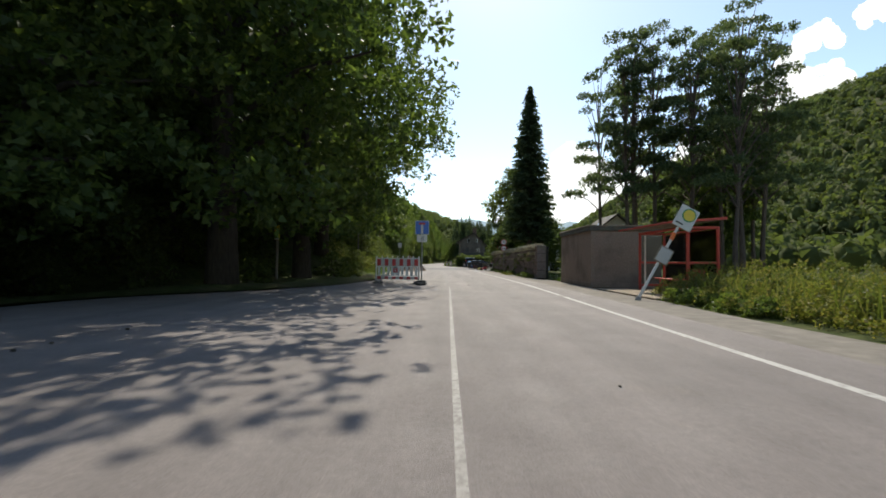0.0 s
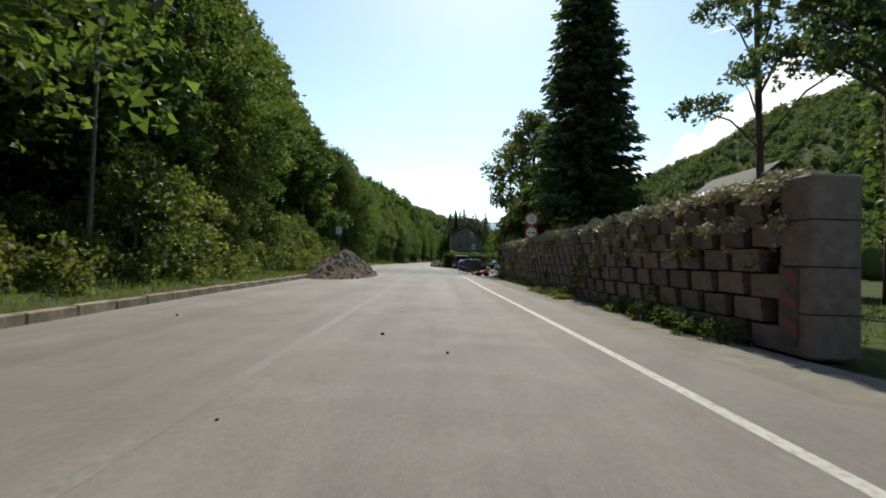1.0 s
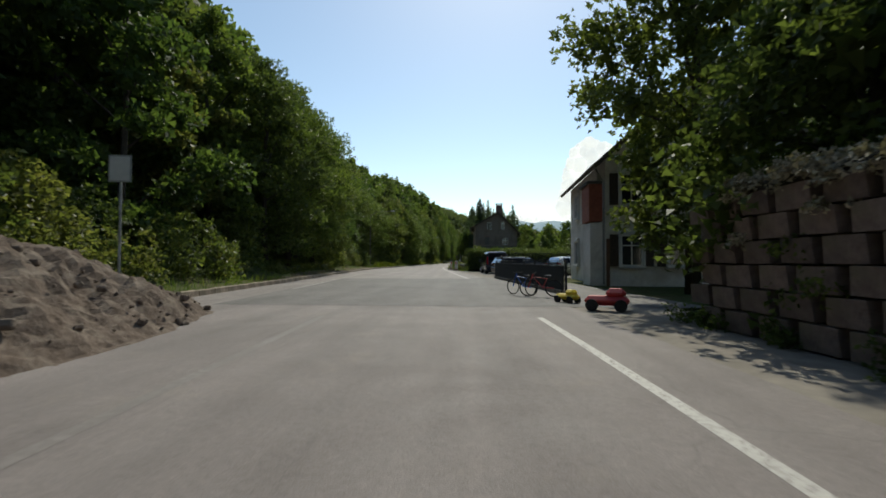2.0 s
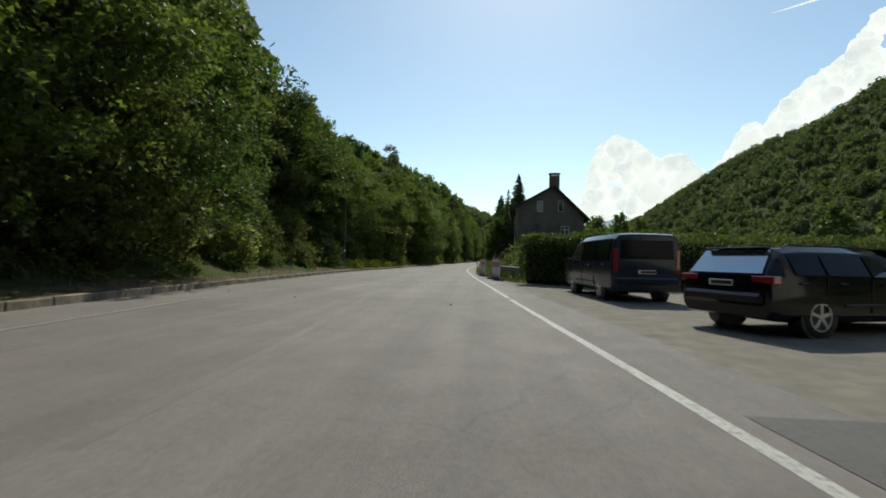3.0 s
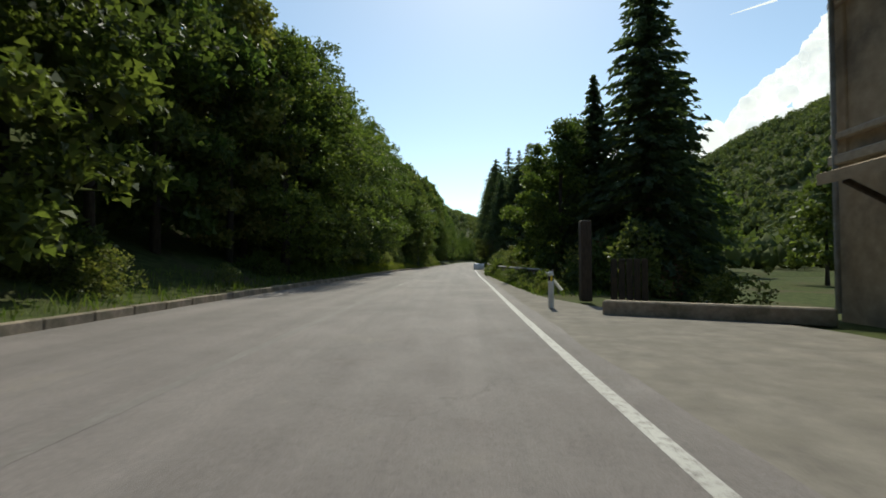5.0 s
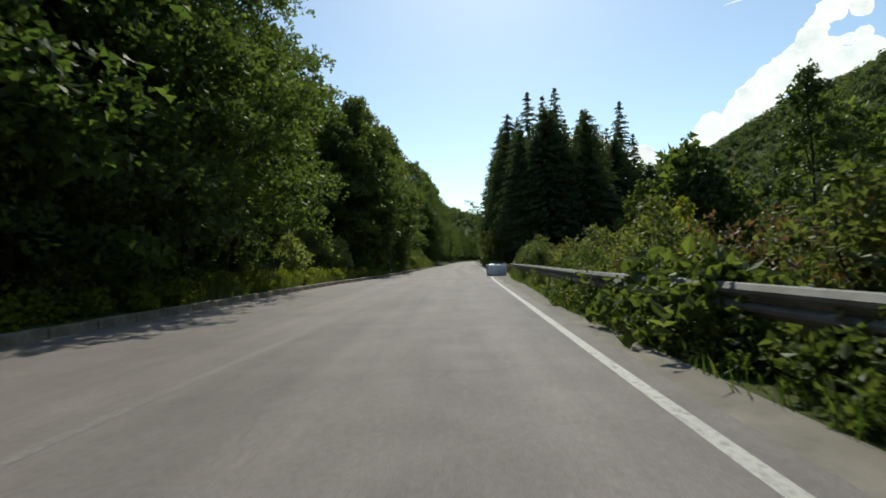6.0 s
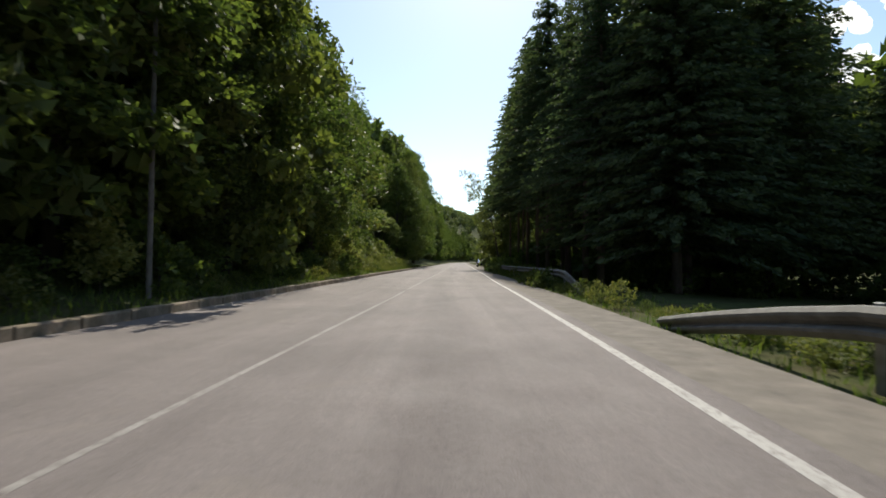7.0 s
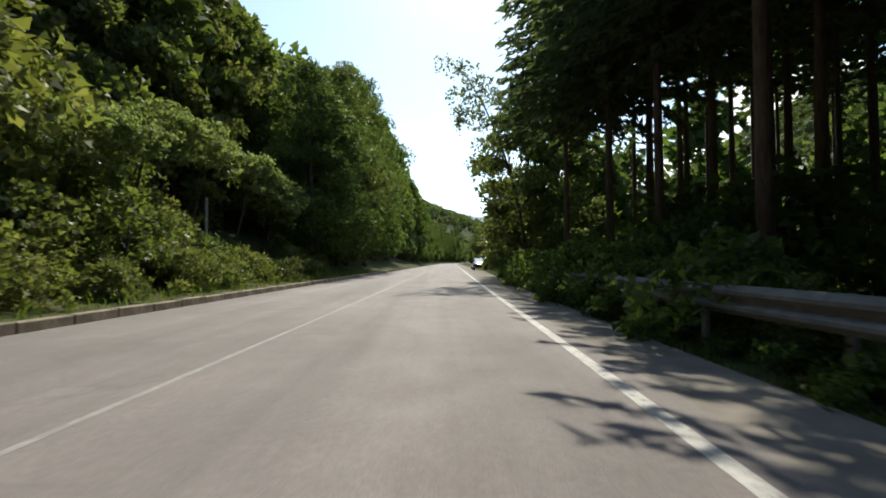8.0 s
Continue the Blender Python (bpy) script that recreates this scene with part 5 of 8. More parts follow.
M["bag"] = surface("woven_bag_fabric", (0.62, 0.63, 0.66), (0.76, 0.77, 0.79), 9, 0.7, 0.35, 120, stain=(0.52, 0.52, 0.5), stain_scale=2.5)
M["bag_blue"] = plain("blue_liner", (0.16, 0.28, 0.5), 0.45)
M["iron"] = plain("black_iron", (0.01, 0.01, 0.011), 0.55)
# Near-black of the fence screen; also paints the shade inside the hedges.
M["screen"] = surface("screen_and_hedge_shade", (0.006, 0.007, 0.006), (0.018, 0.02, 0.016), 20, 0.95, 0.5, 80)
M["yellow"] = plain("yellow_plastic", (0.7, 0.5, 0.04), 0.4)

RX = lambda a: Matrix.Rotation(radians(a), 4, "X")
RY = lambda a: Matrix.Rotation(radians(a), 4, "Y")
RZ = lambda a: Matrix.Rotation(radians(a), 4, "Z")
AT = lambda x, y, z=0.0: Matrix.Translation((x, y, z))


# ---------------------------------------------------------------- road works
def barrier(label):
    """A plastic barrier panel, 2.1 m long along x, with striped boards, slats, pegs and rubber feet."""
    t = thing("barrier", label, "traffic barrier", group="barriers along the road")
    w, h = 2.1, 1.02
    fr = Build()
    for x in (0.03, w - 0.03):
        fr.box((x, 0, 0.06 + h / 2), (0.06, 0.05, h), 0.012)
    for z in (0.315, 0.675, 1.0):
        fr.box((w / 2, 0, z), (w - 0.1, 0.03, 0.03), 0.008)
    part("frame", fr, M["white"], t)
    for nm, z0, z1 in (("top_board", 0.70, 0.985), ("bottom_board", 0.16, 0.285)):
        bd = part(nm, Build().box((w / 2, 0, (z0 + z1) / 2), (w - 0.14, 0.03, z1 - z0), 0.008), M["grey_board"], t)
        n = 11
        for i in range(0, n, 2):
            a = 0.08 + (w - 0.16) * i / n
            b = a + (w - 0.16) / n
            part("stripe", Build().box(((a + b) / 2, 0, (z0 + z1) / 2), (b - a, 0.037, z1 - z0 - 0.02), 0.004), M["red"], bd)
    for i in range(9):
        x = 0.165 + (w - 0.33) * i / 8
        part("slat", Build().box((x, 0, 0.495), (0.118 if i not in (3, 4) else 0.2, 0.026, 0.36), 0.008), M["white"], t)
    badge = part("badge", Build().box((w * 0.45, 0, 0.52), (0.22, 0.036, 0.17), 0.006), M["red"], t, "red plate with a white mark")
    part("mark", Build().disc(0.03, 0.044, 12, AT(w * 0.45, -0.022, 0.52)), M["white"], badge)
    part("bar", Build().box((w * 0.45, 0, 0.645), (0.2, 0.034, 0.045), 0.004), M["rubber"], t)
    for i in range(9):
        part("peg", Build().tube([(0.06 + (w - 0.12) * i / 8, 0, 1.01), (0.06 + (w - 0.12) * i / 8, 0, 1.1)], 0.028, 8), M["white"], t)
    for x in (0.12, w - 0.1):
        f = Build()
        f.put([(x - 0.17, -0.42, 0), (x + 0.17, -0.42, 0), (x + 0.17, 0.42, 0), (x - 0.17, 0.42, 0), (x - 0.15, -0.38, 0.05), (x + 0.15, -0.38, 0.05), (x + 0.15, -0.12, 0.115), (x - 0.15, -0.12, 0.115),
               (x + 0.15, 0.12, 0.115), (x - 0.15, 0.12, 0.115), (x + 0.15, 0.38, 0.05), (x - 0.15, 0.38, 0.05)],
              [(3, 2, 1, 0), (0, 1, 5, 4), (4, 5, 6, 7), (7, 6, 8, 9), (9, 8, 10, 11), (11, 10, 2, 3), (1, 2, 10, 8, 6, 5), (0, 4, 7, 9, 11, 3)])
        ft = part("foot", f, M["rubber"], t, "black recycled rubber foot")
        part("foot_plate", Build().box((x, -0.25, 0.088), (0.2, 0.15, 0.012), 0.003, None), M["rubber"], ft)
    return t


def between(x0, y0, x1, y1, z=0.0):
    return AT(x0, y0, z) @ Matrix.Rotation(math.atan2(y1 - y0, x1 - x0), 4, "Z")


b_first = barrier("red and white plastic barrier with rubber feet beside the road")
b_first.matrix_basis = between(1.38, 101.4, 1.68, 99.3)
for x0, y0, x1, y1 in ((1.38, 104.7, 1.45, 102.6), (0.78, 107.4, 0.96, 105.3), (0.62, 110.7, 0.88, 108.62)):
    copy_thing(b_first, between(x0, y0, x1, y1))
copy_thing(b_first, between(-3.22, 21.75, -1.12, 21.6) @ Matrix.Diagonal((1.0, 1, 1.18, 1)))
# Dark tube modelled where the barriers' thin shadow runs past their feet.
bd0 = Build().tube([(1.8, 98.2, 0.03), (1.3, 101.6, 0.03), (0.95, 104.9, 0.03), (0.6, 108.0, 0.03), (0.4, 110.9, 0.03)], 0.028, 6)
tagged(new("barrier_shadow_line", bd0.mesh("barrier_shadow_line", M["rubber"])), "dark tube along the barrier feet in place of their thin shadow", "cable")


def text_mesh(name, body, size, depth, material):
    cu = bpy.data.curves.new(name, "FONT")
    cu.body, cu.size, cu.extrude, cu.align_x, cu.align_y = body, size, depth, "CENTER", "CENTER"
    tmp = bpy.data.objects.new(name, cu)
    scene.collection.objects.link(tmp)
    bpy.context.view_layer.update()
    me = bpy.data.meshes.new_from_object(tmp.evaluated_get(bpy.context.evaluated_depsgraph_get()))
    bpy.data.objects.remove(tmp)
    me.materials.clear()
    me.materials.append(material)
    return me


def dead_end_sign():
    t = thing("road_sign", "blue dead-end road sign with a small white plate on a post", "road sign", AT(-0.98, 20.55) @ RZ(-2))
    part("post", Build().tube([(0, 0, 0.1), (0, 0, 2.86)], 0.03, 10), M["zinc"], t)
    base = Build().box((0, 0, 0.06), (0.42, 0.78, 0.12), 0.03).box((0, 0, 0.16), (0.38, 0.4, 0.1), 0.03)
    part("foot", base, M["rubber"], t, "black rubber sign foot")
    pl = part("plate", Build().box((0, -0.045, 2.57), (0.62, 0.02, 0.62), 0.01), M["white"], t)
    part("field", Build().box((0, -0.056, 2.57), (0.585, 0.008, 0.585), 0.003), M["blue"], pl, "blue field")
    part("stem", Build().box((0, -0.062, 2.50), (0.1, 0.006, 0.4), 0), M["white"], pl)
    part("head", Build().box((0, -0.062, 2.745), (0.29, 0.006, 0.085), 0), M["red"], pl)
    p2 = part("plate", Build().box((0, -0.045, 2.08), (0.46, 0.018, 0.32), 0.008), M["white"], t, "small white plate with dark lines")
    for z in (2.15, 2.08, 2.01):
        part("line", Build().box((0.02, -0.056, z), (0.16, 0.004, 0.022), 0), M["black"], p2)
    for z in (2.2, 2.4, 2.75):
        part("clamp", Build().box((0, -0.01, z), (0.1, 0.06, 0.035), 0.006), M["zinc"], t)


def ring_sign(t, z, r, seventy):
    back = part("plate", Build().disc(r, 0.02, 36, AT(0, -0.05, z)), M["red"], t, "round plate with a red rim")
    part("field", Build().disc(r * 0.76, 0.006, 36, AT(0, -0.057, z)), M["white"], back)
    if seventy:
        me = text_mesh("number", "70", 0.36, 0.002, M["black"])
        part("number", me, None, back, "black number 70", at=AT(0, -0.061, z) @ RX(90) @ Matrix.Diagonal((0.86, 1.12, 1, 1)))
    else:
        for dx, m in ((-0.105, M["red"]), (0.105, M["black"])):
            b = Build().box((dx, -0.0605, z - 0.015), (0.16, 0.006, 0.05), 0.012).box((dx, -0.0605, z + 0.022), (0.095, 0.006, 0.035), 0.01)
            part("symbol", b, m, back)


def speed_sign():
    t = thing("road_sign", "speed limit and no-overtaking signs on a grey post", "road sign", AT(6.0, 46.0) @ RZ(3))
    part("post", Build().tube([(0, 0, -0.1), (0, 0, 3.4)], 0.032, 10), M["zinc"], t)
    ring_sign(t, 3.08, 0.3, True)
    ring_sign(t, 2.46, 0.3, False)
    for z in (2.4, 2.6, 3.0, 3.2):
        part("clamp", Build().box((0, -0.015, z), (0.1, 0.06, 0.03), 0.006), M["zinc"], t)


dead_end_sign()
speed_sign()


def small_sign():
    t = thing("road_sign", "small square sign on a post beside the rubble heap", "road sign", AT(-5.7, 59.4, 0.1) @ RZ(8))
    part("post", Build().tube([(0, 0, -0.1), (0, 0, 3.3)], 0.03, 10), M["zinc"], t)
    pl = part("plate", Build().box((0, -0.04, 3.02), (0.5, 0.018, 0.62), 0.01), M["zinc_dull"], t, "pale plate")
    part("field", Build().box((0, -0.052, 3.02), (0.42, 0.006, 0.54), 0), M["grey_board"], pl)


def beacon():
    t = thing("traffic_beacon", "orange and white striped warning beacon on a rubber foot", "warning beacon", AT(-5.0, 56.6, 0.1) @ RZ(5))
    part("foot", Build().box((0, 0, 0.06), (0.4, 0.8, 0.12), 0.03), M["rubber"], t)
    b = part("board", Build().box((0, 0, 0.66), (0.25, 0.03, 1.05), 0.008), M["white"], t)
    for i in range(4):
        z = 0.28 + i * 0.26
        part("stripe", Build().prism([(-0.12, z - 0.11), (0.12, z + 0.0), (0.12, z + 0.13), (-0.12, z + 0.02)], 0.036, AT(0, -0.018, 0)), M["orange"], b)


def heap():
    """A heap of broken rubble by the kerb."""
    n, m = 120, 90
    V = []
    for j in range(m + 1):
        for i in range(n + 1):
            u, v = i / n * 2 - 1, j / m * 2 - 1
            x, y = u * 3.3, v * 6.6
            d = math.sqrt((x + 0.5 * 0) ** 2 / 2.7 ** 2 + (y) ** 2 / 6.2 ** 2)
            base = max(0.0, 1 - d) ** 0.85 * 1.62
            k = min(1.0, max(0.0, 1.06 - d) * 4)
            z = base + k * (0.3 * noise.fractal((x * 0.9, y * 0.9, 3.1), 0.75, 2.2, 7) + 0.07 * abs(noise.noise((x * 6.5, y * 6.5, 1))) + 0.05 * noise.noise((x * 13, y * 13, 5)))
            V.append((x + 0.06 * noise.noise((x * 3, y * 3, 8)), y, z if d < 1.04 else -0.02))
    F = [(j * (n + 1) + i, j * (n + 1) + i + 1, (j + 1) * (n + 1) + i + 1, (j + 1) * (n + 1) + i) for j in range(m) for i in range(n)]
    ob = tagged(new("rubble_heap", sheet("rubble_heap", V, F, M["rubble"])), "heap of grey earth and broken rubble on the road edge", "rubble heap")
    ob.matrix_basis = AT(-4.0, 53.4, 0.0) @ RZ(2) @ Matrix.Diagonal((0.72, 0.97, 1.0, 1))
    random.seed(3)
    bs = Build()
    for i in range(520):
        a, q = random.random() * 6.28, random.random() ** 0.55
        x, y = q * 2.75 * math.cos(a), q * 6.3 * math.sin(a)
        d = math.sqrt(x * x / 2.7 ** 2 + y * y / 6.2 ** 2)
        z = max(0.0, 1 - d) ** 0.85 * 1.62 + 0.1 * random.random()
        s = 0.03 + 0.1 * random.random() ** 2.5
        bs.box((0, 0, 0), (s * 1.5, s, s * 0.8), s * 0.2, AT(x, y, z) @ RZ(random.random() * 360) @ RX(random.random() * 90))
    st = new("stones", bs.mesh("stones", M["rubble"]))
    st.parent = ob
    tagged(st, "loose broken stones", kind="stuff")


small_sign()
beacon()
heap()


# ---------------------------------------------------------------- lamps and posts on the left
def street_lamp(x, y, h, arm, label, lean=0):
    t = thing("street_lamp", label, "street lamp", AT(x, y, height(x, y)) @ RY(lean), "street lamps on the bank")
    z0 = height(x, y)
    top = h - z0
    part("pole", Build().tube([(0, 0, -0.3), (0, 0, 1.0), (0, 0, top - 0.5)], [0.06, 0.055, 0.04], 10), M["pole_dark"], t)
    part("arm", Build().tube([(0, 0, top - 0.6), (arm * 0.3, 0, top - 0.15), (arm, 0, top)], [0.035, 0.03, 0.025], 8), M["pole_dark"], t)
    hd = Build().put([(arm - 0.1, -0.1, top - 0.05), (arm + 0.62, -0.14, top - 0.02), (arm + 0.62, 0.14, top - 0.02), (arm - 0.1, 0.1, top - 0.05), (arm, -0.06, top + 0.08), (arm + 0.45, -0.09, top + 0.15),
                      (arm + 0.45, 0.09, top + 0.15), (arm, 0.06, top + 0.08)], [(3, 2, 1, 0), (4, 5, 6, 7), (0, 1, 5, 4), (1, 2, 6, 5), (2, 3, 7, 6), (3, 0, 4, 7)])
    h_ob = part("lamp_head", hd, M["zinc_dull"], t)
    part("lens", Build().box((arm + 0.26, 0, top - 0.055), (0.5, 0.19, 0.03), 0.01), M["lamp_clear"], h_ob)


street_lamp(-10.2, 111.0, 7.8, 2.7, "grey street lamp arching out of the trees")
street_lamp(-7.3, 192.1, 8.4, 1.9, "grey street lamp arching out of the trees")
street_lamp(-6.8, 36.4, 7.2, 1.2, "slender grey street lamp in front of dark trees")


def marker_post():
    t = thing("marker_post", "weathered yellow marker post with a plate in front of the wood", "post", AT(-8.0, 22.0, height(-8.0, 22.0)) @ Matrix.Scale(0.88, 4))
    part("post", Build().box((0, 0, 1.15), (0.12, 0.12, 2.3), 0.02), M["wood_grey"], t)
    p = part("plate", Build().box((0, -0.08, 2.55), (0.28, 0.03, 0.85), 0.02), M["sign_yellow"], t, "faded yellow plate")
    part("band", Build().box((0, -0.098, 2.2), (0.24, 0.01, 0.12), 0), M["white"], p)


marker_post()
pole = thing("pole", "thin grey pole with a cable loop among the shrubs", "pole", AT(-8.6, 234.0, height(-8.6, 234.0)))
part("pole", Build().tube([(0, 0, -0.3), (0, 0, 2.6)], 0.06, 9), M["zinc_dull"], pole)
part("cable_loop", Build().tube([(0.05, 0, 2.5), (0.3, 0, 2.3), (0.32, 0, 1.9), (0.08, 0, 1.5)], 0.015, 5), M["rubber"], pole)


# ---------------------------------------------------------------- bus stop, garage
def bus_shelter():
    t = thing("bus_shelter", "open bus shelter with a faded red steel frame and glass panes", "bus shelter", AT(7.65, 14.4, 0.06))
    L, D, H = 3.5, 0.95, 2.2
    for x in (0.0, D):
        for y in (0.0, L):
            part("post", Build().box((x, y, H / 2), (0.08, 0.08, H), 0.012), M["shelter_red"], t)
    part("post", Build().box((D, L / 2, H / 2 - 0.03), (0.08, 0.08, H - 0.08), 0.012), M["shelter_red"], t)
    for z in (0.18, 1.05, H - 0.04):
        part("rail", Build().box((D, L / 2, z), (0.05, L - 0.08, 0.07), 0.01), M["shelter_red"], t)
        part("rail", Build().box((D / 2, L, z), (D - 0.08, 0.05, 0.07), 0.01), M["shelter_red"], t)
    part("rail", Build().box((0, L / 2, H - 0.04), (0.06, L - 0.08, 0.08), 0.01), M["shelter_red"], t)
    part("rail", Build().box((D / 2, 0, H - 0.04), (D - 0.08, 0.06, 0.08), 0.01), M["shelter_red"], t)
    part("rail", Build().box((D / 2, 0, 1.05), (D - 0.08, 0.05, 0.06), 0.01), M["shelter_red"], t)
    for (cx, cy, sx, sy) in ((D, L * 0.25, 0.01, L / 2 - 0.12), (D, L * 0.75, 0.01, L / 2 - 0.12), (D / 2, L, D - 0.12, 0.01)):
        for z0, z1 in ((0.23, 1.0), (1.1, H - 0.1)):
            p = part("pane", Build().box((cx, cy, (z0 + z1) / 2), (sx, sy, z1 - z0)), M["glass"], t)
            p.visible_shadow = False
    roof = Build().put([(-0.75, -0.25, H + 0.06), (D + 0.15, -0.25, H + 0.2), (D + 0.15, L + 0.25, H + 0.2), (-0.75, L + 0.25, H + 0.06),
                        (-0.75, -0.25, H + 0.12), (D + 0.15, -0.25, H + 0.28), (D + 0.15, L + 0.25, H + 0.28), (-0.75, L + 0.25, H + 0.12)],
                       [(3, 2, 1, 0), (4, 5, 6, 7), (0, 1, 5, 4), (1, 2, 6, 5), (2, 3, 7, 6), (3, 0, 4, 7)])
    rf = part("roof", roof, M["shelter_red"], t, "shallow red roof with a pale ceiling")
    part("ceiling_board", Build().put([(-0.7, -0.2, H + 0.055), (D + 0.1, -0.2, H + 0.19), (D + 0.1, L + 0.2, H + 0.19), (-0.7, L + 0.2, H + 0.055)], [(0, 3, 2, 1)]), M["wood_grey"], rf)
    be = part("bench", Build().box((D - 0.3, L * 0.68, 0.45), (0.36, L * 0.5, 0.05), 0.01), M["shelter_red"], t)
    for y in (L * 0.5, L - 0.3):
        part("bracket", Build().box((D - 0.3, y, 0.22), (0.06, 0.06, 0.44), 0.01), M["shelter_red"], be)
    part("bin", Build().tube([(D - 0.3, 0.55, 0.25), (D - 0.3, 0.55, 0.85)], 0.18, 12), M["shelter_red"], t)
    part("frame_panel", Build().box((D * 0.2, L - 0.03, 1.15), (0.06, 0.03, 1.9), 0.01), M["frame_white"], t)


tagged(new("shelter_slab", Build().box((8.2, 16.0, 0.0), (4.0, 5.2, 0.12), 0.02).mesh("shelter_slab", M["kerb"])), "worn concrete slab under the bus shelter", "slab", kind="structure")
bus_shelter()


def stop_sign():
    t = thing("bus_stop_sign", "leaning bus stop sign with a round yellow mark", "bus stop sign", AT(5.65, 13.4, 0.0) @ RY(29) @ RZ(-4))
    part("post", Build().tube([(0, 0, -0.05), (0, 0, 2.75)], [0.045, 0.04], 10), M["white"], t)
    part("sleeve", Build().tube([(0, 0, 2.02), (0, 0, 2.25)], 0.06, 10), M["orange"], t)
    part("base_collar", Build().tube([(0, 0, -0.02), (0, 0, 0.1)], 0.08, 10), M["zinc"], t)
    pl = part("plate", Build().box((0.06, -0.05, 2.78), (0.56, 0.03, 0.66), 0.02), M["white"], t)
    part("ring", Build().disc(0.2, 0.008, 26, AT(0.1, -0.073, 2.88)), M["sign_green"], pl)
    part("disc", Build().disc(0.165, 0.008, 26, AT(0.1, -0.078, 2.88)), M["sign_yellow"], pl)
    part("line", Build().box((-0.05, -0.07, 2.56), (0.22, 0.008, 0.04), 0), M["black"], pl)
    tt = part("timetable", Build().box((0.02, -0.06, 1.5), (0.42, 0.03, 0.5), 0.015), M["wood_grey"], t, "faded timetable board")
    part("sheet", Build().box((0.02, -0.077, 1.5), (0.34, 0.006, 0.42), 0), M["grey_board"], tt)


stop_sign()


def garage():
    t = thing("garage", "flat-roofed garage of brown roughcast beside the road", "garage", AT(6.47, 20.2, 0.0) @ RZ(-0.6))
    W, L, H = 3.1, 5.3, 2.5
    for c, s in (((0.1, L / 2, H / 2), (0.2, L, H)), ((W - 0.1, L / 2, H / 2), (0.2, L, H)), ((W / 2, 0.1, H / 2), (W - 0.4, 0.2, H)), ((W / 2, L - 0.1, H - 0.15), (W - 0.4, 0.2, 0.3))):
        part("wall", Build().box(c, s, 0.01), M["garage"], t)
    rf = part("roof", Build().box((W / 2, L / 2, H + 0.1), (W + 0.16, L + 0.16, 0.2), 0.02), M["fascia"], t)
    part("edge_strip", Build().box((W / 2, L / 2, H + 0.225), (W + 0.22, L + 0.22, 0.05), 0.01), M["wood_grey"], rf)
    dr = part("door", Build().box((W / 2, L - 0.06, 1.1), (W - 0.44, 0.05, 2.2), 0.01), M["dark_wood"], t)
    for i in range(5):
        part("board", Build().box((W / 2, L - 0.025, 0.25 + i * 0.42), (W - 0.5, 0.02, 0.38), 0.006), M["dark_wood"], dr)
    part("plinth", Build().box((W / 2, L / 2, 0.1), (W + 0.04, L + 0.04, 0.2), 0.01), M["garage"], t)


garage()


def grey_house():
    """The low house in the garden, a gable towards the road's start."""
    t = thing("garden_house", "low house with pale walls and a brown tiled roof with skylights", "house", AT(14.2, 46.0, 0.0))
    W, L, E, R = 6.2, 4.6, 3.5, 5.9
    wl = Build().put([(0, 0, 0), (W, 0, 0), (W, L, 0), (0, L, 0), (0, 0, E), (W, 0, E), (W, L, E), (0, L, E), (W / 2, 0, R), (W / 2, L, R)],
                     [(0, 1, 5, 8, 4), (1, 2, 6, 5), (2, 3, 7, 9, 6), (3, 0, 4, 7)])
    part("wall", wl, M["white_wall"], t)
    for sg in (-1, 1):
        sl = math.atan2(R - E, W / 2)
        ln = (W / 2 + 0.4) / math.cos(sl)
        b = Build().box((ln / 2 * sg, L / 2, 0), (ln, L + 0.8, 0.16), 0.02, AT(W / 2, 0, R + 0.1) @ RY(math.degrees(sl) * sg))
        rf = part("roof", b, M["tile"], t)
        if sg < 0:
            for k in range(2):
                s = Build().box((-ln * 0.45, 1.2 + k * 2.0, 0.1), (0.9, 0.7, 0.06), 0.01, AT(W / 2, 0, R + 0.1) @ RY(math.degrees(sl) * sg))
                part("skylight", s, M["lamp_clear"], rf)
    w = part("window", Build().box((W * 0.5, -0.02, 4.3), (0.9, 0.08, 1.0), 0.01), M["frame_brown"], t)
    part("pane", Build().box((W * 0.5, -0.07, 4.3), (0.72, 0.02, 0.82), 0), M["pane"], w)
    part("gutter", Build().tube([(-0.45, -0.4, E - 0.25), (-0.45, L + 0.4, E - 0.25)], 0.07, 8), M["zinc"], t)


grey_house()


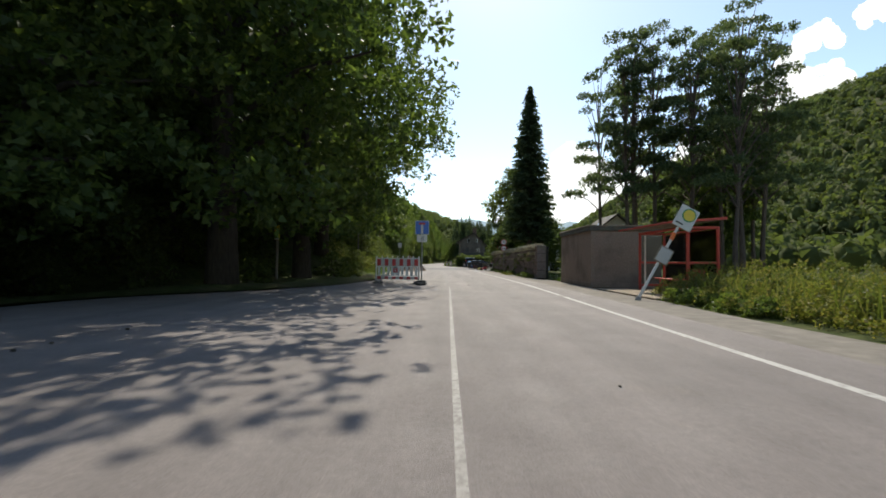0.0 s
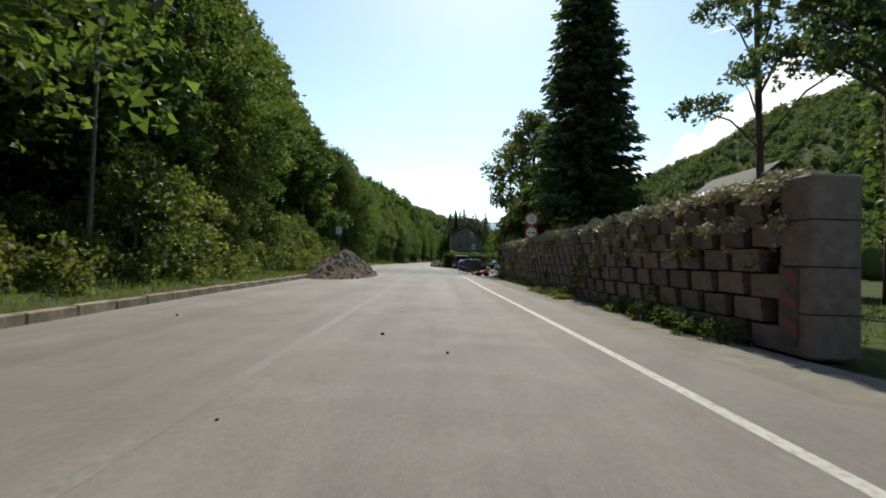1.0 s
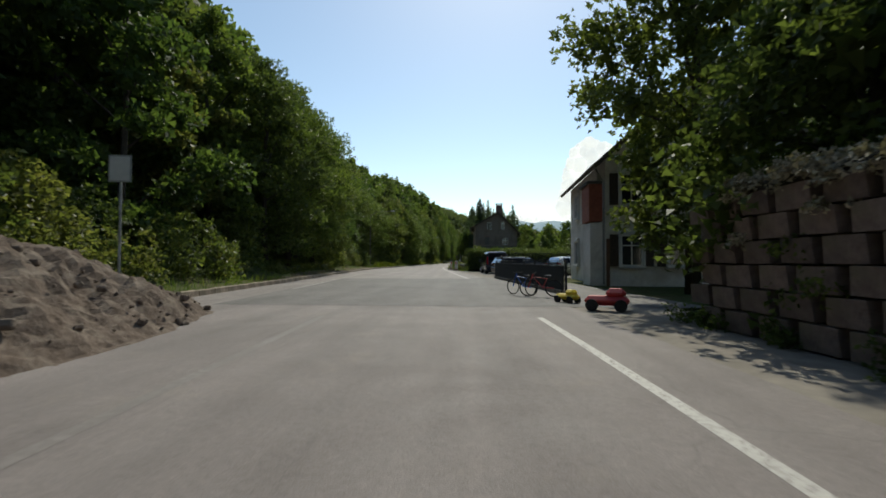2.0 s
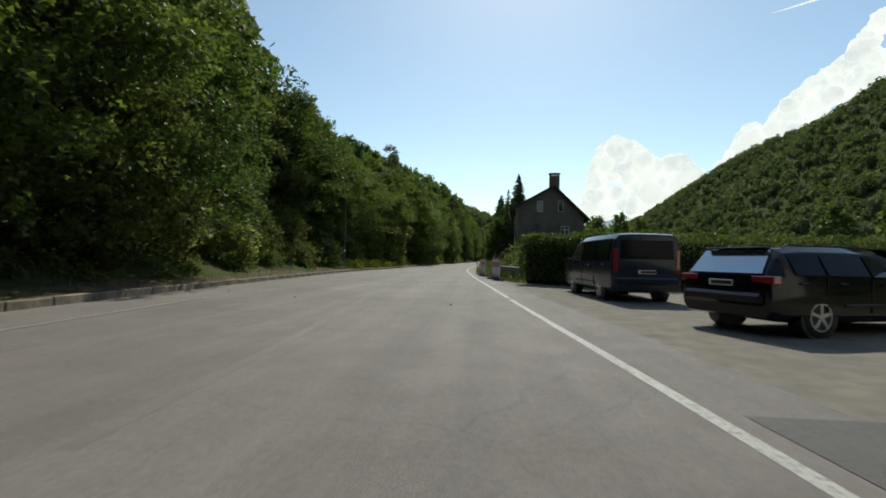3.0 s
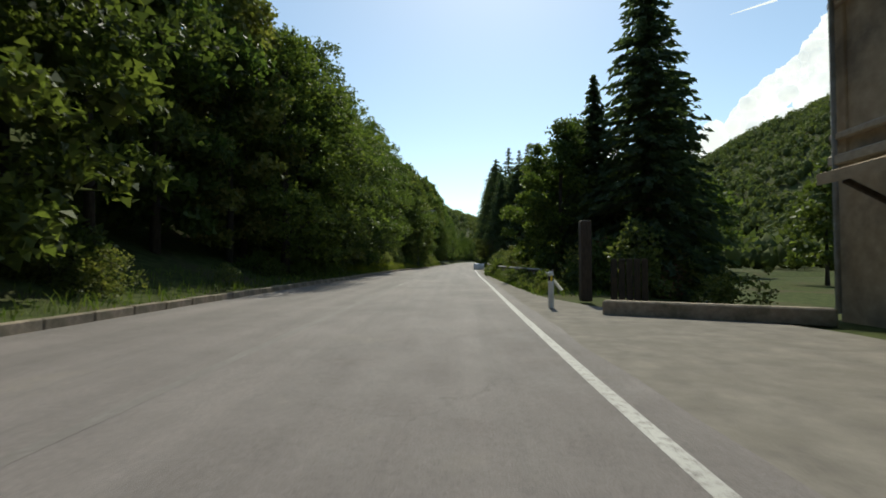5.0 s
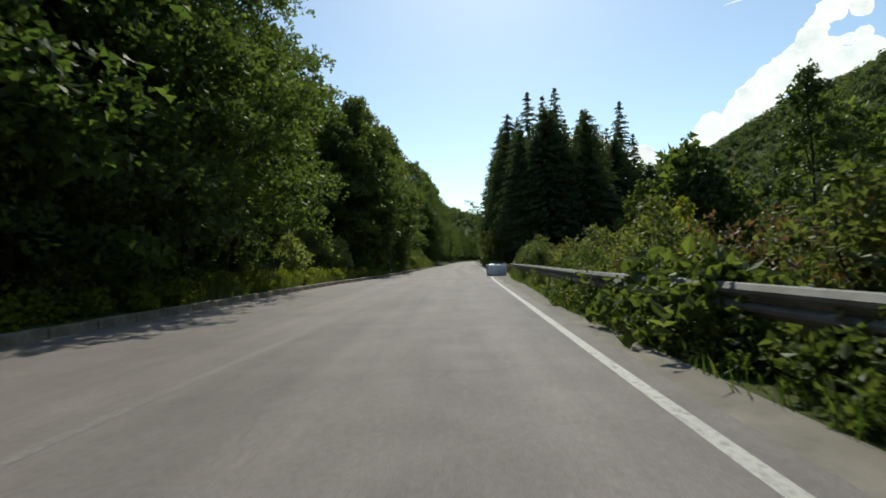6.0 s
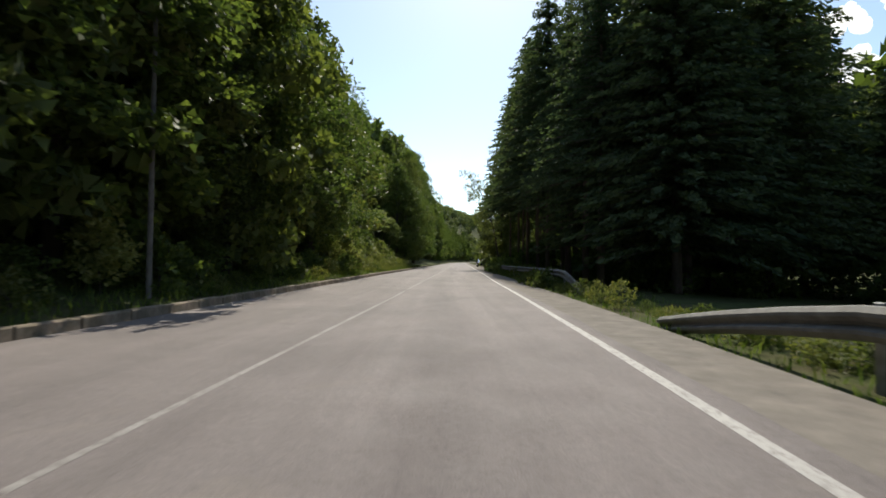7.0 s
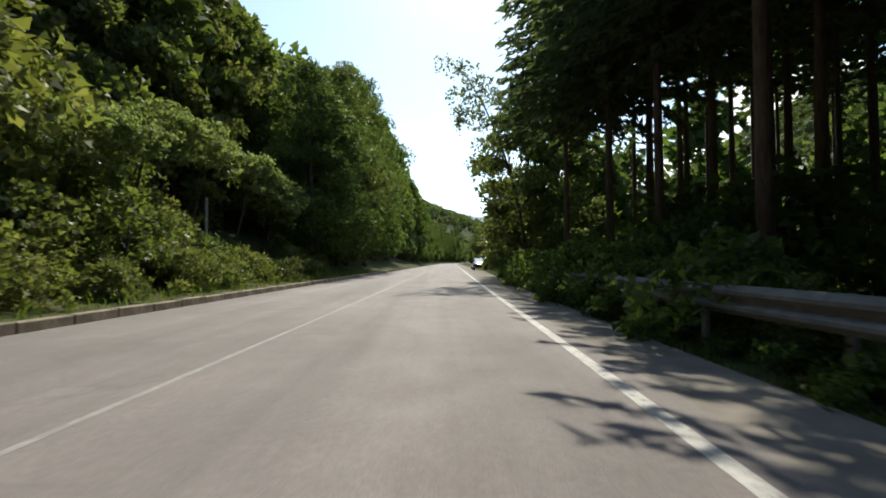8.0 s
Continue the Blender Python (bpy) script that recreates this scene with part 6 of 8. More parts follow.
# ---------------------------------------------------------------- planted block wall
def planted_wall():
    t = thing("planter_wall", "tall wall of staggered concrete planter blocks with dry plants", "planted wall", AT(6.2, 30.9, 0.0) @ RZ(0.3))
    part("core", Build().box((0.55, 13.3, 1.0), (0.6, 26.6, 2.0), 0.05), M["earth"], t)
    part("coping", Build().box((0.45, 13.3, 2.08), (0.85, 26.6, 0.16), 0.04), M["earth"], t, "soil with dry grass on the wall")
    pc = part("pillar", Build().box((0.26, -0.28, 1.12), (0.62, 0.5, 2.2), 0.03), M["block"], t, "square end pillar of brown concrete")
    for i in range(3):
        part("groove", Build().box((0.26, -0.28, 0.55 + i * 0.56), (0.63, 0.51, 0.02), 0), M["earth"], pc)
    mk = part("marker_plate", Build().box((-0.062, -0.2, 0.62), (0.012, 0.3, 0.95), 0.002), M["fascia"], t, "faded red and white marker plate")
    for i in range(3):
        z = 0.25 + i * 0.3
        part("stripe", Build().put([(-0.072, -0.34, z), (-0.072, -0.06, z + 0.16), (-0.072, -0.06, z + 0.3), (-0.072, -0.34, z + 0.14)], [(0, 1, 2, 3)]), M["red_faded"], mk)
    blk = Build().put([(0.0, 0, 0), (0.42, 0, 0), (0.42, 0.57, 0), (0.0, 0.57, 0), (-0.03, 0.02, 0.31), (0.42, 0.02, 0.31), (0.42, 0.55, 0.31), (-0.03, 0.55, 0.31)],
                      [(3, 2, 1, 0), (4, 5, 6, 7), (0, 1, 5, 4), (1, 2, 6, 5), (2, 3, 7, 6), (3, 0, 4, 7)]).mesh("block", M["block"])
    random.seed(2)
    for r in range(6):
        for i in range(36):
            o = new("block", blk)
            o.parent = t
            o.matrix_basis = AT(0.03 * random.random(), i * 0.735 + (0.36 if r % 2 else 0.0) + 0.02 * random.random(), 0.02 + r * 0.338) @ RZ(random.uniform(-2.5, 2.5)) @ RX(random.uniform(-1.5, 1.5))
    # dry tufts that cover the top and hang over the blocks
    cl = []
    for i in range(300):
        y = 26.4 * random.random() ** 1.25
        top = i < 190
        z = 2.14 if top else 0.3 + 0.338 * random.choice((3, 4, 5, 5, 5))
        r = 0.16 + 0.15 * random.random() if top else 0.1 + 0.15 * random.random() ** 2
        cl.append((0.06 + 0.5 * random.random() ** 1.5 if top else 0.0, y, z, r, 0.75))
    V, F = clump_leaves(cl, 9500, 0.06, 1.1, True)
    o = new("overhanging_plants", sheet("overhanging_plants", V, F, M["dry_tufts"]))
    o.parent = t
    tagged(o, "dry pale tufts hanging over the blocks", kind="stuff")
    cl = [(-0.08 + 0.2 * random.random(), random.random() * 26, 0.5 + 1.3 * random.random(), 0.14 + 0.16 * random.random(), 0.9) for i in range(38)]
    V, F = clump_leaves(cl, 900, 0.09, 0.6)
    o = new("climbing_plants", sheet("climbing_plants", V, F, M["leaf"]))
    o.parent = t
    tagged(o, "green plants growing between the blocks", kind="stuff")


planted_wall()

# ---------------------------------------------------------------- windows and houses
def window(parent, m, w, h, frame_mat, cross=True, surround=None, depth=0.1):
    """A window in the plane y = 0 of m, its foot in the middle: surround, frame, bars and panes."""
    t, d = 0.045, depth / 2
    fr = Build()
    ring = [(sx * (w / 2 - k), sy * d, k + sz * (h - 2 * k)) for sy in (-1, 1) for k in (0, t) for sx, sz in ((-1, 0), (1, 0), (1, 1), (-1, 1))]
    fs = []
    for k in range(4):
        n = (k + 1) % 4
        fs += [(k, n, 4 + n, 4 + k), (8 + k, 12 + k, 12 + n, 8 + n), (k, 8 + k, 8 + n, n), (4 + k, 4 + n, 12 + n, 12 + k)]
    wn_ob = part("window", fr.put(ring, fs), frame_mat, parent, at=m)
    if cross:
        part("mullion", Build().box((0, 0, h / 2), (0.055, depth * 0.8, h - 2 * t), 0.005), frame_mat, wn_ob)
        for sx in (-1, 1):
            part("transom", Build().box((sx * (w / 4 - 0.01), 0, h * 0.66), (w / 2 - t - 0.03, depth * 0.75, 0.05), 0.005), frame_mat, wn_ob)
    part("pane", Build().box((0, 0.0, h / 2), (w - 0.1, 0.02, h - 0.1)), M["pane"], wn_ob)
    if surround:
        part("sill", Build().box((0, -0.05, -0.06), (w + 0.24, 0.2, 0.1), 0.015), surround, wn_ob)
        part("lintel", Build().box((0, -0.03, h + 0.09), (w + 0.24, 0.14, 0.16), 0.015), surround, wn_ob)
        for sg in (-1, 1):
            part("jamb", Build().box((sg * (w / 2 + 0.06), -0.02, h / 2), (0.11, 0.12, h), 0.01), surround, wn_ob)
    return wn_ob


def roof_slope(parent, x0, z0, x1, z1, y0, y1, material, thick=0.14, rows=14, cols=0, name="roof"):
    """A roof slope with stepped courses of tiles, from the eave (x0, z0) to the ridge (x1, z1)."""
    b = Build()
    n = rows
    dx, dz = (x1 - x0) / n, (z1 - z0) / n
    ln = math.hypot(dx, dz)
    nx, nz = -dz / ln, dx / ln
    if nz < 0:
        nx, nz = -nx, -nz
    b.put([(x0, y0, z0), (x1, y0, z1), (x1, y1, z1), (x0, y1, z0), (x0 + nx * thick, y0, z0 + nz * thick), (x1 + nx * thick, y0, z1 + nz * thick), (x1 + nx * thick, y1, z1 + nz * thick),
           (x0 + nx * thick, y1, z0 + nz * thick)], [(0, 1, 2, 3), (4, 7, 6, 5), (0, 4, 5, 1), (1, 5, 6, 2), (2, 6, 7, 3), (3, 7, 4, 0)])
    ob = part(name, b, material, parent)
    for i in range(n):
        a, c = thick + 0.035, thick + 0.005
        p = (x0 + dx * i, z0 + dz * i)
        q = (x0 + dx * (i + 1.05), z0 + dz * (i + 1.05))
        s = Build().put([(p[0] + nx * a, y0 - 0.02, p[1] + nz * a), (q[0] + nx * c, y0 - 0.02, q[1] + nz * c), (q[0] + nx * c, y1 + 0.02, q[1] + nz * c), (p[0] + nx * a, y1 + 0.02, p[1] + nz * a),
                         (p[0] + nx * (a - 0.03), y0 - 0.02, p[1] + nz * (a - 0.03)), (p[0] + nx * (a - 0.03), y1 + 0.02, p[1] + nz * (a - 0.03))],
                        [(0, 1, 2, 3), (0, 3, 5, 4)])
        part("tile_course", s, material, ob)
    return ob


def old_house():
    t = thing("old_house", "old two-storey house with stained plaster and a tiled gable roof", "house", AT(4.16, 124.29, -0.1) @ RZ(-4.2))
    W, L, E, EL, R, PX = 7.0, 9.5, 5.9, 6.75, 8.95, 3.95

    def wall_with_holes(holes, w, top, place, material, name="wall"):
        """A wall 0.3 thick in x, z with rectangular openings."""
        xs = sorted({0.0, w, *[h[0] for h in holes], *[h[1] for h in holes]})
        zs = sorted({0.0, top, *[h[2] for h in holes], *[h[3] for h in holes]})
        b = Build()
        for i in range(len(xs) - 1):
            for j in range(len(zs) - 1):
                cx, cz = (xs[i] + xs[i + 1]) / 2, (zs[j] + zs[j + 1]) / 2
                if any(h[0] < cx < h[1] and h[2] < cz < h[3] for h in holes):
                    continue
                b.box((cx, 0.15, cz), (xs[i + 1] - xs[i], 0.3, zs[j + 1] - zs[j]), 0, place)
        return part(name, b.weld(), material, t)

    wall_with_holes([(4.71, 5.52, 3.86, 4.85)], W, E, Matrix.Identity(4), M["old_plaster"])
    tri = Build()
    wins = [(2.2, 2.83), (4.43, 4.94)]
    left_at = lambda z: max(0.0, (z - EL) / (R - EL) * PX)
    right_at = lambda z: W - (z - E) / (R - E) * (W - PX)
    zs = [E, 6.38, EL, 7.52, R]
    for z0, z1 in zip(zs, zs[1:]):
        cuts = wins if 6.3 < z0 < 7.5 else []
        sides = [(left_at(z0), left_at(z1))] + [q for a, b in cuts for q in ((a, a), (b, b))] + [(right_at(z0), right_at(z1))]
        for k in range(0, len(sides), 2):
            (l0, l1), (r0, r1) = sides[k], sides[k + 1]
            tri.put([(l0, 0, z0), (r0, 0, z0), (r1, 0, z1), (l1, 0, z1), (l0, 0.3, z0), (r0, 0.3, z0), (r1, 0.3, z1), (l1, 0.3, z1)],
                    [(0, 1, 2, 3), (5, 4, 7, 6), (0, 4, 5, 1), (1, 5, 6, 2), (2, 6, 7, 3), (3, 7, 4, 0)])
    part("gable", tri.weld(), M["old_plaster"], t)
    for a, b in wins:
        window(t, AT((a + b) / 2, 0.08, 6.38), b - a, 1.14, M["frame_white"], False)
        part("sill", Build().box(((a + b) / 2, -0.03, 6.33), (b - a + 0.2, 0.16, 0.08), 0.015), M["old_plaster"], t)
    window(t, AT(5.115, 0.08, 3.86), 0.81, 0.99, M["frame_white"], True)
    bw = part("blocked_window", Build().box((2.18, 0.006, 4.5), (0.72, 0.03, 1.3), 0.006), M["fascia"], t, "bricked-up window opening")
    part("brick_lintel", Build().box((2.18, -0.012, 5.2), (0.9, 0.03, 0.2), 0.01), M["brick"], bw)
    # road side: five windows above; added dark boards stand for the shaded recess under the canopy
    side = RZ(90) @ Matrix.Diagonal((1, -1, 1, 1))
    ws = [(0.96, 1.54), (2.2, 2.75), (4.13, 4.71), (6.13, 6.68), (7.5, 8.05)]
    low = [(6.3, 7.1), (7.35, 8.15)]
    wall_with_holes([(a, b, 3.5, 5.18) for a, b in ws] + [(0.6, 5.2, 0.0, 2.3)] + [(a, b, 0.75, 2.15) for a, b in low], L, EL, side, M["ochre_plaster"])
    for a, b in ws:
        window(t, AT(0.12, (a + b) / 2, 3.5) @ RZ(-90), b - a, 1.68, M["frame_brown"], True, M["stone_trim"])
    for a, b in low:
        window(t, AT(0.12, (a + b) / 2, 0.75) @ RZ(-90), b - a, 1.4, M["frame_white"], True, M["stone_trim"])
    gd = part("gate", Build().box((0.24, 2.9, 1.15), (0.05, 4.6, 2.3), 0.01), M["dark_wood"], t, "dark boarding put in for the shaded recess")
    for i in range(15):
        part("board", Build().box((0.195, 0.76 + i * 0.306, 1.15), (0.03, 0.28, 2.24), 0.006), M["dark_wood"], gd)
    part("wall", Build().box((W - 0.15, L / 2 + 0.15, E / 2), (0.3, L - 0.3, E)), M["old_plaster"], t)
    part("wall", Build().box((W / 2, L - 0.15, E / 2), (W - 0.6, 0.3, E)), M["old_plaster"], t)
    part("cornice", Build().box((-0.06, L / 2, 3.34), (0.14, L + 0.06, 0.12), 0.02), M["stone_trim"], t)
    part("cornice", Build().box((-0.07, L / 2, 2.92), (0.16, L + 0.1, 0.18), 0.02), M["stone_trim"], t)
    part("cornice", Build().box((-0.05, L / 2, 5.75), (0.12, L + 0.06, 0.14), 0.02), M["stone_trim"], t)
    for y in (0.14, L - 0.14):
        part("pilaster", Build().box((-0.02, y, 4.3), (0.06, 0.26, 2.7), 0.01), M["ochre_plaster"], t)
    part("base_band", Build().box((W / 2, -0.02, 1.82), (W - 0.02, 0.045, 3.64), 0.01), M["fascia"], t, "dark lower band of the gable wall")
    part("band_ledge", Build().box((W / 2, -0.03, 3.7), (W, 0.08, 0.1), 0.015), M["old_plaster"], t)
    cn = part("canopy", Build().put([(-1.1, 1.5, 2.32), (-0.02, 1.5, 2.6), (-0.02, 8.4, 2.6), (-1.1, 8.4, 2.32), (-1.1, 1.5, 2.5), (-0.02, 1.5, 2.8), (-0.02, 8.4, 2.8), (-1.1, 8.4, 2.5)],
                                    [(3, 2, 1, 0), (4, 5, 6, 7), (0, 1, 5, 4), (1, 2, 6, 5), (2, 3, 7, 6), (3, 0, 4, 7)]), M["ochre_plaster"], t, "sloping canopy over the dark recess")
    for y in (1.8, 5.0, 8.1):
        part("bracket", Build().tube([(0.0, y, 1.85), (-0.9, y, 2.36)], 0.05, 6), M["dark_wood"], cn)
    # roof
    zE, zQ, y0, y1 = 6.44, 5.5, -0.42, L + 0.36
    roof_slope(t, -0.6, zE, PX, R + 0.04, y0, y1, M["tile"])
    roof_slope(t, W + 0.48, zQ, PX, R + 0.04, y0, y1, M["tile"])
    part("ridge", Build().tube([(PX, y0 - 0.02, R + 0.17), (PX, y1 + 0.05, R + 0.17)], 0.12, 8), M["tile"], t)
    for xa, za in ((-0.6, zE), (W + 0.48, zQ)):
        sg = 1 if xa < 0 else -1
        part("gutter", Build().tube([(xa - 0.06 * sg, y0 + 0.1, za), (xa - 0.06 * sg, y1, za - 0.05)], 0.075, 8), M["zinc"], t)
        vb = Build().put([(xa, y0 - 0.06, za - 0.1), (PX, y0 - 0.06, R - 0.06), (PX, y0 - 0.01, R - 0.06), (xa, y0 - 0.01, za - 0.1), (xa, y0 - 0.06, za + 0.14), (PX, y0 - 0.06, R + 0.2), (PX, y0 - 0.01, R + 0.2), (xa, y0 - 0.01, za + 0.14)],
                         [(0, 1, 5, 4), (1, 2, 6, 5), (2, 3, 7, 6), (3, 0, 4, 7), (0, 3, 2, 1), (4, 5, 6, 7)])
        part("verge_board", vb, M["dark_wood"], t)
    part("downpipe", Build().tube([(-0.66, L + 0.2, zE - 0.03), (-0.12, L - 0.1, zE - 0.5), (-0.12, L - 0.1, 0.2)], 0.045, 8), M["zinc"], t)
    for i in range(10):
        y = -0.3 + i * (L + 0.5) / 9
        part("rafter", Build().box((-0.28, y, zE + 0.08), (0.56, 0.1, 0.12), 0.01, None), M["dark_wood"], t)
    ch = part("chimney", Build().box((PX + 0.15, 1.6, 9.4), (1.05, 0.75, 2.1), 0.02), M["brick"], t, "broad brick chimney with a flat cap")
    for x in (-0.4, 0.6):
        for y in (1.65, 2.15):
            part("cap_leg", Build().box((PX + 0.07 + x * 0.8, y - 0.3, 10.53), (0.1, 0.1, 0.18), 0), M["brick"], ch)
    part("cap", Build().box((PX + 0.15, 1.6, 10.66), (1.2, 0.9, 0.08), 0.015), M["fascia"], ch)


old_house()


def white_house():
    t = thing("white_house", "white rendered house with dark shutters and a red tiled bay", "house", AT(8.4, 69.8, -0.03) @ RZ(-4))
    W, L, E, R = 9.0, 9.0, 5.6, 9.6
    wl = Build().put([(0, 0, 0), (W, 0, 0), (W, L, 0), (0, L, 0), (0, 0, E), (W, 0, E), (W, L, E), (0, L, E), (W / 2, 0, R), (W / 2, L, R)],
                     [(0, 1, 5, 8, 4), (1, 2, 6, 5), (2, 3, 7, 9, 6), (3, 0, 4, 7)])
    part("wall", wl, M["white_wall"], t)
    roof_slope(t, -0.5, E - 0.4, W / 2, R + 0.05, -0.4, L + 0.4, M["tile"], rows=10)
    roof_slope(t, W + 0.5, E - 0.4, W / 2, R + 0.05, -0.4, L + 0.4, M["tile"], rows=10)
    for x in (1.0, 3.0, 6.0):
        for z in (3.6, 0.9):
            window(t, AT(x + 0.1, -0.03, z), 0.9, 1.35, M["frame_white"], True, M["white"])
            for sg in (-1, 1):
                part("shutter", Build().box((x + 0.1 + sg * 0.72, -0.05, z + 0.68), (0.42, 0.06, 1.4), 0.01), M["dark_wood"], t)
    part("door", Build().box((0.1, -0.04, 1.05), (0.14, 0.1, 2.1), 0.01), M["frame_brown"], t)
    by = part("bay", Build().box((-0.32, 1.2, 3.75), (0.62, 1.7, 1.7), 0.02), M["red_tile"], t, "projecting bay clad in red tiles")
    part("bay_roof", Build().box((-0.35, 1.2, 4.66), (0.8, 1.9, 0.12), 0.02), M["fascia"], by)
    part("bay_base", Build().box((-0.3, 1.2, 1.42), (0.55, 1.6, 2.84), 0.01), M["white_wall"], t)
    part("downpipe", Build().tube([(-0.5, -0.25, E - 0.4), (-0.1, -0.1, E - 1.0), (-0.1, -0.1, 0.1)], 0.05, 8), M["zinc"], t)
    for y in (3.6, 6.6):
        for z in (3.6, 0.9):
            window(t, AT(-0.03, y, z) @ RZ(-90), 0.95, 1.35, M["frame_white"], True, M["white"])


white_house()


# ---------------------------------------------------------------- cars
def wheel(parent, x, y, r, side):
    w = part("wheel", Build().tube([(x - 0.1, y, r), (x - 0.085, y, r), (x + 0.085, y, r), (x + 0.1, y, r)], [r * 0.9, r, r, r * 0.9], 24), M["tyre"], parent, smooth=False)
    xs = x + 0.1 * side
    part("rim", Build().tube([(xs - 0.02 * side, y, r), (xs + 0.005 * side, y, r)], [r * 0.68, r * 0.66], 20), M["black"], w)
    b = Build()
    for k in range(5):
        a = 72 * k
        b.box((0, 0, r * 0.36), (0.02, r * 0.17, r * 0.56), 0.005, AT(xs + 0.012 * side, y, r) @ RX(a))
    b.tube([(xs, y, r), (xs + 0.02 * side, y, r)], [r * 0.16, r * 0.12], 10)
    part("spokes", b, M["rim"], w)
    ring = Build()
    n = 22
    vs = []
    for k in range(n):
        a = 2 * math.pi * k / n
        for q in (0.62, 0.7):
            vs.append((xs + 0.014 * side, y + math.cos(a) * r * q, r + math.sin(a) * r * q))
    ring.put(vs, [(2 * k, 2 * k + 1, (2 * k + 3) % (2 * n), (2 * k + 2) % (2 * n)) for k in range(n)])
    part("rim_ring", ring, M["rim"], w)


def vehicle(name, label, rows, glass_rows, wheels, r, paint, m, group="", rear_glass=None, front_glass=None, rear_lights=None, track=0.78, spoiler=None):
    """A car. rows: y, underside, belt, roof, half width at the belt, half width at the roof, from the tail to the nose."""
    t = thing(name, label, "car" if name != "van" else "van", m, group)
    b = Build()
    sec = []
    for (y, zu, zb, zr, wb, wr) in rows:
        half = [(wb * 0.86, zu), (wb * 0.98, zu + 0.12), (wb, zu + (zb - zu) * 0.55), (wb * 0.985, zb), (wr + (wb - wr) * 0.12, zb + (zr - zb) * 0.8), (wr * 0.86, zr - 0.02), (wr * 0.4, zr)]
        sec.append([(x, y, z) for x, z in half] + [(-x, y, z) for x, z in half[::-1]])
    n = len(sec[0])
    vs = [p for s in sec for p in s]
    fs = []
    for i in range(len(sec) - 1):
        fs += [(i * n + k, i * n + (k + 1) % n, (i + 1) * n + (k + 1) % n, (i + 1) * n + k) for k in range(n)]
    fs += [tuple(range(n))[::-1], tuple((len(sec) - 1) * n + k for k in range(n))]
    b.put(vs, fs)
    body = part("body", b, paint, t, smooth=True)
    body.data.set_sharp_from_angle(angle=radians(24))

    def at(y):
        for p, q in zip(rows, rows[1:]):
            if p[0] <= y <= q[0]:
                f = (y - p[0]) / (q[0] - p[0])
                return [p[i] + (q[i] - p[i]) * f for i in range(6)]
        return rows[-1]

    for y0, y1 in glass_rows:
        for sg in (-1, 1):
            g = Build()
            a, c = at(y0), at(y1)
            q = []
            for s in (a, c):
                q.append((sg * (s[4] * 0.985 + 0.012), s[0], s[2] + 0.03))
                q.append((sg * (s[5] + (s[4] - s[5]) * 0.16 + 0.012), s[0], s[2] + (s[3] - s[2]) * 0.76))
            g.put([q[0], q[2], q[3], q[1]], [(0, 1, 2, 3)])
            part("side_window", g, M["pane"] if y1 > 1.7 else M["pane_tinted"], t)
    for gl in (rear_glass, front_glass):
        if gl:
            (y0, z0, w0), (y1, z1, w1) = gl
            part("rear_window" if gl is rear_glass else "windscreen", Build().put([(-w0, y0, z0), (w0, y0, z0), (w1, y1, z1), (-w1, y1, z1)], [(0, 1, 2, 3)]), M["pane_sky"] if abs(y1 - y0) > 0.1 else M["pane_tinted"], t)
    for y in wheels:
        for sg in (-1, 1):
            part("wheel_arch", Build().tube([(sg * (track - 0.14), y, r), (sg * (track + 0.085), y, r)], r * 1.16, 24), M["black"], t)
            wheel(t, sg * track, y, r, sg)
    for (x, y, z, sx, sy, sz) in rear_lights or ():
        for sg in (-1, 1):
            part("tail_light", Build().box((sg * x, y, z), (sx, sy, sz), 0.015), M["lamp_red"], t)
    y0, zu = rows[0][0], rows[0][1]
    part("bumper", Build().box((0, y0 - 0.02, zu + 0.18), (rows[0][4] * 1.9, 0.14, 0.2), 0.05), paint, t)
    pl = part("number_plate", Build().box((0, y0 - 0.035, zu + 0.42), (0.46, 0.02, 0.1), 0.004), M["plate"], t)
    part("plate_bar", Build().box((0.02, y0 - 0.048, zu + 0.42), (0.4, 0.004, 0.06), 0), M["black"], pl)
    yn = rows[-1][0]
    for sg in (-1, 1):
        part("headlight", Build().box((sg * rows[-1][4] * 0.72, yn - 0.02, rows[-1][1] + 0.42), (0.32, 0.12, 0.16), 0.03), M["lamp_clear"], t)
        my = at(glass_rows[-1][1])
        part("wing_mirror", Build().box((sg * (my[4] + 0.1), my[0] - 0.1, my[2] + 0.08), (0.2, 0.1, 0.15), 0.03), M["black"], t)
    if spoiler:
        part("spoiler", Build().box(spoiler[:3], spoiler[3:], 0.02), paint, t)
    ys = [q[0] for q in rows if q[3] > max(p[3] for p in rows) - 0.12]
    zr = max(p[3] for p in rows)
    for sg in (-1, 1) if name == "car" else ():
        part("roof_rail", Build().tube([(sg * 0.53, min(ys) + 0.2, zr - 0.05), (sg * 0.53, min(ys) + 0.34, zr + 0.012), (sg * 0.53, max(ys) - 0.3, zr + 0.012), (sg * 0.53, max(ys) - 0.12, zr - 0.05)], 0.014, 6), M["black"], t)
    for sg in (-1, 1):
        for gy0, gy1 in glass_rows[1:]:
            q = at(gy0 - 0.03)
            part("door_seam", Build().box((sg * (q[4] - 0.004), q[0], (q[1] + q[2]) / 2 + 0.06), (0.02, 0.012, q[2] - q[1] - 0.2), 0), M["black"], t)
        part("sill_trim", Build().box((sg * (rows[4][4] - 0.002), 1.36, 0.5), (0.03, 1.75, 0.05), 0.01), M["black"], t)
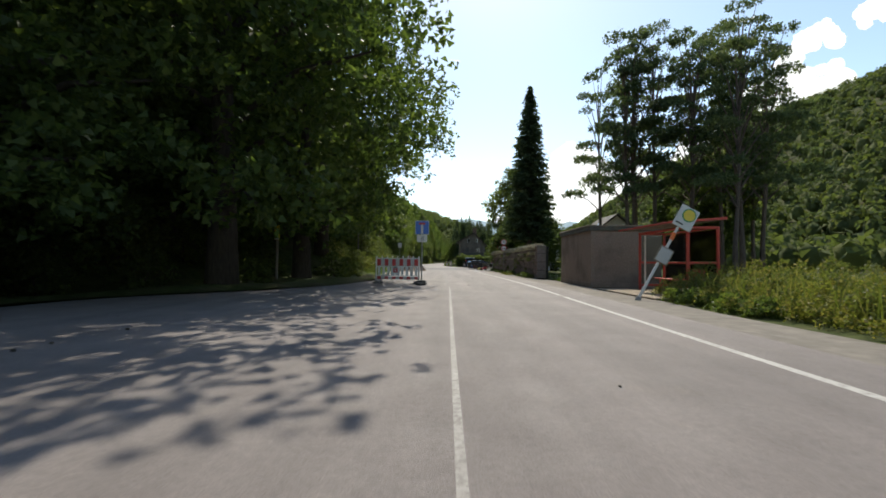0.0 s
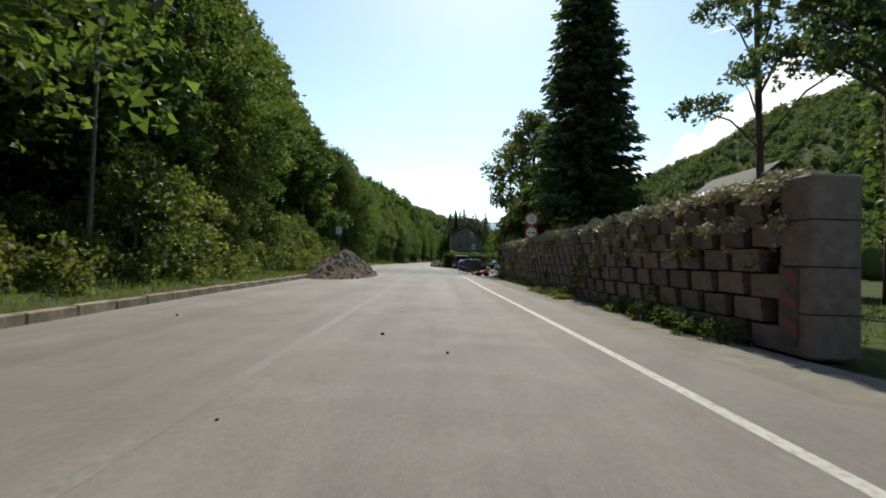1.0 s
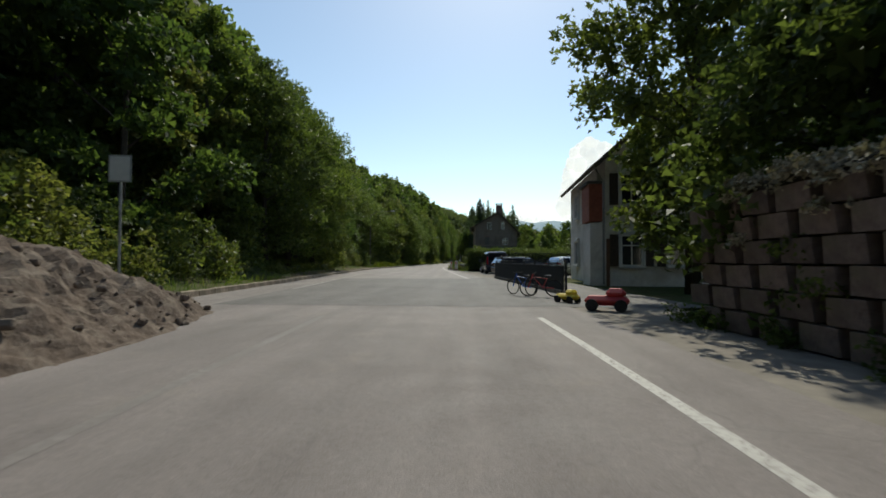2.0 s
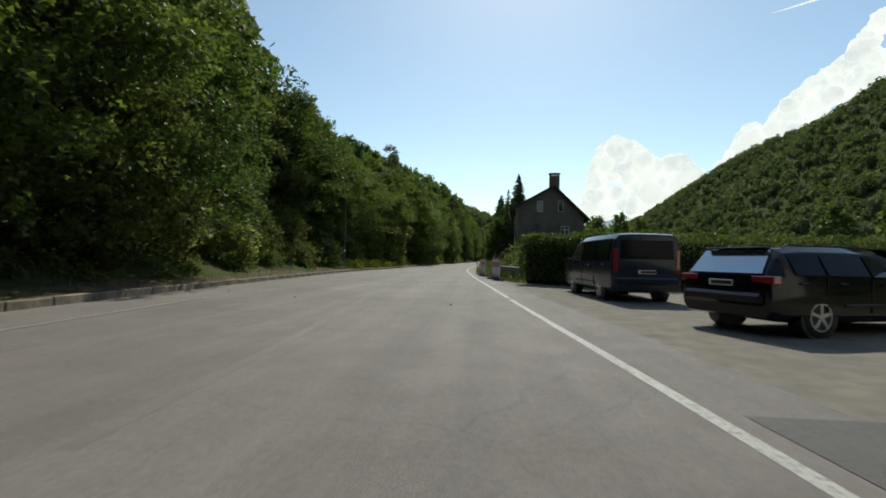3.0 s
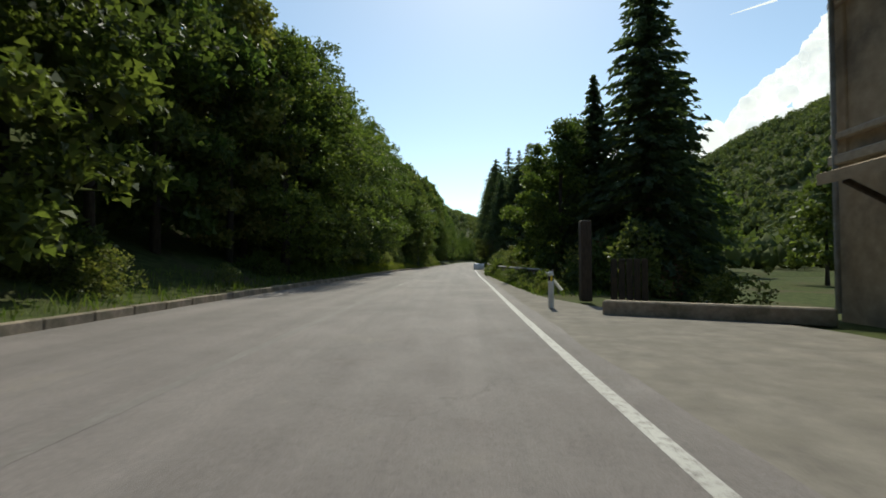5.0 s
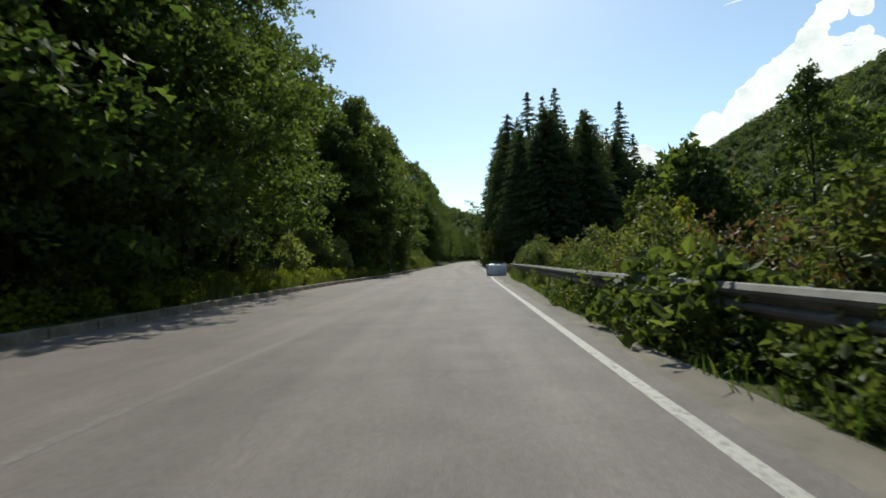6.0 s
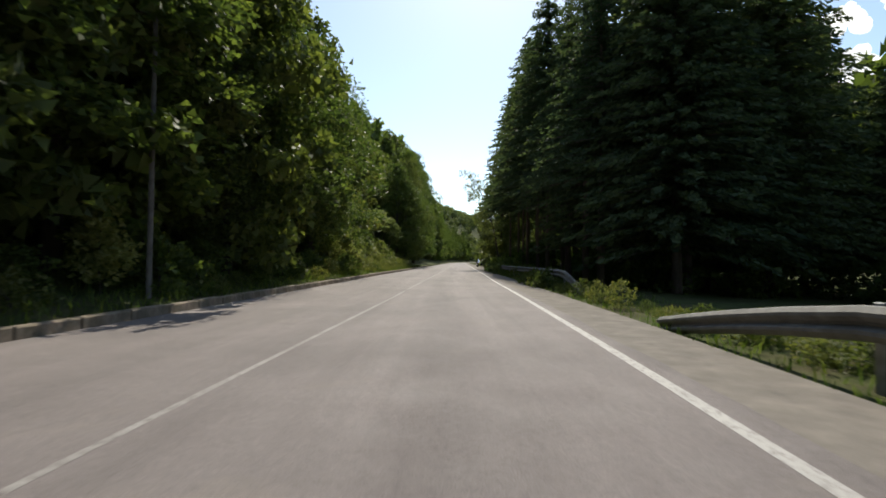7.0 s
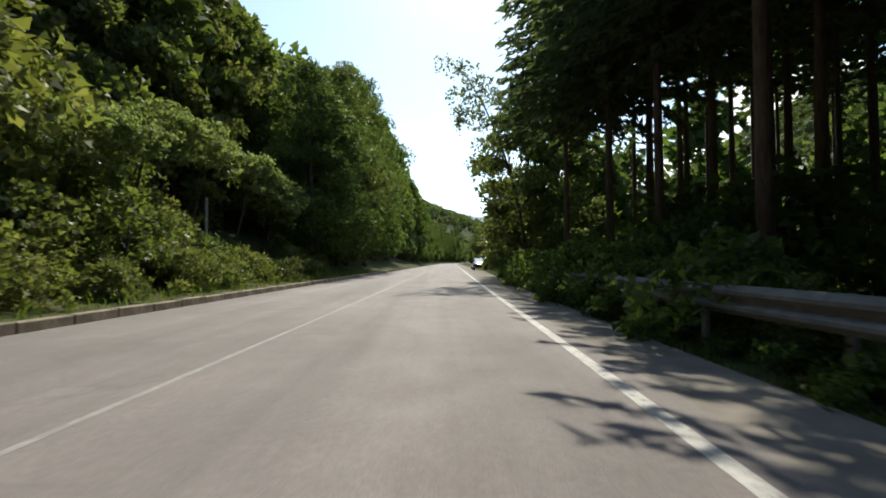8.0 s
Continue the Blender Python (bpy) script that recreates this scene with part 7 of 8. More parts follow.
    for sg in (-1, 1):
        for gy0, gy1 in glass_rows:
            q = at((gy0 + gy1) / 2)
            part("door_handle", Build().box((sg * (q[4] + 0.004), q[0] - 0.15, q[2] - 0.1), (0.03, 0.18, 0.03), 0.008), paint, t)
    return t


ESTATE = [(-0.95, 0.4, 0.72, 0.84, 0.8, 0.74), (-0.93, 0.3, 0.9, 0.96, 0.87, 0.75), (-0.72, 0.25, 0.93, 1.27, 0.9, 0.71), (-0.55, 0.24, 0.94, 1.39, 0.91, 0.69), (-0.2, 0.23, 0.94, 1.43, 0.91, 0.68), (0.8, 0.22, 0.93, 1.44, 0.91, 0.67), (1.6, 0.22, 0.92, 1.41, 0.91, 0.65),
          (2.3, 0.22, 0.91, 1.14, 0.9, 0.66), (2.75, 0.22, 0.89, 0.96, 0.89, 0.72), (3.4, 0.24, 0.78, 0.86, 0.85, 0.66), (3.72, 0.32, 0.62, 0.68, 0.72, 0.55)]
vehicle("car", "black estate car parked on gravel in front of the hedge", ESTATE, [(-0.5, 0.1), (0.16, 1.05), (1.11, 2.0)], (0.0, 2.72), 0.325, M["car_black"], AT(5.4, 83.2, 0) @ RZ(-70) @ Matrix.Scale(0.95, 4), "parked cars",
        ((-0.935, 0.985, 0.7), (-0.665, 1.36, 0.62)), ((2.62, 1.0, 0.66), (1.86, 1.42, 0.56)), [(0.71, -0.865, 0.885, 0.38, 0.16, 0.13)], 0.79, (0, -0.66, 1.395, 1.1, 0.24, 0.035))
vehicle("car", "silver car parked beside the black estate car", ESTATE, [(-0.5, 0.1), (0.16, 1.05), (1.11, 2.0)], (0.0, 2.72), 0.32, M["car_silver"], AT(9.9, 85.2, 0) @ RZ(-66), "parked cars",
        ((-0.935, 0.985, 0.7), (-0.665, 1.36, 0.62)), ((2.62, 1.0, 0.66), (1.86, 1.42, 0.56)), [(0.71, -0.865, 0.885, 0.38, 0.16, 0.13)], 0.79)
for x, y, mt in ((6.1, 274.0, "car_black"), (6.5, 280.5, "car_silver")):
    vehicle("car", "car parked at the roadside under the trees", ESTATE, [(-0.5, 0.1), (0.16, 1.05), (1.11, 2.0)], (0.0, 2.72), 0.32, M[mt], AT(x, y, 0.0) @ RZ(178), "parked cars",
            ((-0.935, 0.985, 0.7), (-0.665, 1.36, 0.62)), ((2.62, 1.0, 0.66), (1.86, 1.42, 0.56)), [(0.71, -0.865, 0.885, 0.38, 0.16, 0.13)], 0.79)
VAN = [(-0.98, 0.4, 1.08, 1.72, 0.9, 0.8), (-0.95, 0.3, 1.1, 1.82, 0.94, 0.82), (-0.8, 0.26, 1.1, 1.86, 0.95, 0.82), (0.8, 0.24, 1.08, 1.88, 0.96, 0.82), (2.0, 0.24, 1.06, 1.87, 0.96, 0.81), (2.5, 0.24, 1.04, 1.8, 0.96, 0.79), (3.0, 0.24, 1.02, 1.5, 0.95, 0.77),
       (3.4, 0.24, 1.0, 1.16, 0.94, 0.78), (3.85, 0.26, 0.88, 0.97, 0.9, 0.7), (4.05, 0.34, 0.66, 0.74, 0.78, 0.6)]
vehicle("van", "dark grey-blue passenger van parked on gravel before the hedge", VAN, [(-0.75, 0.35), (0.42, 1.6), (1.67, 2.75)], (0.0, 2.72), 0.335, M["van_grey"], AT(5.0, 88.75, 0) @ RZ(4.5), "parked cars",
        ((-0.992, 1.16, 0.72), (-0.99, 1.66, 0.68)), ((3.3, 1.12, 0.74), (2.58, 1.76, 0.68)), [(0.82, -0.95, 1.1, 0.12, 0.1, 0.62)], 0.82)


# ---------------------------------------------------------------- yard: fence, hedge, toys
def iron_fence():
    x0, y0, x1, y1 = 5.35, 64.0, 4.25, 78.3
    n = 5
    L = math.hypot(x1 - x0, y1 - y0)
    t = thing("iron_fence", "black iron fence with curled tops and a dark screen behind it", "fence", between(x0, y0, x1, y1))
    part("plinth", Build().box((L / 2, 0, 0.06), (L, 0.24, 0.16), 0.03), M["kerb"], t, "low concrete plinth")
    for i in range(8):
        part("post", Build().box((L * i / 7, 0, 0.55), (0.07, 0.07, 1.1), 0.01), M["iron"], t)
    for z in (0.22, 0.86, 0.94):
        part("rail", Build().box((L / 2, 0, z), (L, 0.03, 0.03), 0.005), M["iron"], t)
    bar = Build()
    bar.tube([(0, 0, 0.15), (0, 0, 0.98), (0.03, 0, 1.03), (0.07, 0, 1.02), (0.09, 0, 1.06), (0.06, 0, 1.1)], 0.009, 5)
    me = bar.mesh("bar", M["iron"])
    k = int(L / 0.13)
    for i in range(1, k):
        o = new("bar", me)
        o.parent = t
        o.matrix_basis = AT(L * i / k, -0.02, 0)
    part("screen", Build().box((L / 2, 0.07, 0.52), (L - 0.05, 0.015, 0.78), 0), M["screen"], t, "dark woven privacy screen")


iron_fence()


def hedge_run(x0, y0, x1, y1, h, w, count, label):
    L = math.hypot(x1 - x0, y1 - y0)
    t = thing("hedge", label, "hedge", between(x0, y0, x1, y1, -0.05))
    b = Build()
    for i in range(int(L / 0.7)):
        b.tube([(0.35 + i * 0.7, 0, 0), (0.35 + i * 0.7, 0.04, h * 0.8)], [0.035, 0.012], 5, False)
    part("stems", b, M["bark"], t)
    n = count
    C = np.stack([rng.random(n) * L, (rng.random(n) - 0.5) * w, 0.25 + rng.random(n) * (h - 0.25)], 1)
    face = rng.random(n)
    C[:, 1] = np.where(face < 0.45, -w / 2 + rng.normal(size=n) * 0.09, np.where(face < 0.55, w / 2 + rng.normal(size=n) * 0.09, C[:, 1]))
    C[:, 2] = np.where(face > 0.72, h + rng.normal(size=n) * 0.11 + 0.08 * np.sin(C[:, 0] * 2.3), C[:, 2])
    D = unit(n) + np.array([0, 0, 0.5])
    V, F = blades(C, D, 0.15, 0.075)
    part("foliage", sheet("foliage", V, F, M["leaf"]), None, t)
    # Near-black block inside the leaves, painting the hedge's inner shade.
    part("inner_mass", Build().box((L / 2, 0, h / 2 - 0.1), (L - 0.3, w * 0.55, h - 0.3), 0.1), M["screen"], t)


hedge_run(2.85, 97.4, 6.6, 94.4, 2.15, 1.3, 9000, "dense clipped green hedge at the parking place")
hedge_run(6.6, 94.6, 30.0, 98.5, 2.2, 1.4, 16000, "dense clipped green hedge at the parking place")


def bicycle(m, paint, label):
    t = thing("bicycle", label, "bicycle", m, "toys on the gravel")
    for y in (0.0, 0.75):
        n = 18
        ring = [(0, y + math.cos(2 * math.pi * k / n) * 0.24, 0.25 + math.sin(2 * math.pi * k / n) * 0.24) for k in range(n + 1)]
        part("wheel", Build().tube(ring, 0.02, 6, False), M["tyre"], t)
    part("frame", Build().tube([(0, 0, 0.25), (0, 0.32, 0.26), (0, 0.6, 0.58), (0, 0.2, 0.52), (0, 0.32, 0.26)], 0.018, 6).tube([(0, 0.75, 0.25), (0, 0.6, 0.66)], 0.018, 6), paint, t)
    part("handlebar", Build().tube([(-0.22, 0.55, 0.7), (0, 0.6, 0.68), (0.22, 0.55, 0.7)], 0.014, 6), M["black"], t)
    part("saddle", Build().box((0, 0.18, 0.6), (0.12, 0.2, 0.05), 0.02), M["black"], t)


bicycle(AT(4.15, 63.3, 0.02) @ RZ(40), M["blue"], "small blue child's bicycle standing on the gravel")
bicycle(AT(4.75, 62.9, 0.02) @ RZ(75), M["red"], "small red child's bicycle standing on the gravel")


def toy(m, mat, label):
    t = thing("toy_car", label, "toy car", m, "toys on the gravel")
    part("body", Build().box((0, 0, 0.22), (0.42, 0.9, 0.2), 0.08).box((0, -0.18, 0.38), (0.34, 0.4, 0.2), 0.08), mat, t)
    for x in (-0.2, 0.2):
        for y in (-0.28, 0.3):
            part("wheel", Build().tube([(x - 0.05, y, 0.13), (x + 0.05, y, 0.13)], 0.13, 14), M["tyre"], t)


toy(AT(5.15, 59.3, 0) @ RZ(70), M["red"], "red plastic toy car standing on the gravel")
toy(AT(4.75, 61.2, 0) @ RZ(35) @ Matrix.Scale(0.7, 4), M["yellow"], "yellow plastic toy car standing on the gravel")


# ---------------------------------------------------------------- guard rails
W_PROFILE = [(0.0, 0.75), (-0.035, 0.74), (-0.08, 0.69), (-0.08, 0.655), (-0.02, 0.61), (-0.02, 0.58), (-0.08, 0.535), (-0.08, 0.5), (-0.035, 0.45), (0.0, 0.44)]


def guard_rail(rows, label, drop_end=None):
    t = thing("guard_rail", label, "guard rail", group="guard rails")
    pts = []
    ys = [r[0] for r in rows]
    n = int((ys[-1] - ys[0]) / 1.0)
    for i in range(n + 1):
        y = ys[0] + (ys[-1] - ys[0]) * i / n
        pts.append((smooth_at([(a, b) for a, b in rows], y, 1.5), y))
    span = 4
    for s in range(0, n, span):
        sub = pts[s:s + span + 1]
        if len(sub) < 2:
            continue
        vs, fs = [], []
        for x, y in sub:
            dz = 0.0
            if drop_end:
                for e, k in drop_end:
                    d = abs(y - e)
                    if d < k:
                        dz = -0.62 * (1 - d / k) ** 1.3
            vs += [(x + px, y, pz + dz) for px, pz in W_PROFILE] + [(x + px + 0.006, y, pz + dz) for px, pz in W_PROFILE]
        m = len(W_PROFILE)
        for i in range(len(sub) - 1):
            a, b = i * 2 * m, (i + 1) * 2 * m
            fs += [(a + k, a + k + 1, b + k + 1, b + k) for k in range(m - 1)]
            fs += [(a + m + k, b + m + k, b + m + k + 1, a + m + k + 1) for k in range(m - 1)]
            fs += [(a, b, b + m, a + m), (a + m - 1, a + 2 * m - 1, b + 2 * m - 1, b + m - 1)]
        part("beam", Build().put(vs, fs), M["rail"], t)
    for i in range(0, len(pts), 2):
        x, y = pts[i]
        if drop_end and any(abs(y - e) < k * 0.6 for e, k in drop_end):
            continue
        z0 = height(x + 0.15, y)
        part("post", Build().box((x + 0.14, y, (0.74 + z0) / 2 - 0.1), (0.06, 0.1, 0.74 - z0 + 0.2), 0.01).box((x + 0.05, y, 0.6), (0.12, 0.09, 0.14), 0.01), M["zinc_dull"], t)


guard_rail([(98.5, 2.75), (102, 2.15), (106, 1.85), (111, 1.7), (117, 1.68), (121.5, 1.6)], "weathered steel guard rail half hidden by weeds", [(121.5, 3.0)])
guard_rail([(140, 1.4), (150, 1.12), (156, 1.0), (161, 0.95), (165, 1.12), (170, 1.5), (176, 1.75), (181, 2.0), (186.6, 2.5), (190.5, 2.65)], "weathered steel guard rail half hidden by weeds", [(190.5, 4.5), (140, 3.0)])
guard_rail([(197, 3.3), (204, 3.75), (208, 3.85), (212, 3.7), (218, 3.55), (226, 3.8), (240, 4.6)], "weathered steel guard rail in the shade of spruces", [(197, 3.5)])


def big_bag():
    t = thing("big_bag", "white woven bulk bag with a blue liner at the roadside", "bulk bag", AT(0.98, 182.25, 0.0) @ RZ(-4))
    n, m = 28, 9
    vs, fs = [], []
    for j in range(m + 1):
        s = j / m
        for i in range(n):
            a = 2 * math.pi * i / n
            c, d = math.cos(a), math.sin(a)
            k = 1 / max(abs(c), abs(d)) ** 0.82
            bul = 1 + 0.07 * math.sin(math.pi * min(1, s * 1.05)) - (0.06 if j == 0 else 0) - 0.05 * (s > 0.9)
            wr = 0.025 * noise.noise((c * 3, d * 3, s * 5))
            vs.append((c * k * 0.62 * bul + wr, d * k * 0.5 * bul + wr, 0.66 * s + 0.05 * noise.noise((c * 2, d * 2, 3)) * s))
    for j in range(m):
        fs += [(j * n + i, j * n + (i + 1) % n, (j + 1) * n + (i + 1) % n, (j + 1) * n + i) for i in range(n)]
    fs.append(tuple(range(n))[::-1])
    part("sack", Build().put(vs, fs), M["bag"], t, smooth=True)
    vs, fs = [], []
    for j in range(6):
        q = 1.0 - j / 6.0
        for i in range(n):
            a = 2 * math.pi * i / n
            c, d = math.cos(a), math.sin(a)
            k = 1 / max(abs(c), abs(d)) ** 0.82
            vs.append((c * k * 0.6 * q, d * k * 0.48 * q, 0.62 + 0.16 * noise.noise((c * 2.2 * q + 4, d * 2.2 * q, q * 2)) + 0.06 * (j in (1, 2))))
    for j in range(5):
        fs += [(j * n + i, j * n + (i + 1) % n, (j + 1) * n + (i + 1) % n, (j + 1) * n + i) for i in range(n)]
    fs.append(tuple(5 * n + i for i in range(n)))
    part("liner", Build().put(vs, fs), M["bag_blue"], t, "crumpled blue liner", True)
    rim = Build()
    for i in range(22):
        a = 2 * math.pi * i / 22
        k = 1 / max(abs(math.cos(a)), abs(math.sin(a))) ** 0.82
        rim.box((math.cos(a) * k * 0.58, math.sin(a) * k * 0.47, 0.68 + 0.04 * math.sin(i * 2.1)), (0.2, 0.1, 0.05), 0.02, None)
    part("rolled_rim", rim, M["bag"], t)
    for x, y in ((-0.56, -0.45), (0.56, -0.45), (0.56, 0.45), (-0.56, 0.45)):
        part("loop", Build().tube([(x * 1.05, y * 1.05, 0.62), (x * 1.12, y * 1.1, 0.3), (x * 1.1, y * 1.12, 0.1)], 0.02, 5), M["bag"], t)


big_bag()


def reflector_post(x, y):
    t = thing("reflector_post", "white plastic reflector post at the road edge", "reflector post", AT(x, y, 0.0), "reflector posts")
    part("post", Build().box((0, 0, 0.38), (0.12, 0.09, 0.86), 0.03), M["white"], t)
    part("band", Build().box((0, 0, 0.66), (0.124, 0.094, 0.16), 0.03), M["black"], t)
    part("reflector", Build().box((0, -0.05, 0.66), (0.05, 0.01, 0.12), 0.004), M["sign_yellow"], t)


reflector_post(0.1, 135.7)


def yard():
    """Low wall, gate posts and meter box by the old house."""
    w = thing("low_wall", "low concrete wall at the yard of the old house", "wall")
    part("wall", Build().box((0, 0, 0.12), (3.6, 0.25, 0.3), 0.03, between(0.9, 134.6, 4.2, 132.9) @ AT(1.8, 0, 0)), M["kerb"], w)
    g = thing("gate_post", "dark wooden gate post with boards in the yard", "gate post", AT(1.35, 137.4, 0))
    part("post", Build().box((0, 0, 1.05), (0.28, 0.28, 2.1), 0.03), M["dark_wood"], g)
    for i in range(5):
        part("board", Build().box((0.75 + 0.2 * i, 0.05, 0.55), (0.16, 0.04, 1.1), 0.01), M["dark_wood"], g)
    b = thing("meter_box", "small grey box on a thin post among the weeds", "meter box", AT(2.0, 121.2, -0.1))
    part("post", Build().tube([(0, 0, 0), (0, 0, 2.2)], 0.03, 8), M["zinc_dull"], b)
    part("box", Build().box((-0.1, -0.05, 1.3), (0.18, 0.14, 0.28), 0.02), M["grey_board"], b)


yard()

# ---------------------------------------------------------------- meadow, weeds and grass


def grass_patch(name, spots, hmin, hmax, label, mat="grass", wide=0.016):
    """Upright blades of grass at (x, y) spots."""
    P = np.array([(x, y, height(x, y) - 0.03) for x, y in spots])
    n = len(P)
    h = hmin + (hmax - hmin) * rng.random(n) ** 1.5
    lean = rng.normal(size=(n, 2)) * 0.32
    tip = P + np.stack([lean[:, 0] * h, lean[:, 1] * h, h], 1)
    mid = (P + tip) / 2 + np.stack([-lean[:, 0] * h * 0.15, -lean[:, 1] * h * 0.15, h * 0.08], 1)
    a = rng.random(n) * 6.28
    s = np.stack([np.cos(a), np.sin(a), np.zeros(n)], 1) * (wide * (0.6 + 0.8 * rng.random(n)))[:, None]
    V = np.stack([P - s * 0.5, P + s * 0.5, mid + s * 0.6, tip, mid - s * 0.6], 1).reshape(-1, 3)
    k = np.arange(n)[:, None] * 5
    F = np.concatenate([k + np.array([[0, 1, 2, 4]]), k + np.array([[4, 2, 3, 3]])], 0)
    F4, F3 = k + np.array([[0, 1, 2, 4]]), k + np.array([[4, 2, 3]])
    T = np.concatenate([F4[:, [0, 1, 2]], F4[:, [0, 2, 3]], F3], 0)
    tagged(new(name, sheet(name, V, T, M[mat])), label, "grass", kind="stuff")


random.seed(21)
sp = []
for i in range(26000):
    y = 29.5 + 225 * random.random()
    if 73 < y < 107 and random.random() < 0.75:
        continue
    sp.append((kerb(y) - 0.3 - 2.6 * random.random() ** 1.3, y))
grass_patch("verge_grass", sp, 0.08, 0.4, "long green and yellow grass along the kerb")
sp = []
for i in range(15000):
    y = -6 + 20 * random.random()
    sp.append((6.9 + 16 * random.random() ** 1.4, y))
grass_patch("meadow_grass", sp, 0.35, 1.25, "tall unmown meadow with weeds beside the bus stop", "meadow", 0.013)
sp = [(kerb(y) - 0.3 - 1.5 * random.random(), y) for y in (164 + 18 * random.random() for i in range(4200))]
grass_patch("tall_verge_grass", sp, 0.25, 0.75, "tall yellow-green grass on the verge by the kerb", "meadow", 0.015)
sp = [(6.95 + 5 * random.random(), 26.6 + 3.4 * random.random()) for i in range(2500)] + [(8 + 12 * random.random(), 31 + 14 * random.random()) for i in range(5000)]
grass_patch("garden_grass", sp, 0.06, 0.25, "short garden grass behind the planted wall")
sp = []
for i in range(17000):
    y = 98 + 94 * random.random()
    if 122 < y < 139 or y > 185:
        continue
    sp.append((right_side(y) - 0.06 + 3.2 * random.random() ** 1.4, y))
grass_patch("rail_grass", sp, 0.05, 0.3, "rank grass and weeds round the guard rail")
sp = [(right_side(y) - 0.05 + 2.6 * random.random() ** 1.3, y) for y in (184 + 66 * random.random() for i in range(7000))]
grass_patch("wood_grass", sp, 0.06, 0.25, "thin grass at the edge of the spruce wood")

V, F = [], []
for i in range(88):
    y = 72 + 0.42 * i
    for k in range(5):
        d = 0.17 + 1.75 * k / 4
        V.append((kerb(y) - d, y, 0.1 + 0.1 * min(d, 1.6) + 0.035 + 0.05 * noise.noise((y * 1.9, d * 2.2, 4.0)) - (0.06 if i in (0, 87) else 0)))
F = [(i * 5 + k, i * 5 + k + 1, (i + 1) * 5 + k + 1, (i + 1) * 5 + k) for i in range(87) for k in range(4)]
tagged(new("verge_soil", sheet("verge_soil", V, F, M["bare_soil"], True)), "strip of bare brown earth and rubble behind the kerb", "soil", kind="structure")
WEEDS = [broadleaf(1.5, 0.75, 0.05, 300, 0.1, M["leaf_light"], 0.02, 0.0, 12, 0.3, 1.0, 0.42), broadleaf(1.15, 0.8, 0.05, 300, 0.1, M["leaf"], 0.02, 0.0, 12, 0.4, 0.8, 0.45),
         broadleaf(2.1, 0.7, 0.1, 250, 0.125, M["leaf_light"], 0.025, 0.0, 14, 0.2, 1.1, 0.4), broadleaf(0.8, 0.75, 0.02, 260, 0.105, M["leaf_light"], 0.02, 0.0, 10, 0.4, 0.7, 0.5)]
random.seed(33)


def weed(x, y, s, k, label="leafy weeds growing at the roadside"):
    put_tree(WEEDS[k], label, stand(x, y, random.random() * 6.28, s, -0.06), "weed", "roadside weeds")


def weed_mass(name, spots, label, mat, leaf=0.13):
    """Weeds that grow into one another, as one object: stalks hidden under clumps of leaves."""
    cl = []
    for x, y, h in spots:
        z = height(x, y)
        for i in range(4):
            f = (i + 0.6) / 4
            cl.append((x + random.gauss(0, 0.16), y + random.gauss(0, 0.16), z + h * f, (0.36 - 0.2 * f) * (0.6 + 0.4 * h), 1.0))
    V, F = clump_leaves(cl, int(64 * len(spots) * min(3.0, 0.13 / leaf)), leaf, 0.2)
    tagged(new(name, sheet(name, V, F, M[mat])), label, "weeds", kind="stuff")


for i in range(52):
    y = 103 + 19.5 * (i + random.random()) / 40
    weed(right_side(y) + 0.62 + 0.9 * random.random() ** 2, y, 0.42 + 0.3 * random.random() + (0.12 if y > 110 else 0.0), random.choice((0, 1, 3, 3)))
for i in range(84):
    y = 140 + 51 * (i + random.random()) / 70
    weed(right_side(y) + 0.45 + 0.5 * random.random(), y, (0.42 if y < 162 else 0.28) + 0.3 * random.random(), random.choice((1, 3, 3, 0)))
BROAD = [broadleaf(0.85, 0.62, 0.03, 170, 0.16, M["leaf"], 0.02, 0.0, 10, 0.3, 0.8, 0.42), broadleaf(0.6, 0.66, 0.02, 150, 0.19, M["leaf_light"], 0.02, 0.0, 9, 0.4, 0.6, 0.45)]
for i in range(54):
    y = 141 + 25 * (i + random.random()) / 54
    f = random.random()
    put_tree(BROAD[0 if f < 0.65 else 1], "broad-leaved weeds spilling over the road shoulder", stand(right_side(y) + 0.25 + 0.75 * f, y, random.random() * 6.28, 0.36 + 0.42 * f + 0.25 * random.random(), -0.05), "weed", "roadside weeds")
for i in range(40):
    y = 139 + 47 * (i + random.random()) / 40
    weed(right_side(y) + 1.8 + 2.0 * random.random(), y, 0.85 + 0.5 * random.random(), random.choice((0, 1, 2, 2)))
for i in range(7):
    y = 201.6 + 0.55 * i
    put_tree(BROAD[i % 2], "broad-leaved weeds in front of the guard rail", stand(right_side(y) + 0.15 + 0.35 * (i % 3) / 2, y, i * 1.7, 0.75 + 0.1 * (i % 3), -0.05), "weed", "roadside weeds")
for y in (157.4, 158.3, 159.3):
    put_tree(BROAD[0], "broad-leaved weeds growing over the guard rail", stand(right_side(y) + 0.7, y, y, 1.15 + 0.1 * (y % 2), -0.05), "weed", "roadside weeds")
for i in range(50):
    y = -4 + 17 * (i + random.random()) / 50
    weed(7.5 + 9 * random.random() ** 1.3, y, 0.42 + 0.22 * random.random(), random.choice((0, 2, 0, 1)), "tall weeds in the meadow by the bus stop")
for i in range(9):
    put_tree(DARK_BUSH, "low dark clipped shrub beside the bus stop", stand(6.55 + 0.5 * random.random(), 9.6 + 3.6 * i / 8, i, 0.28 + 0.1 * random.random()), "shrub", "shrubs at the bus stop")
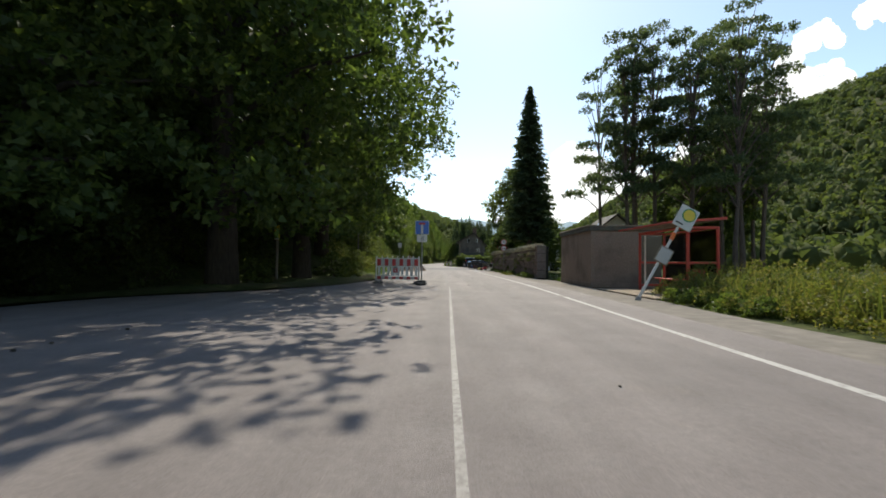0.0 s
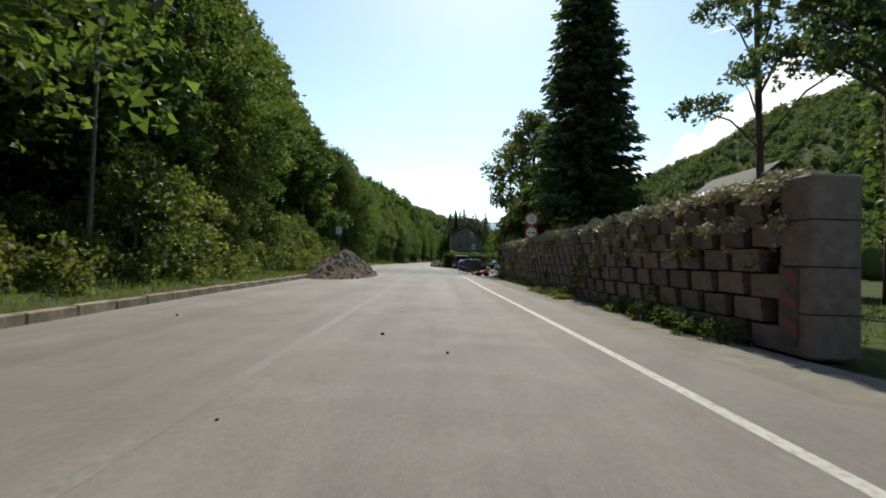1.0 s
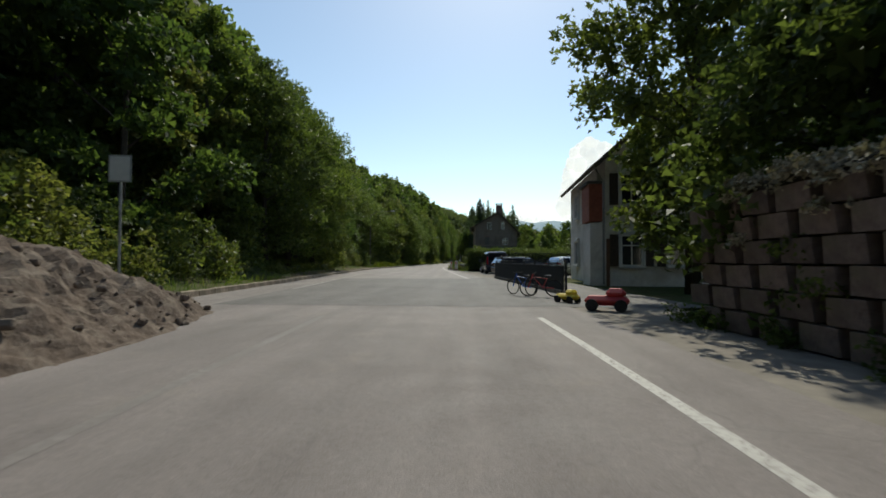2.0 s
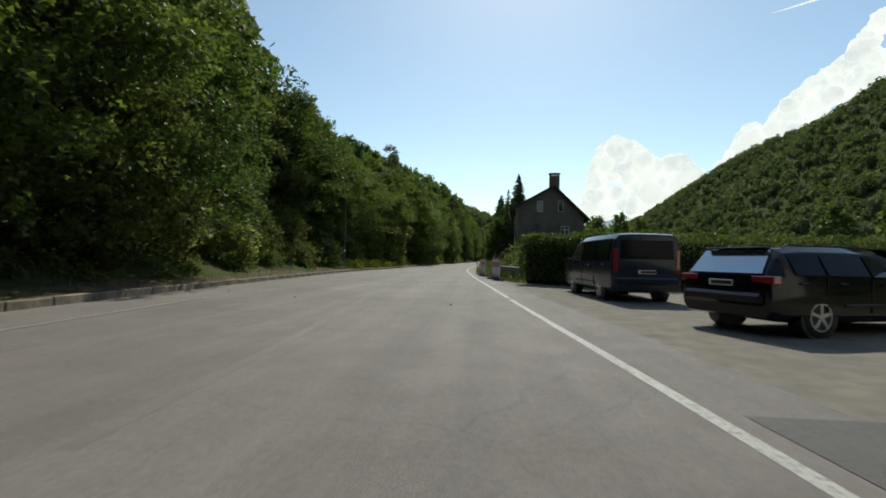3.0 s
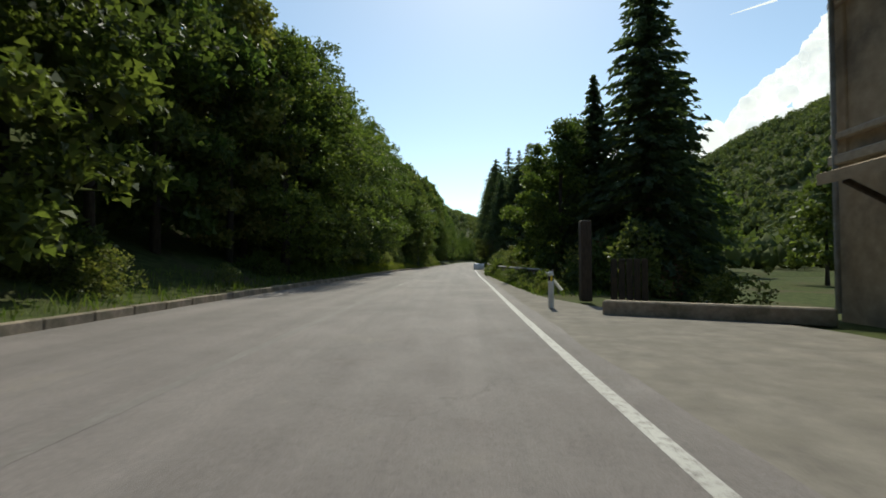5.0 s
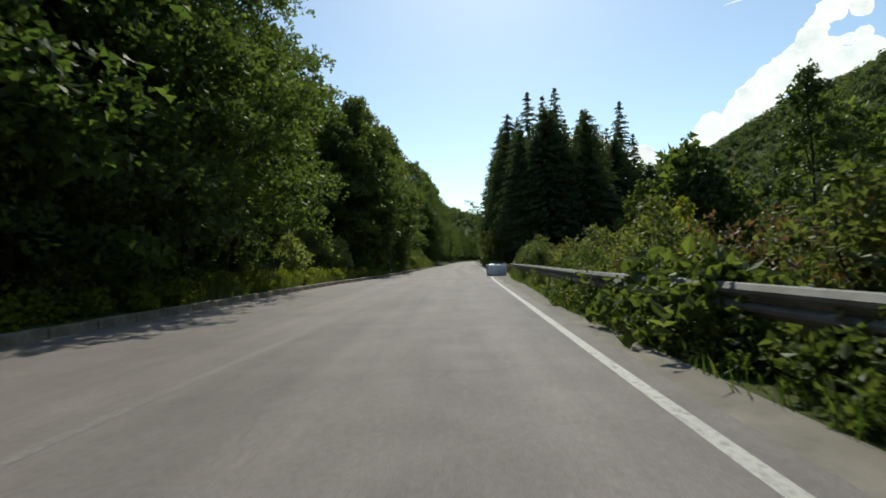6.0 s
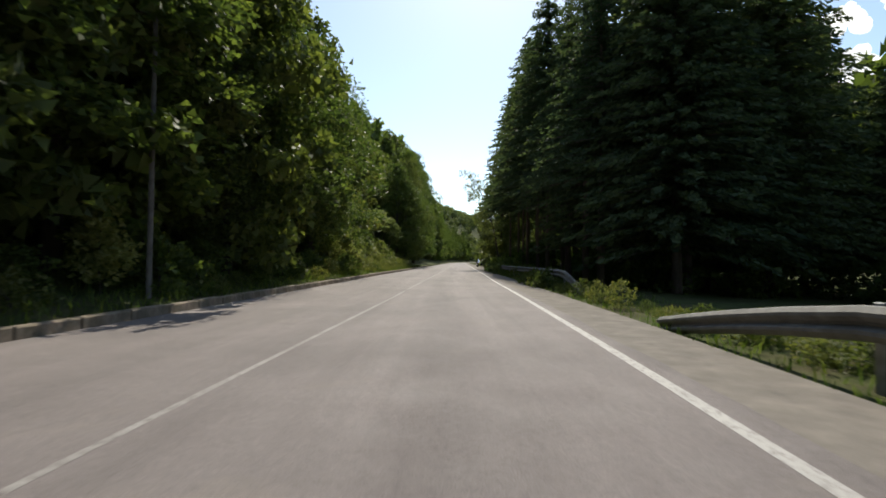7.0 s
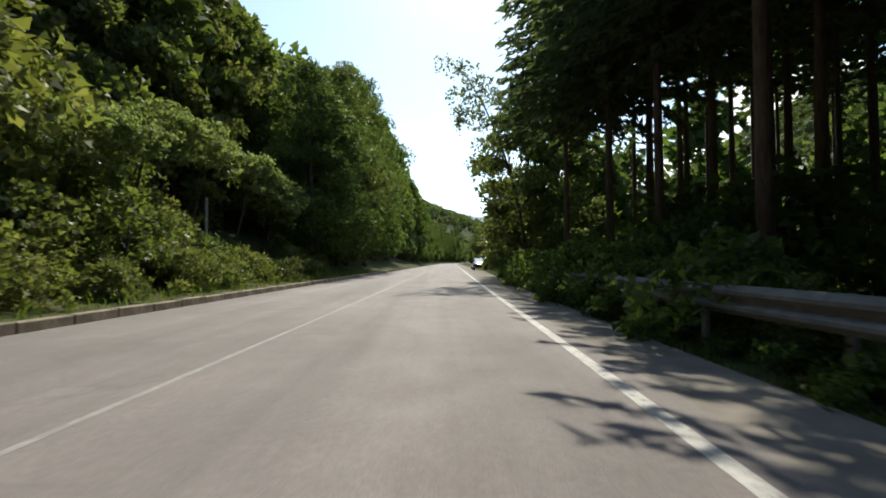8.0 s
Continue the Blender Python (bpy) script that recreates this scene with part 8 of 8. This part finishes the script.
for i in range(9):
    y = 203 + 7.5 * (i + random.random()) / 9
    weed(right_side(y) + 0.2 + 0.4 * random.random(), y, 0.3 + 0.25 * random.random(), random.choice((1, 3, 0)))
for i in range(18):
    y = 212 + 30 * (i + random.random()) / 24
    weed(right_side(y) + 0.6 + 1.6 * random.random(), y, 0.5 + 0.4 * random.random(), random.choice((1, 3, 0)))
for i in range(44):
    y = 108 + 137 * (i + random.random()) / 44
    weed(kerb(y) - 0.8 - 1.4 * random.random(), y, 0.5 + 0.4 * random.random(), random.choice((0, 1, 3)), "leafy weeds growing along the kerb")
sp = []
for i in range(190):
    y = 99 + 88 * random.random()
    if 121 < y < 139.5:
        continue
    sp.append((right_side(y) + 2.6 + 4.5 * random.random(), y, 0.8 + 0.9 * random.random()))
spv = [(kerb(y) - 0.35 - 1.3 * random.random(), y, 0.3 + 0.3 * random.random()) for y in [157 + 7 * random.random() for i in range(22)] + [166 + 19 * random.random() for i in range(70)] + [112 + 14 * random.random() for i in range(40)]]
weed_mass("verge_weeds", spv, "low yellow-green weeds on the verge by the kerb", "leaf_yellow")
bank = []
for y0, y1, d0, d1, h0, h1, n in ((31, 46, 1.0, 4.2, 0.5, 1.3, 95), (46, 62, 1.0, 4.4, 0.9, 2.3, 130), (94, 106, 2.0, 5.0, 0.7, 2.0, 100), (74, 93, 1.4, 3.0, 0.15, 0.5, 50), (214, 237, 0.7, 4.0, 0.4, 1.2, 170), (217, 234, 3.0, 6.5, 1.0, 2.2, 80)):
    for i in range(n):
        y = y0 + (y1 - y0) * random.random()
        d = d0 + (d1 - d0) * random.random()
        bank.append((kerb(y) - d, y, (h0 + (h1 - h0) * random.random()) * (0.45 + 0.55 * min(1.0, d / d1 + 0.2))))
weed_mass("bank_undergrowth", bank[::2] + bank[1::4], "lush sunlit brambles and nettles on the road bank", "leaf_light")
weed_mass("bank_brambles", bank[3::4], "dull green brambles on the road bank", "leaf")
mw = []
for i in range(430):
    y = 1.5 + 13.0 * random.random()
    x = 6.75 + 10.5 * random.random() ** 1.5
    mw.append((x, y, (0.35 + 0.65 * min(1.0, (x - 6.6) / 1.6)) * (0.55 + 0.65 * random.random())))
weed_mass("meadow_weeds", mw[::3] + mw[1::3], "rank flowering weeds in the meadow by the bus stop", "meadow", 0.065)
weed_mass("meadow_nettles", mw[2::3], "green nettles among the meadow weeds", "leaf_light", 0.075)
weed_mass("weed_thicket", sp, "rank weeds and nettles behind the guard rail", "leaf_light")
sp = [(right_side(y) + 2.4 + 3.0 * random.random(), y, 1.3 + 0.7 * random.random()) for y in (141 + 46 * random.random() for i in range(85))]
weed_mass("flowering_weeds", sp, "tall reddish flowering weeds behind the guard rail", "leaf_pink")
weed_mass("wall_foot_weeds", [(5.5 + 0.5 * random.random(), 38.8 + 4.0 * random.random() ** 0.8, 0.04 + 0.09 * random.random()) for i in range(18)], "low bright green weeds spreading from the wall onto the shoulder", "leaf_light", 0.05)
weed_mass("wall_weeds", [(6.05 + 0.1 * random.random(), 31.4 + 26 * random.random(), 0.12 + 0.26 * random.random()) for i in range(46)], "low weeds at the foot of the planted wall", "leaf", 0.07)
for x, y, s, k in ((4.6, 113.0, 1.35, 0), (6.6, 114.5, 1.5, 1), (8.4, 113.0, 1.4, 0), (3.4, 118.5, 0.85, 1), (5.4, 119.0, 1.2, 0), (10.5, 116.0, 1.5, 1), (7.4, 119.5, 1.1, 1), (3.5, 103.5, 0.95, 1), (5.2, 105.0, 1.1, 0), (12.5, 110, 1.6, 0), (9, 107, 1.3, 1), (4.2, 109.2, 0.9, 0),
                   (6.2, 143.5, 1.0, 1), (3.4, 142.0, 0.8, 0)):
    put_tree(BUSHES[k], "leafy green shrub with light foliage", stand(x, y, x + y, s), "shrub", "shrubs by the road")

# ---------------------------------------------------------------- kerb stones, stones of the edging, litter
tagged(new("kerb_path", ribbon("kerb_path", lambda y: left_side(y) - 0.62 - 0.12 * noise.noise((y * 0.7, 2.0, 0.0)), lambda y: left_side(y) - 0.14, 29.2, 62.0, 0.142, 0.5, M["gravel"], 2)),
       "narrow sandy strip of ground behind the kerb", "path", kind="structure")
kerb_line = thing("kerb_line", "concrete kerb along the road bank, dirty and chipped", "kerb", kind="structure")
stone = Build().box((0, 0, 0.065), (0.17, 0.985, 0.22), 0.02).mesh("kerb_stone", M["kerb"])
y, count = 28.6, 0
while y < 262 and count < 250:
    x0, x1 = kerb(y), kerb(y + 1.0)
    o = new("kerb_stone", stone)
    o.parent = kerb_line
    o.matrix_basis = AT((x0 + x1) / 2 - 0.08, y + 0.5, 0.008 * math.sin(y * 3.7)) @ Matrix.Rotation(-math.atan2(x1 - x0, 1.0), 4, "Z") @ RZ(0.5 * math.sin(y * 9.1))
    y += 1.0 / math.sqrt(1 + (x1 - x0) ** 2)
    count += 1
edging = thing("meadow_kerb", "pale low kerb stones at the meadow's edge", "kerb", kind="structure")
est = Build().box((0, 0, 0.03), (0.12, 0.97, 0.14), 0.015).mesh("edging_stone", M["kerb_pale"])
for i in range(10):
    y = -4.0 + i
    o = new("edging_stone", est)
    o.parent = edging
    o.matrix_basis = AT(right_side(y) + 0.08, y + 0.5, 0.01) @ RZ(-1.5)

random.seed(9)
for i in range(34):
    y = random.choice((2 + 24 * random.random(), 26 + 24 * random.random(), 84 + 30 * random.random()))
    x = random.uniform(left_side(y) + 1.2 if y > 28 else -6, edge(y) + 0.8)
    s = 0.012 + 0.02 * random.random()
    b = Build().box((0, 0, s * 0.4), (s * 1.6, s * 1.2, s), s * 0.25)
    o = tagged(new("pebble", b.mesh("pebble", M["earth"])), "small dark clod lying on the asphalt", "clod", "clods on the road")
    o.matrix_basis = AT(x, y, 0.002) @ RZ(random.random() * 360)
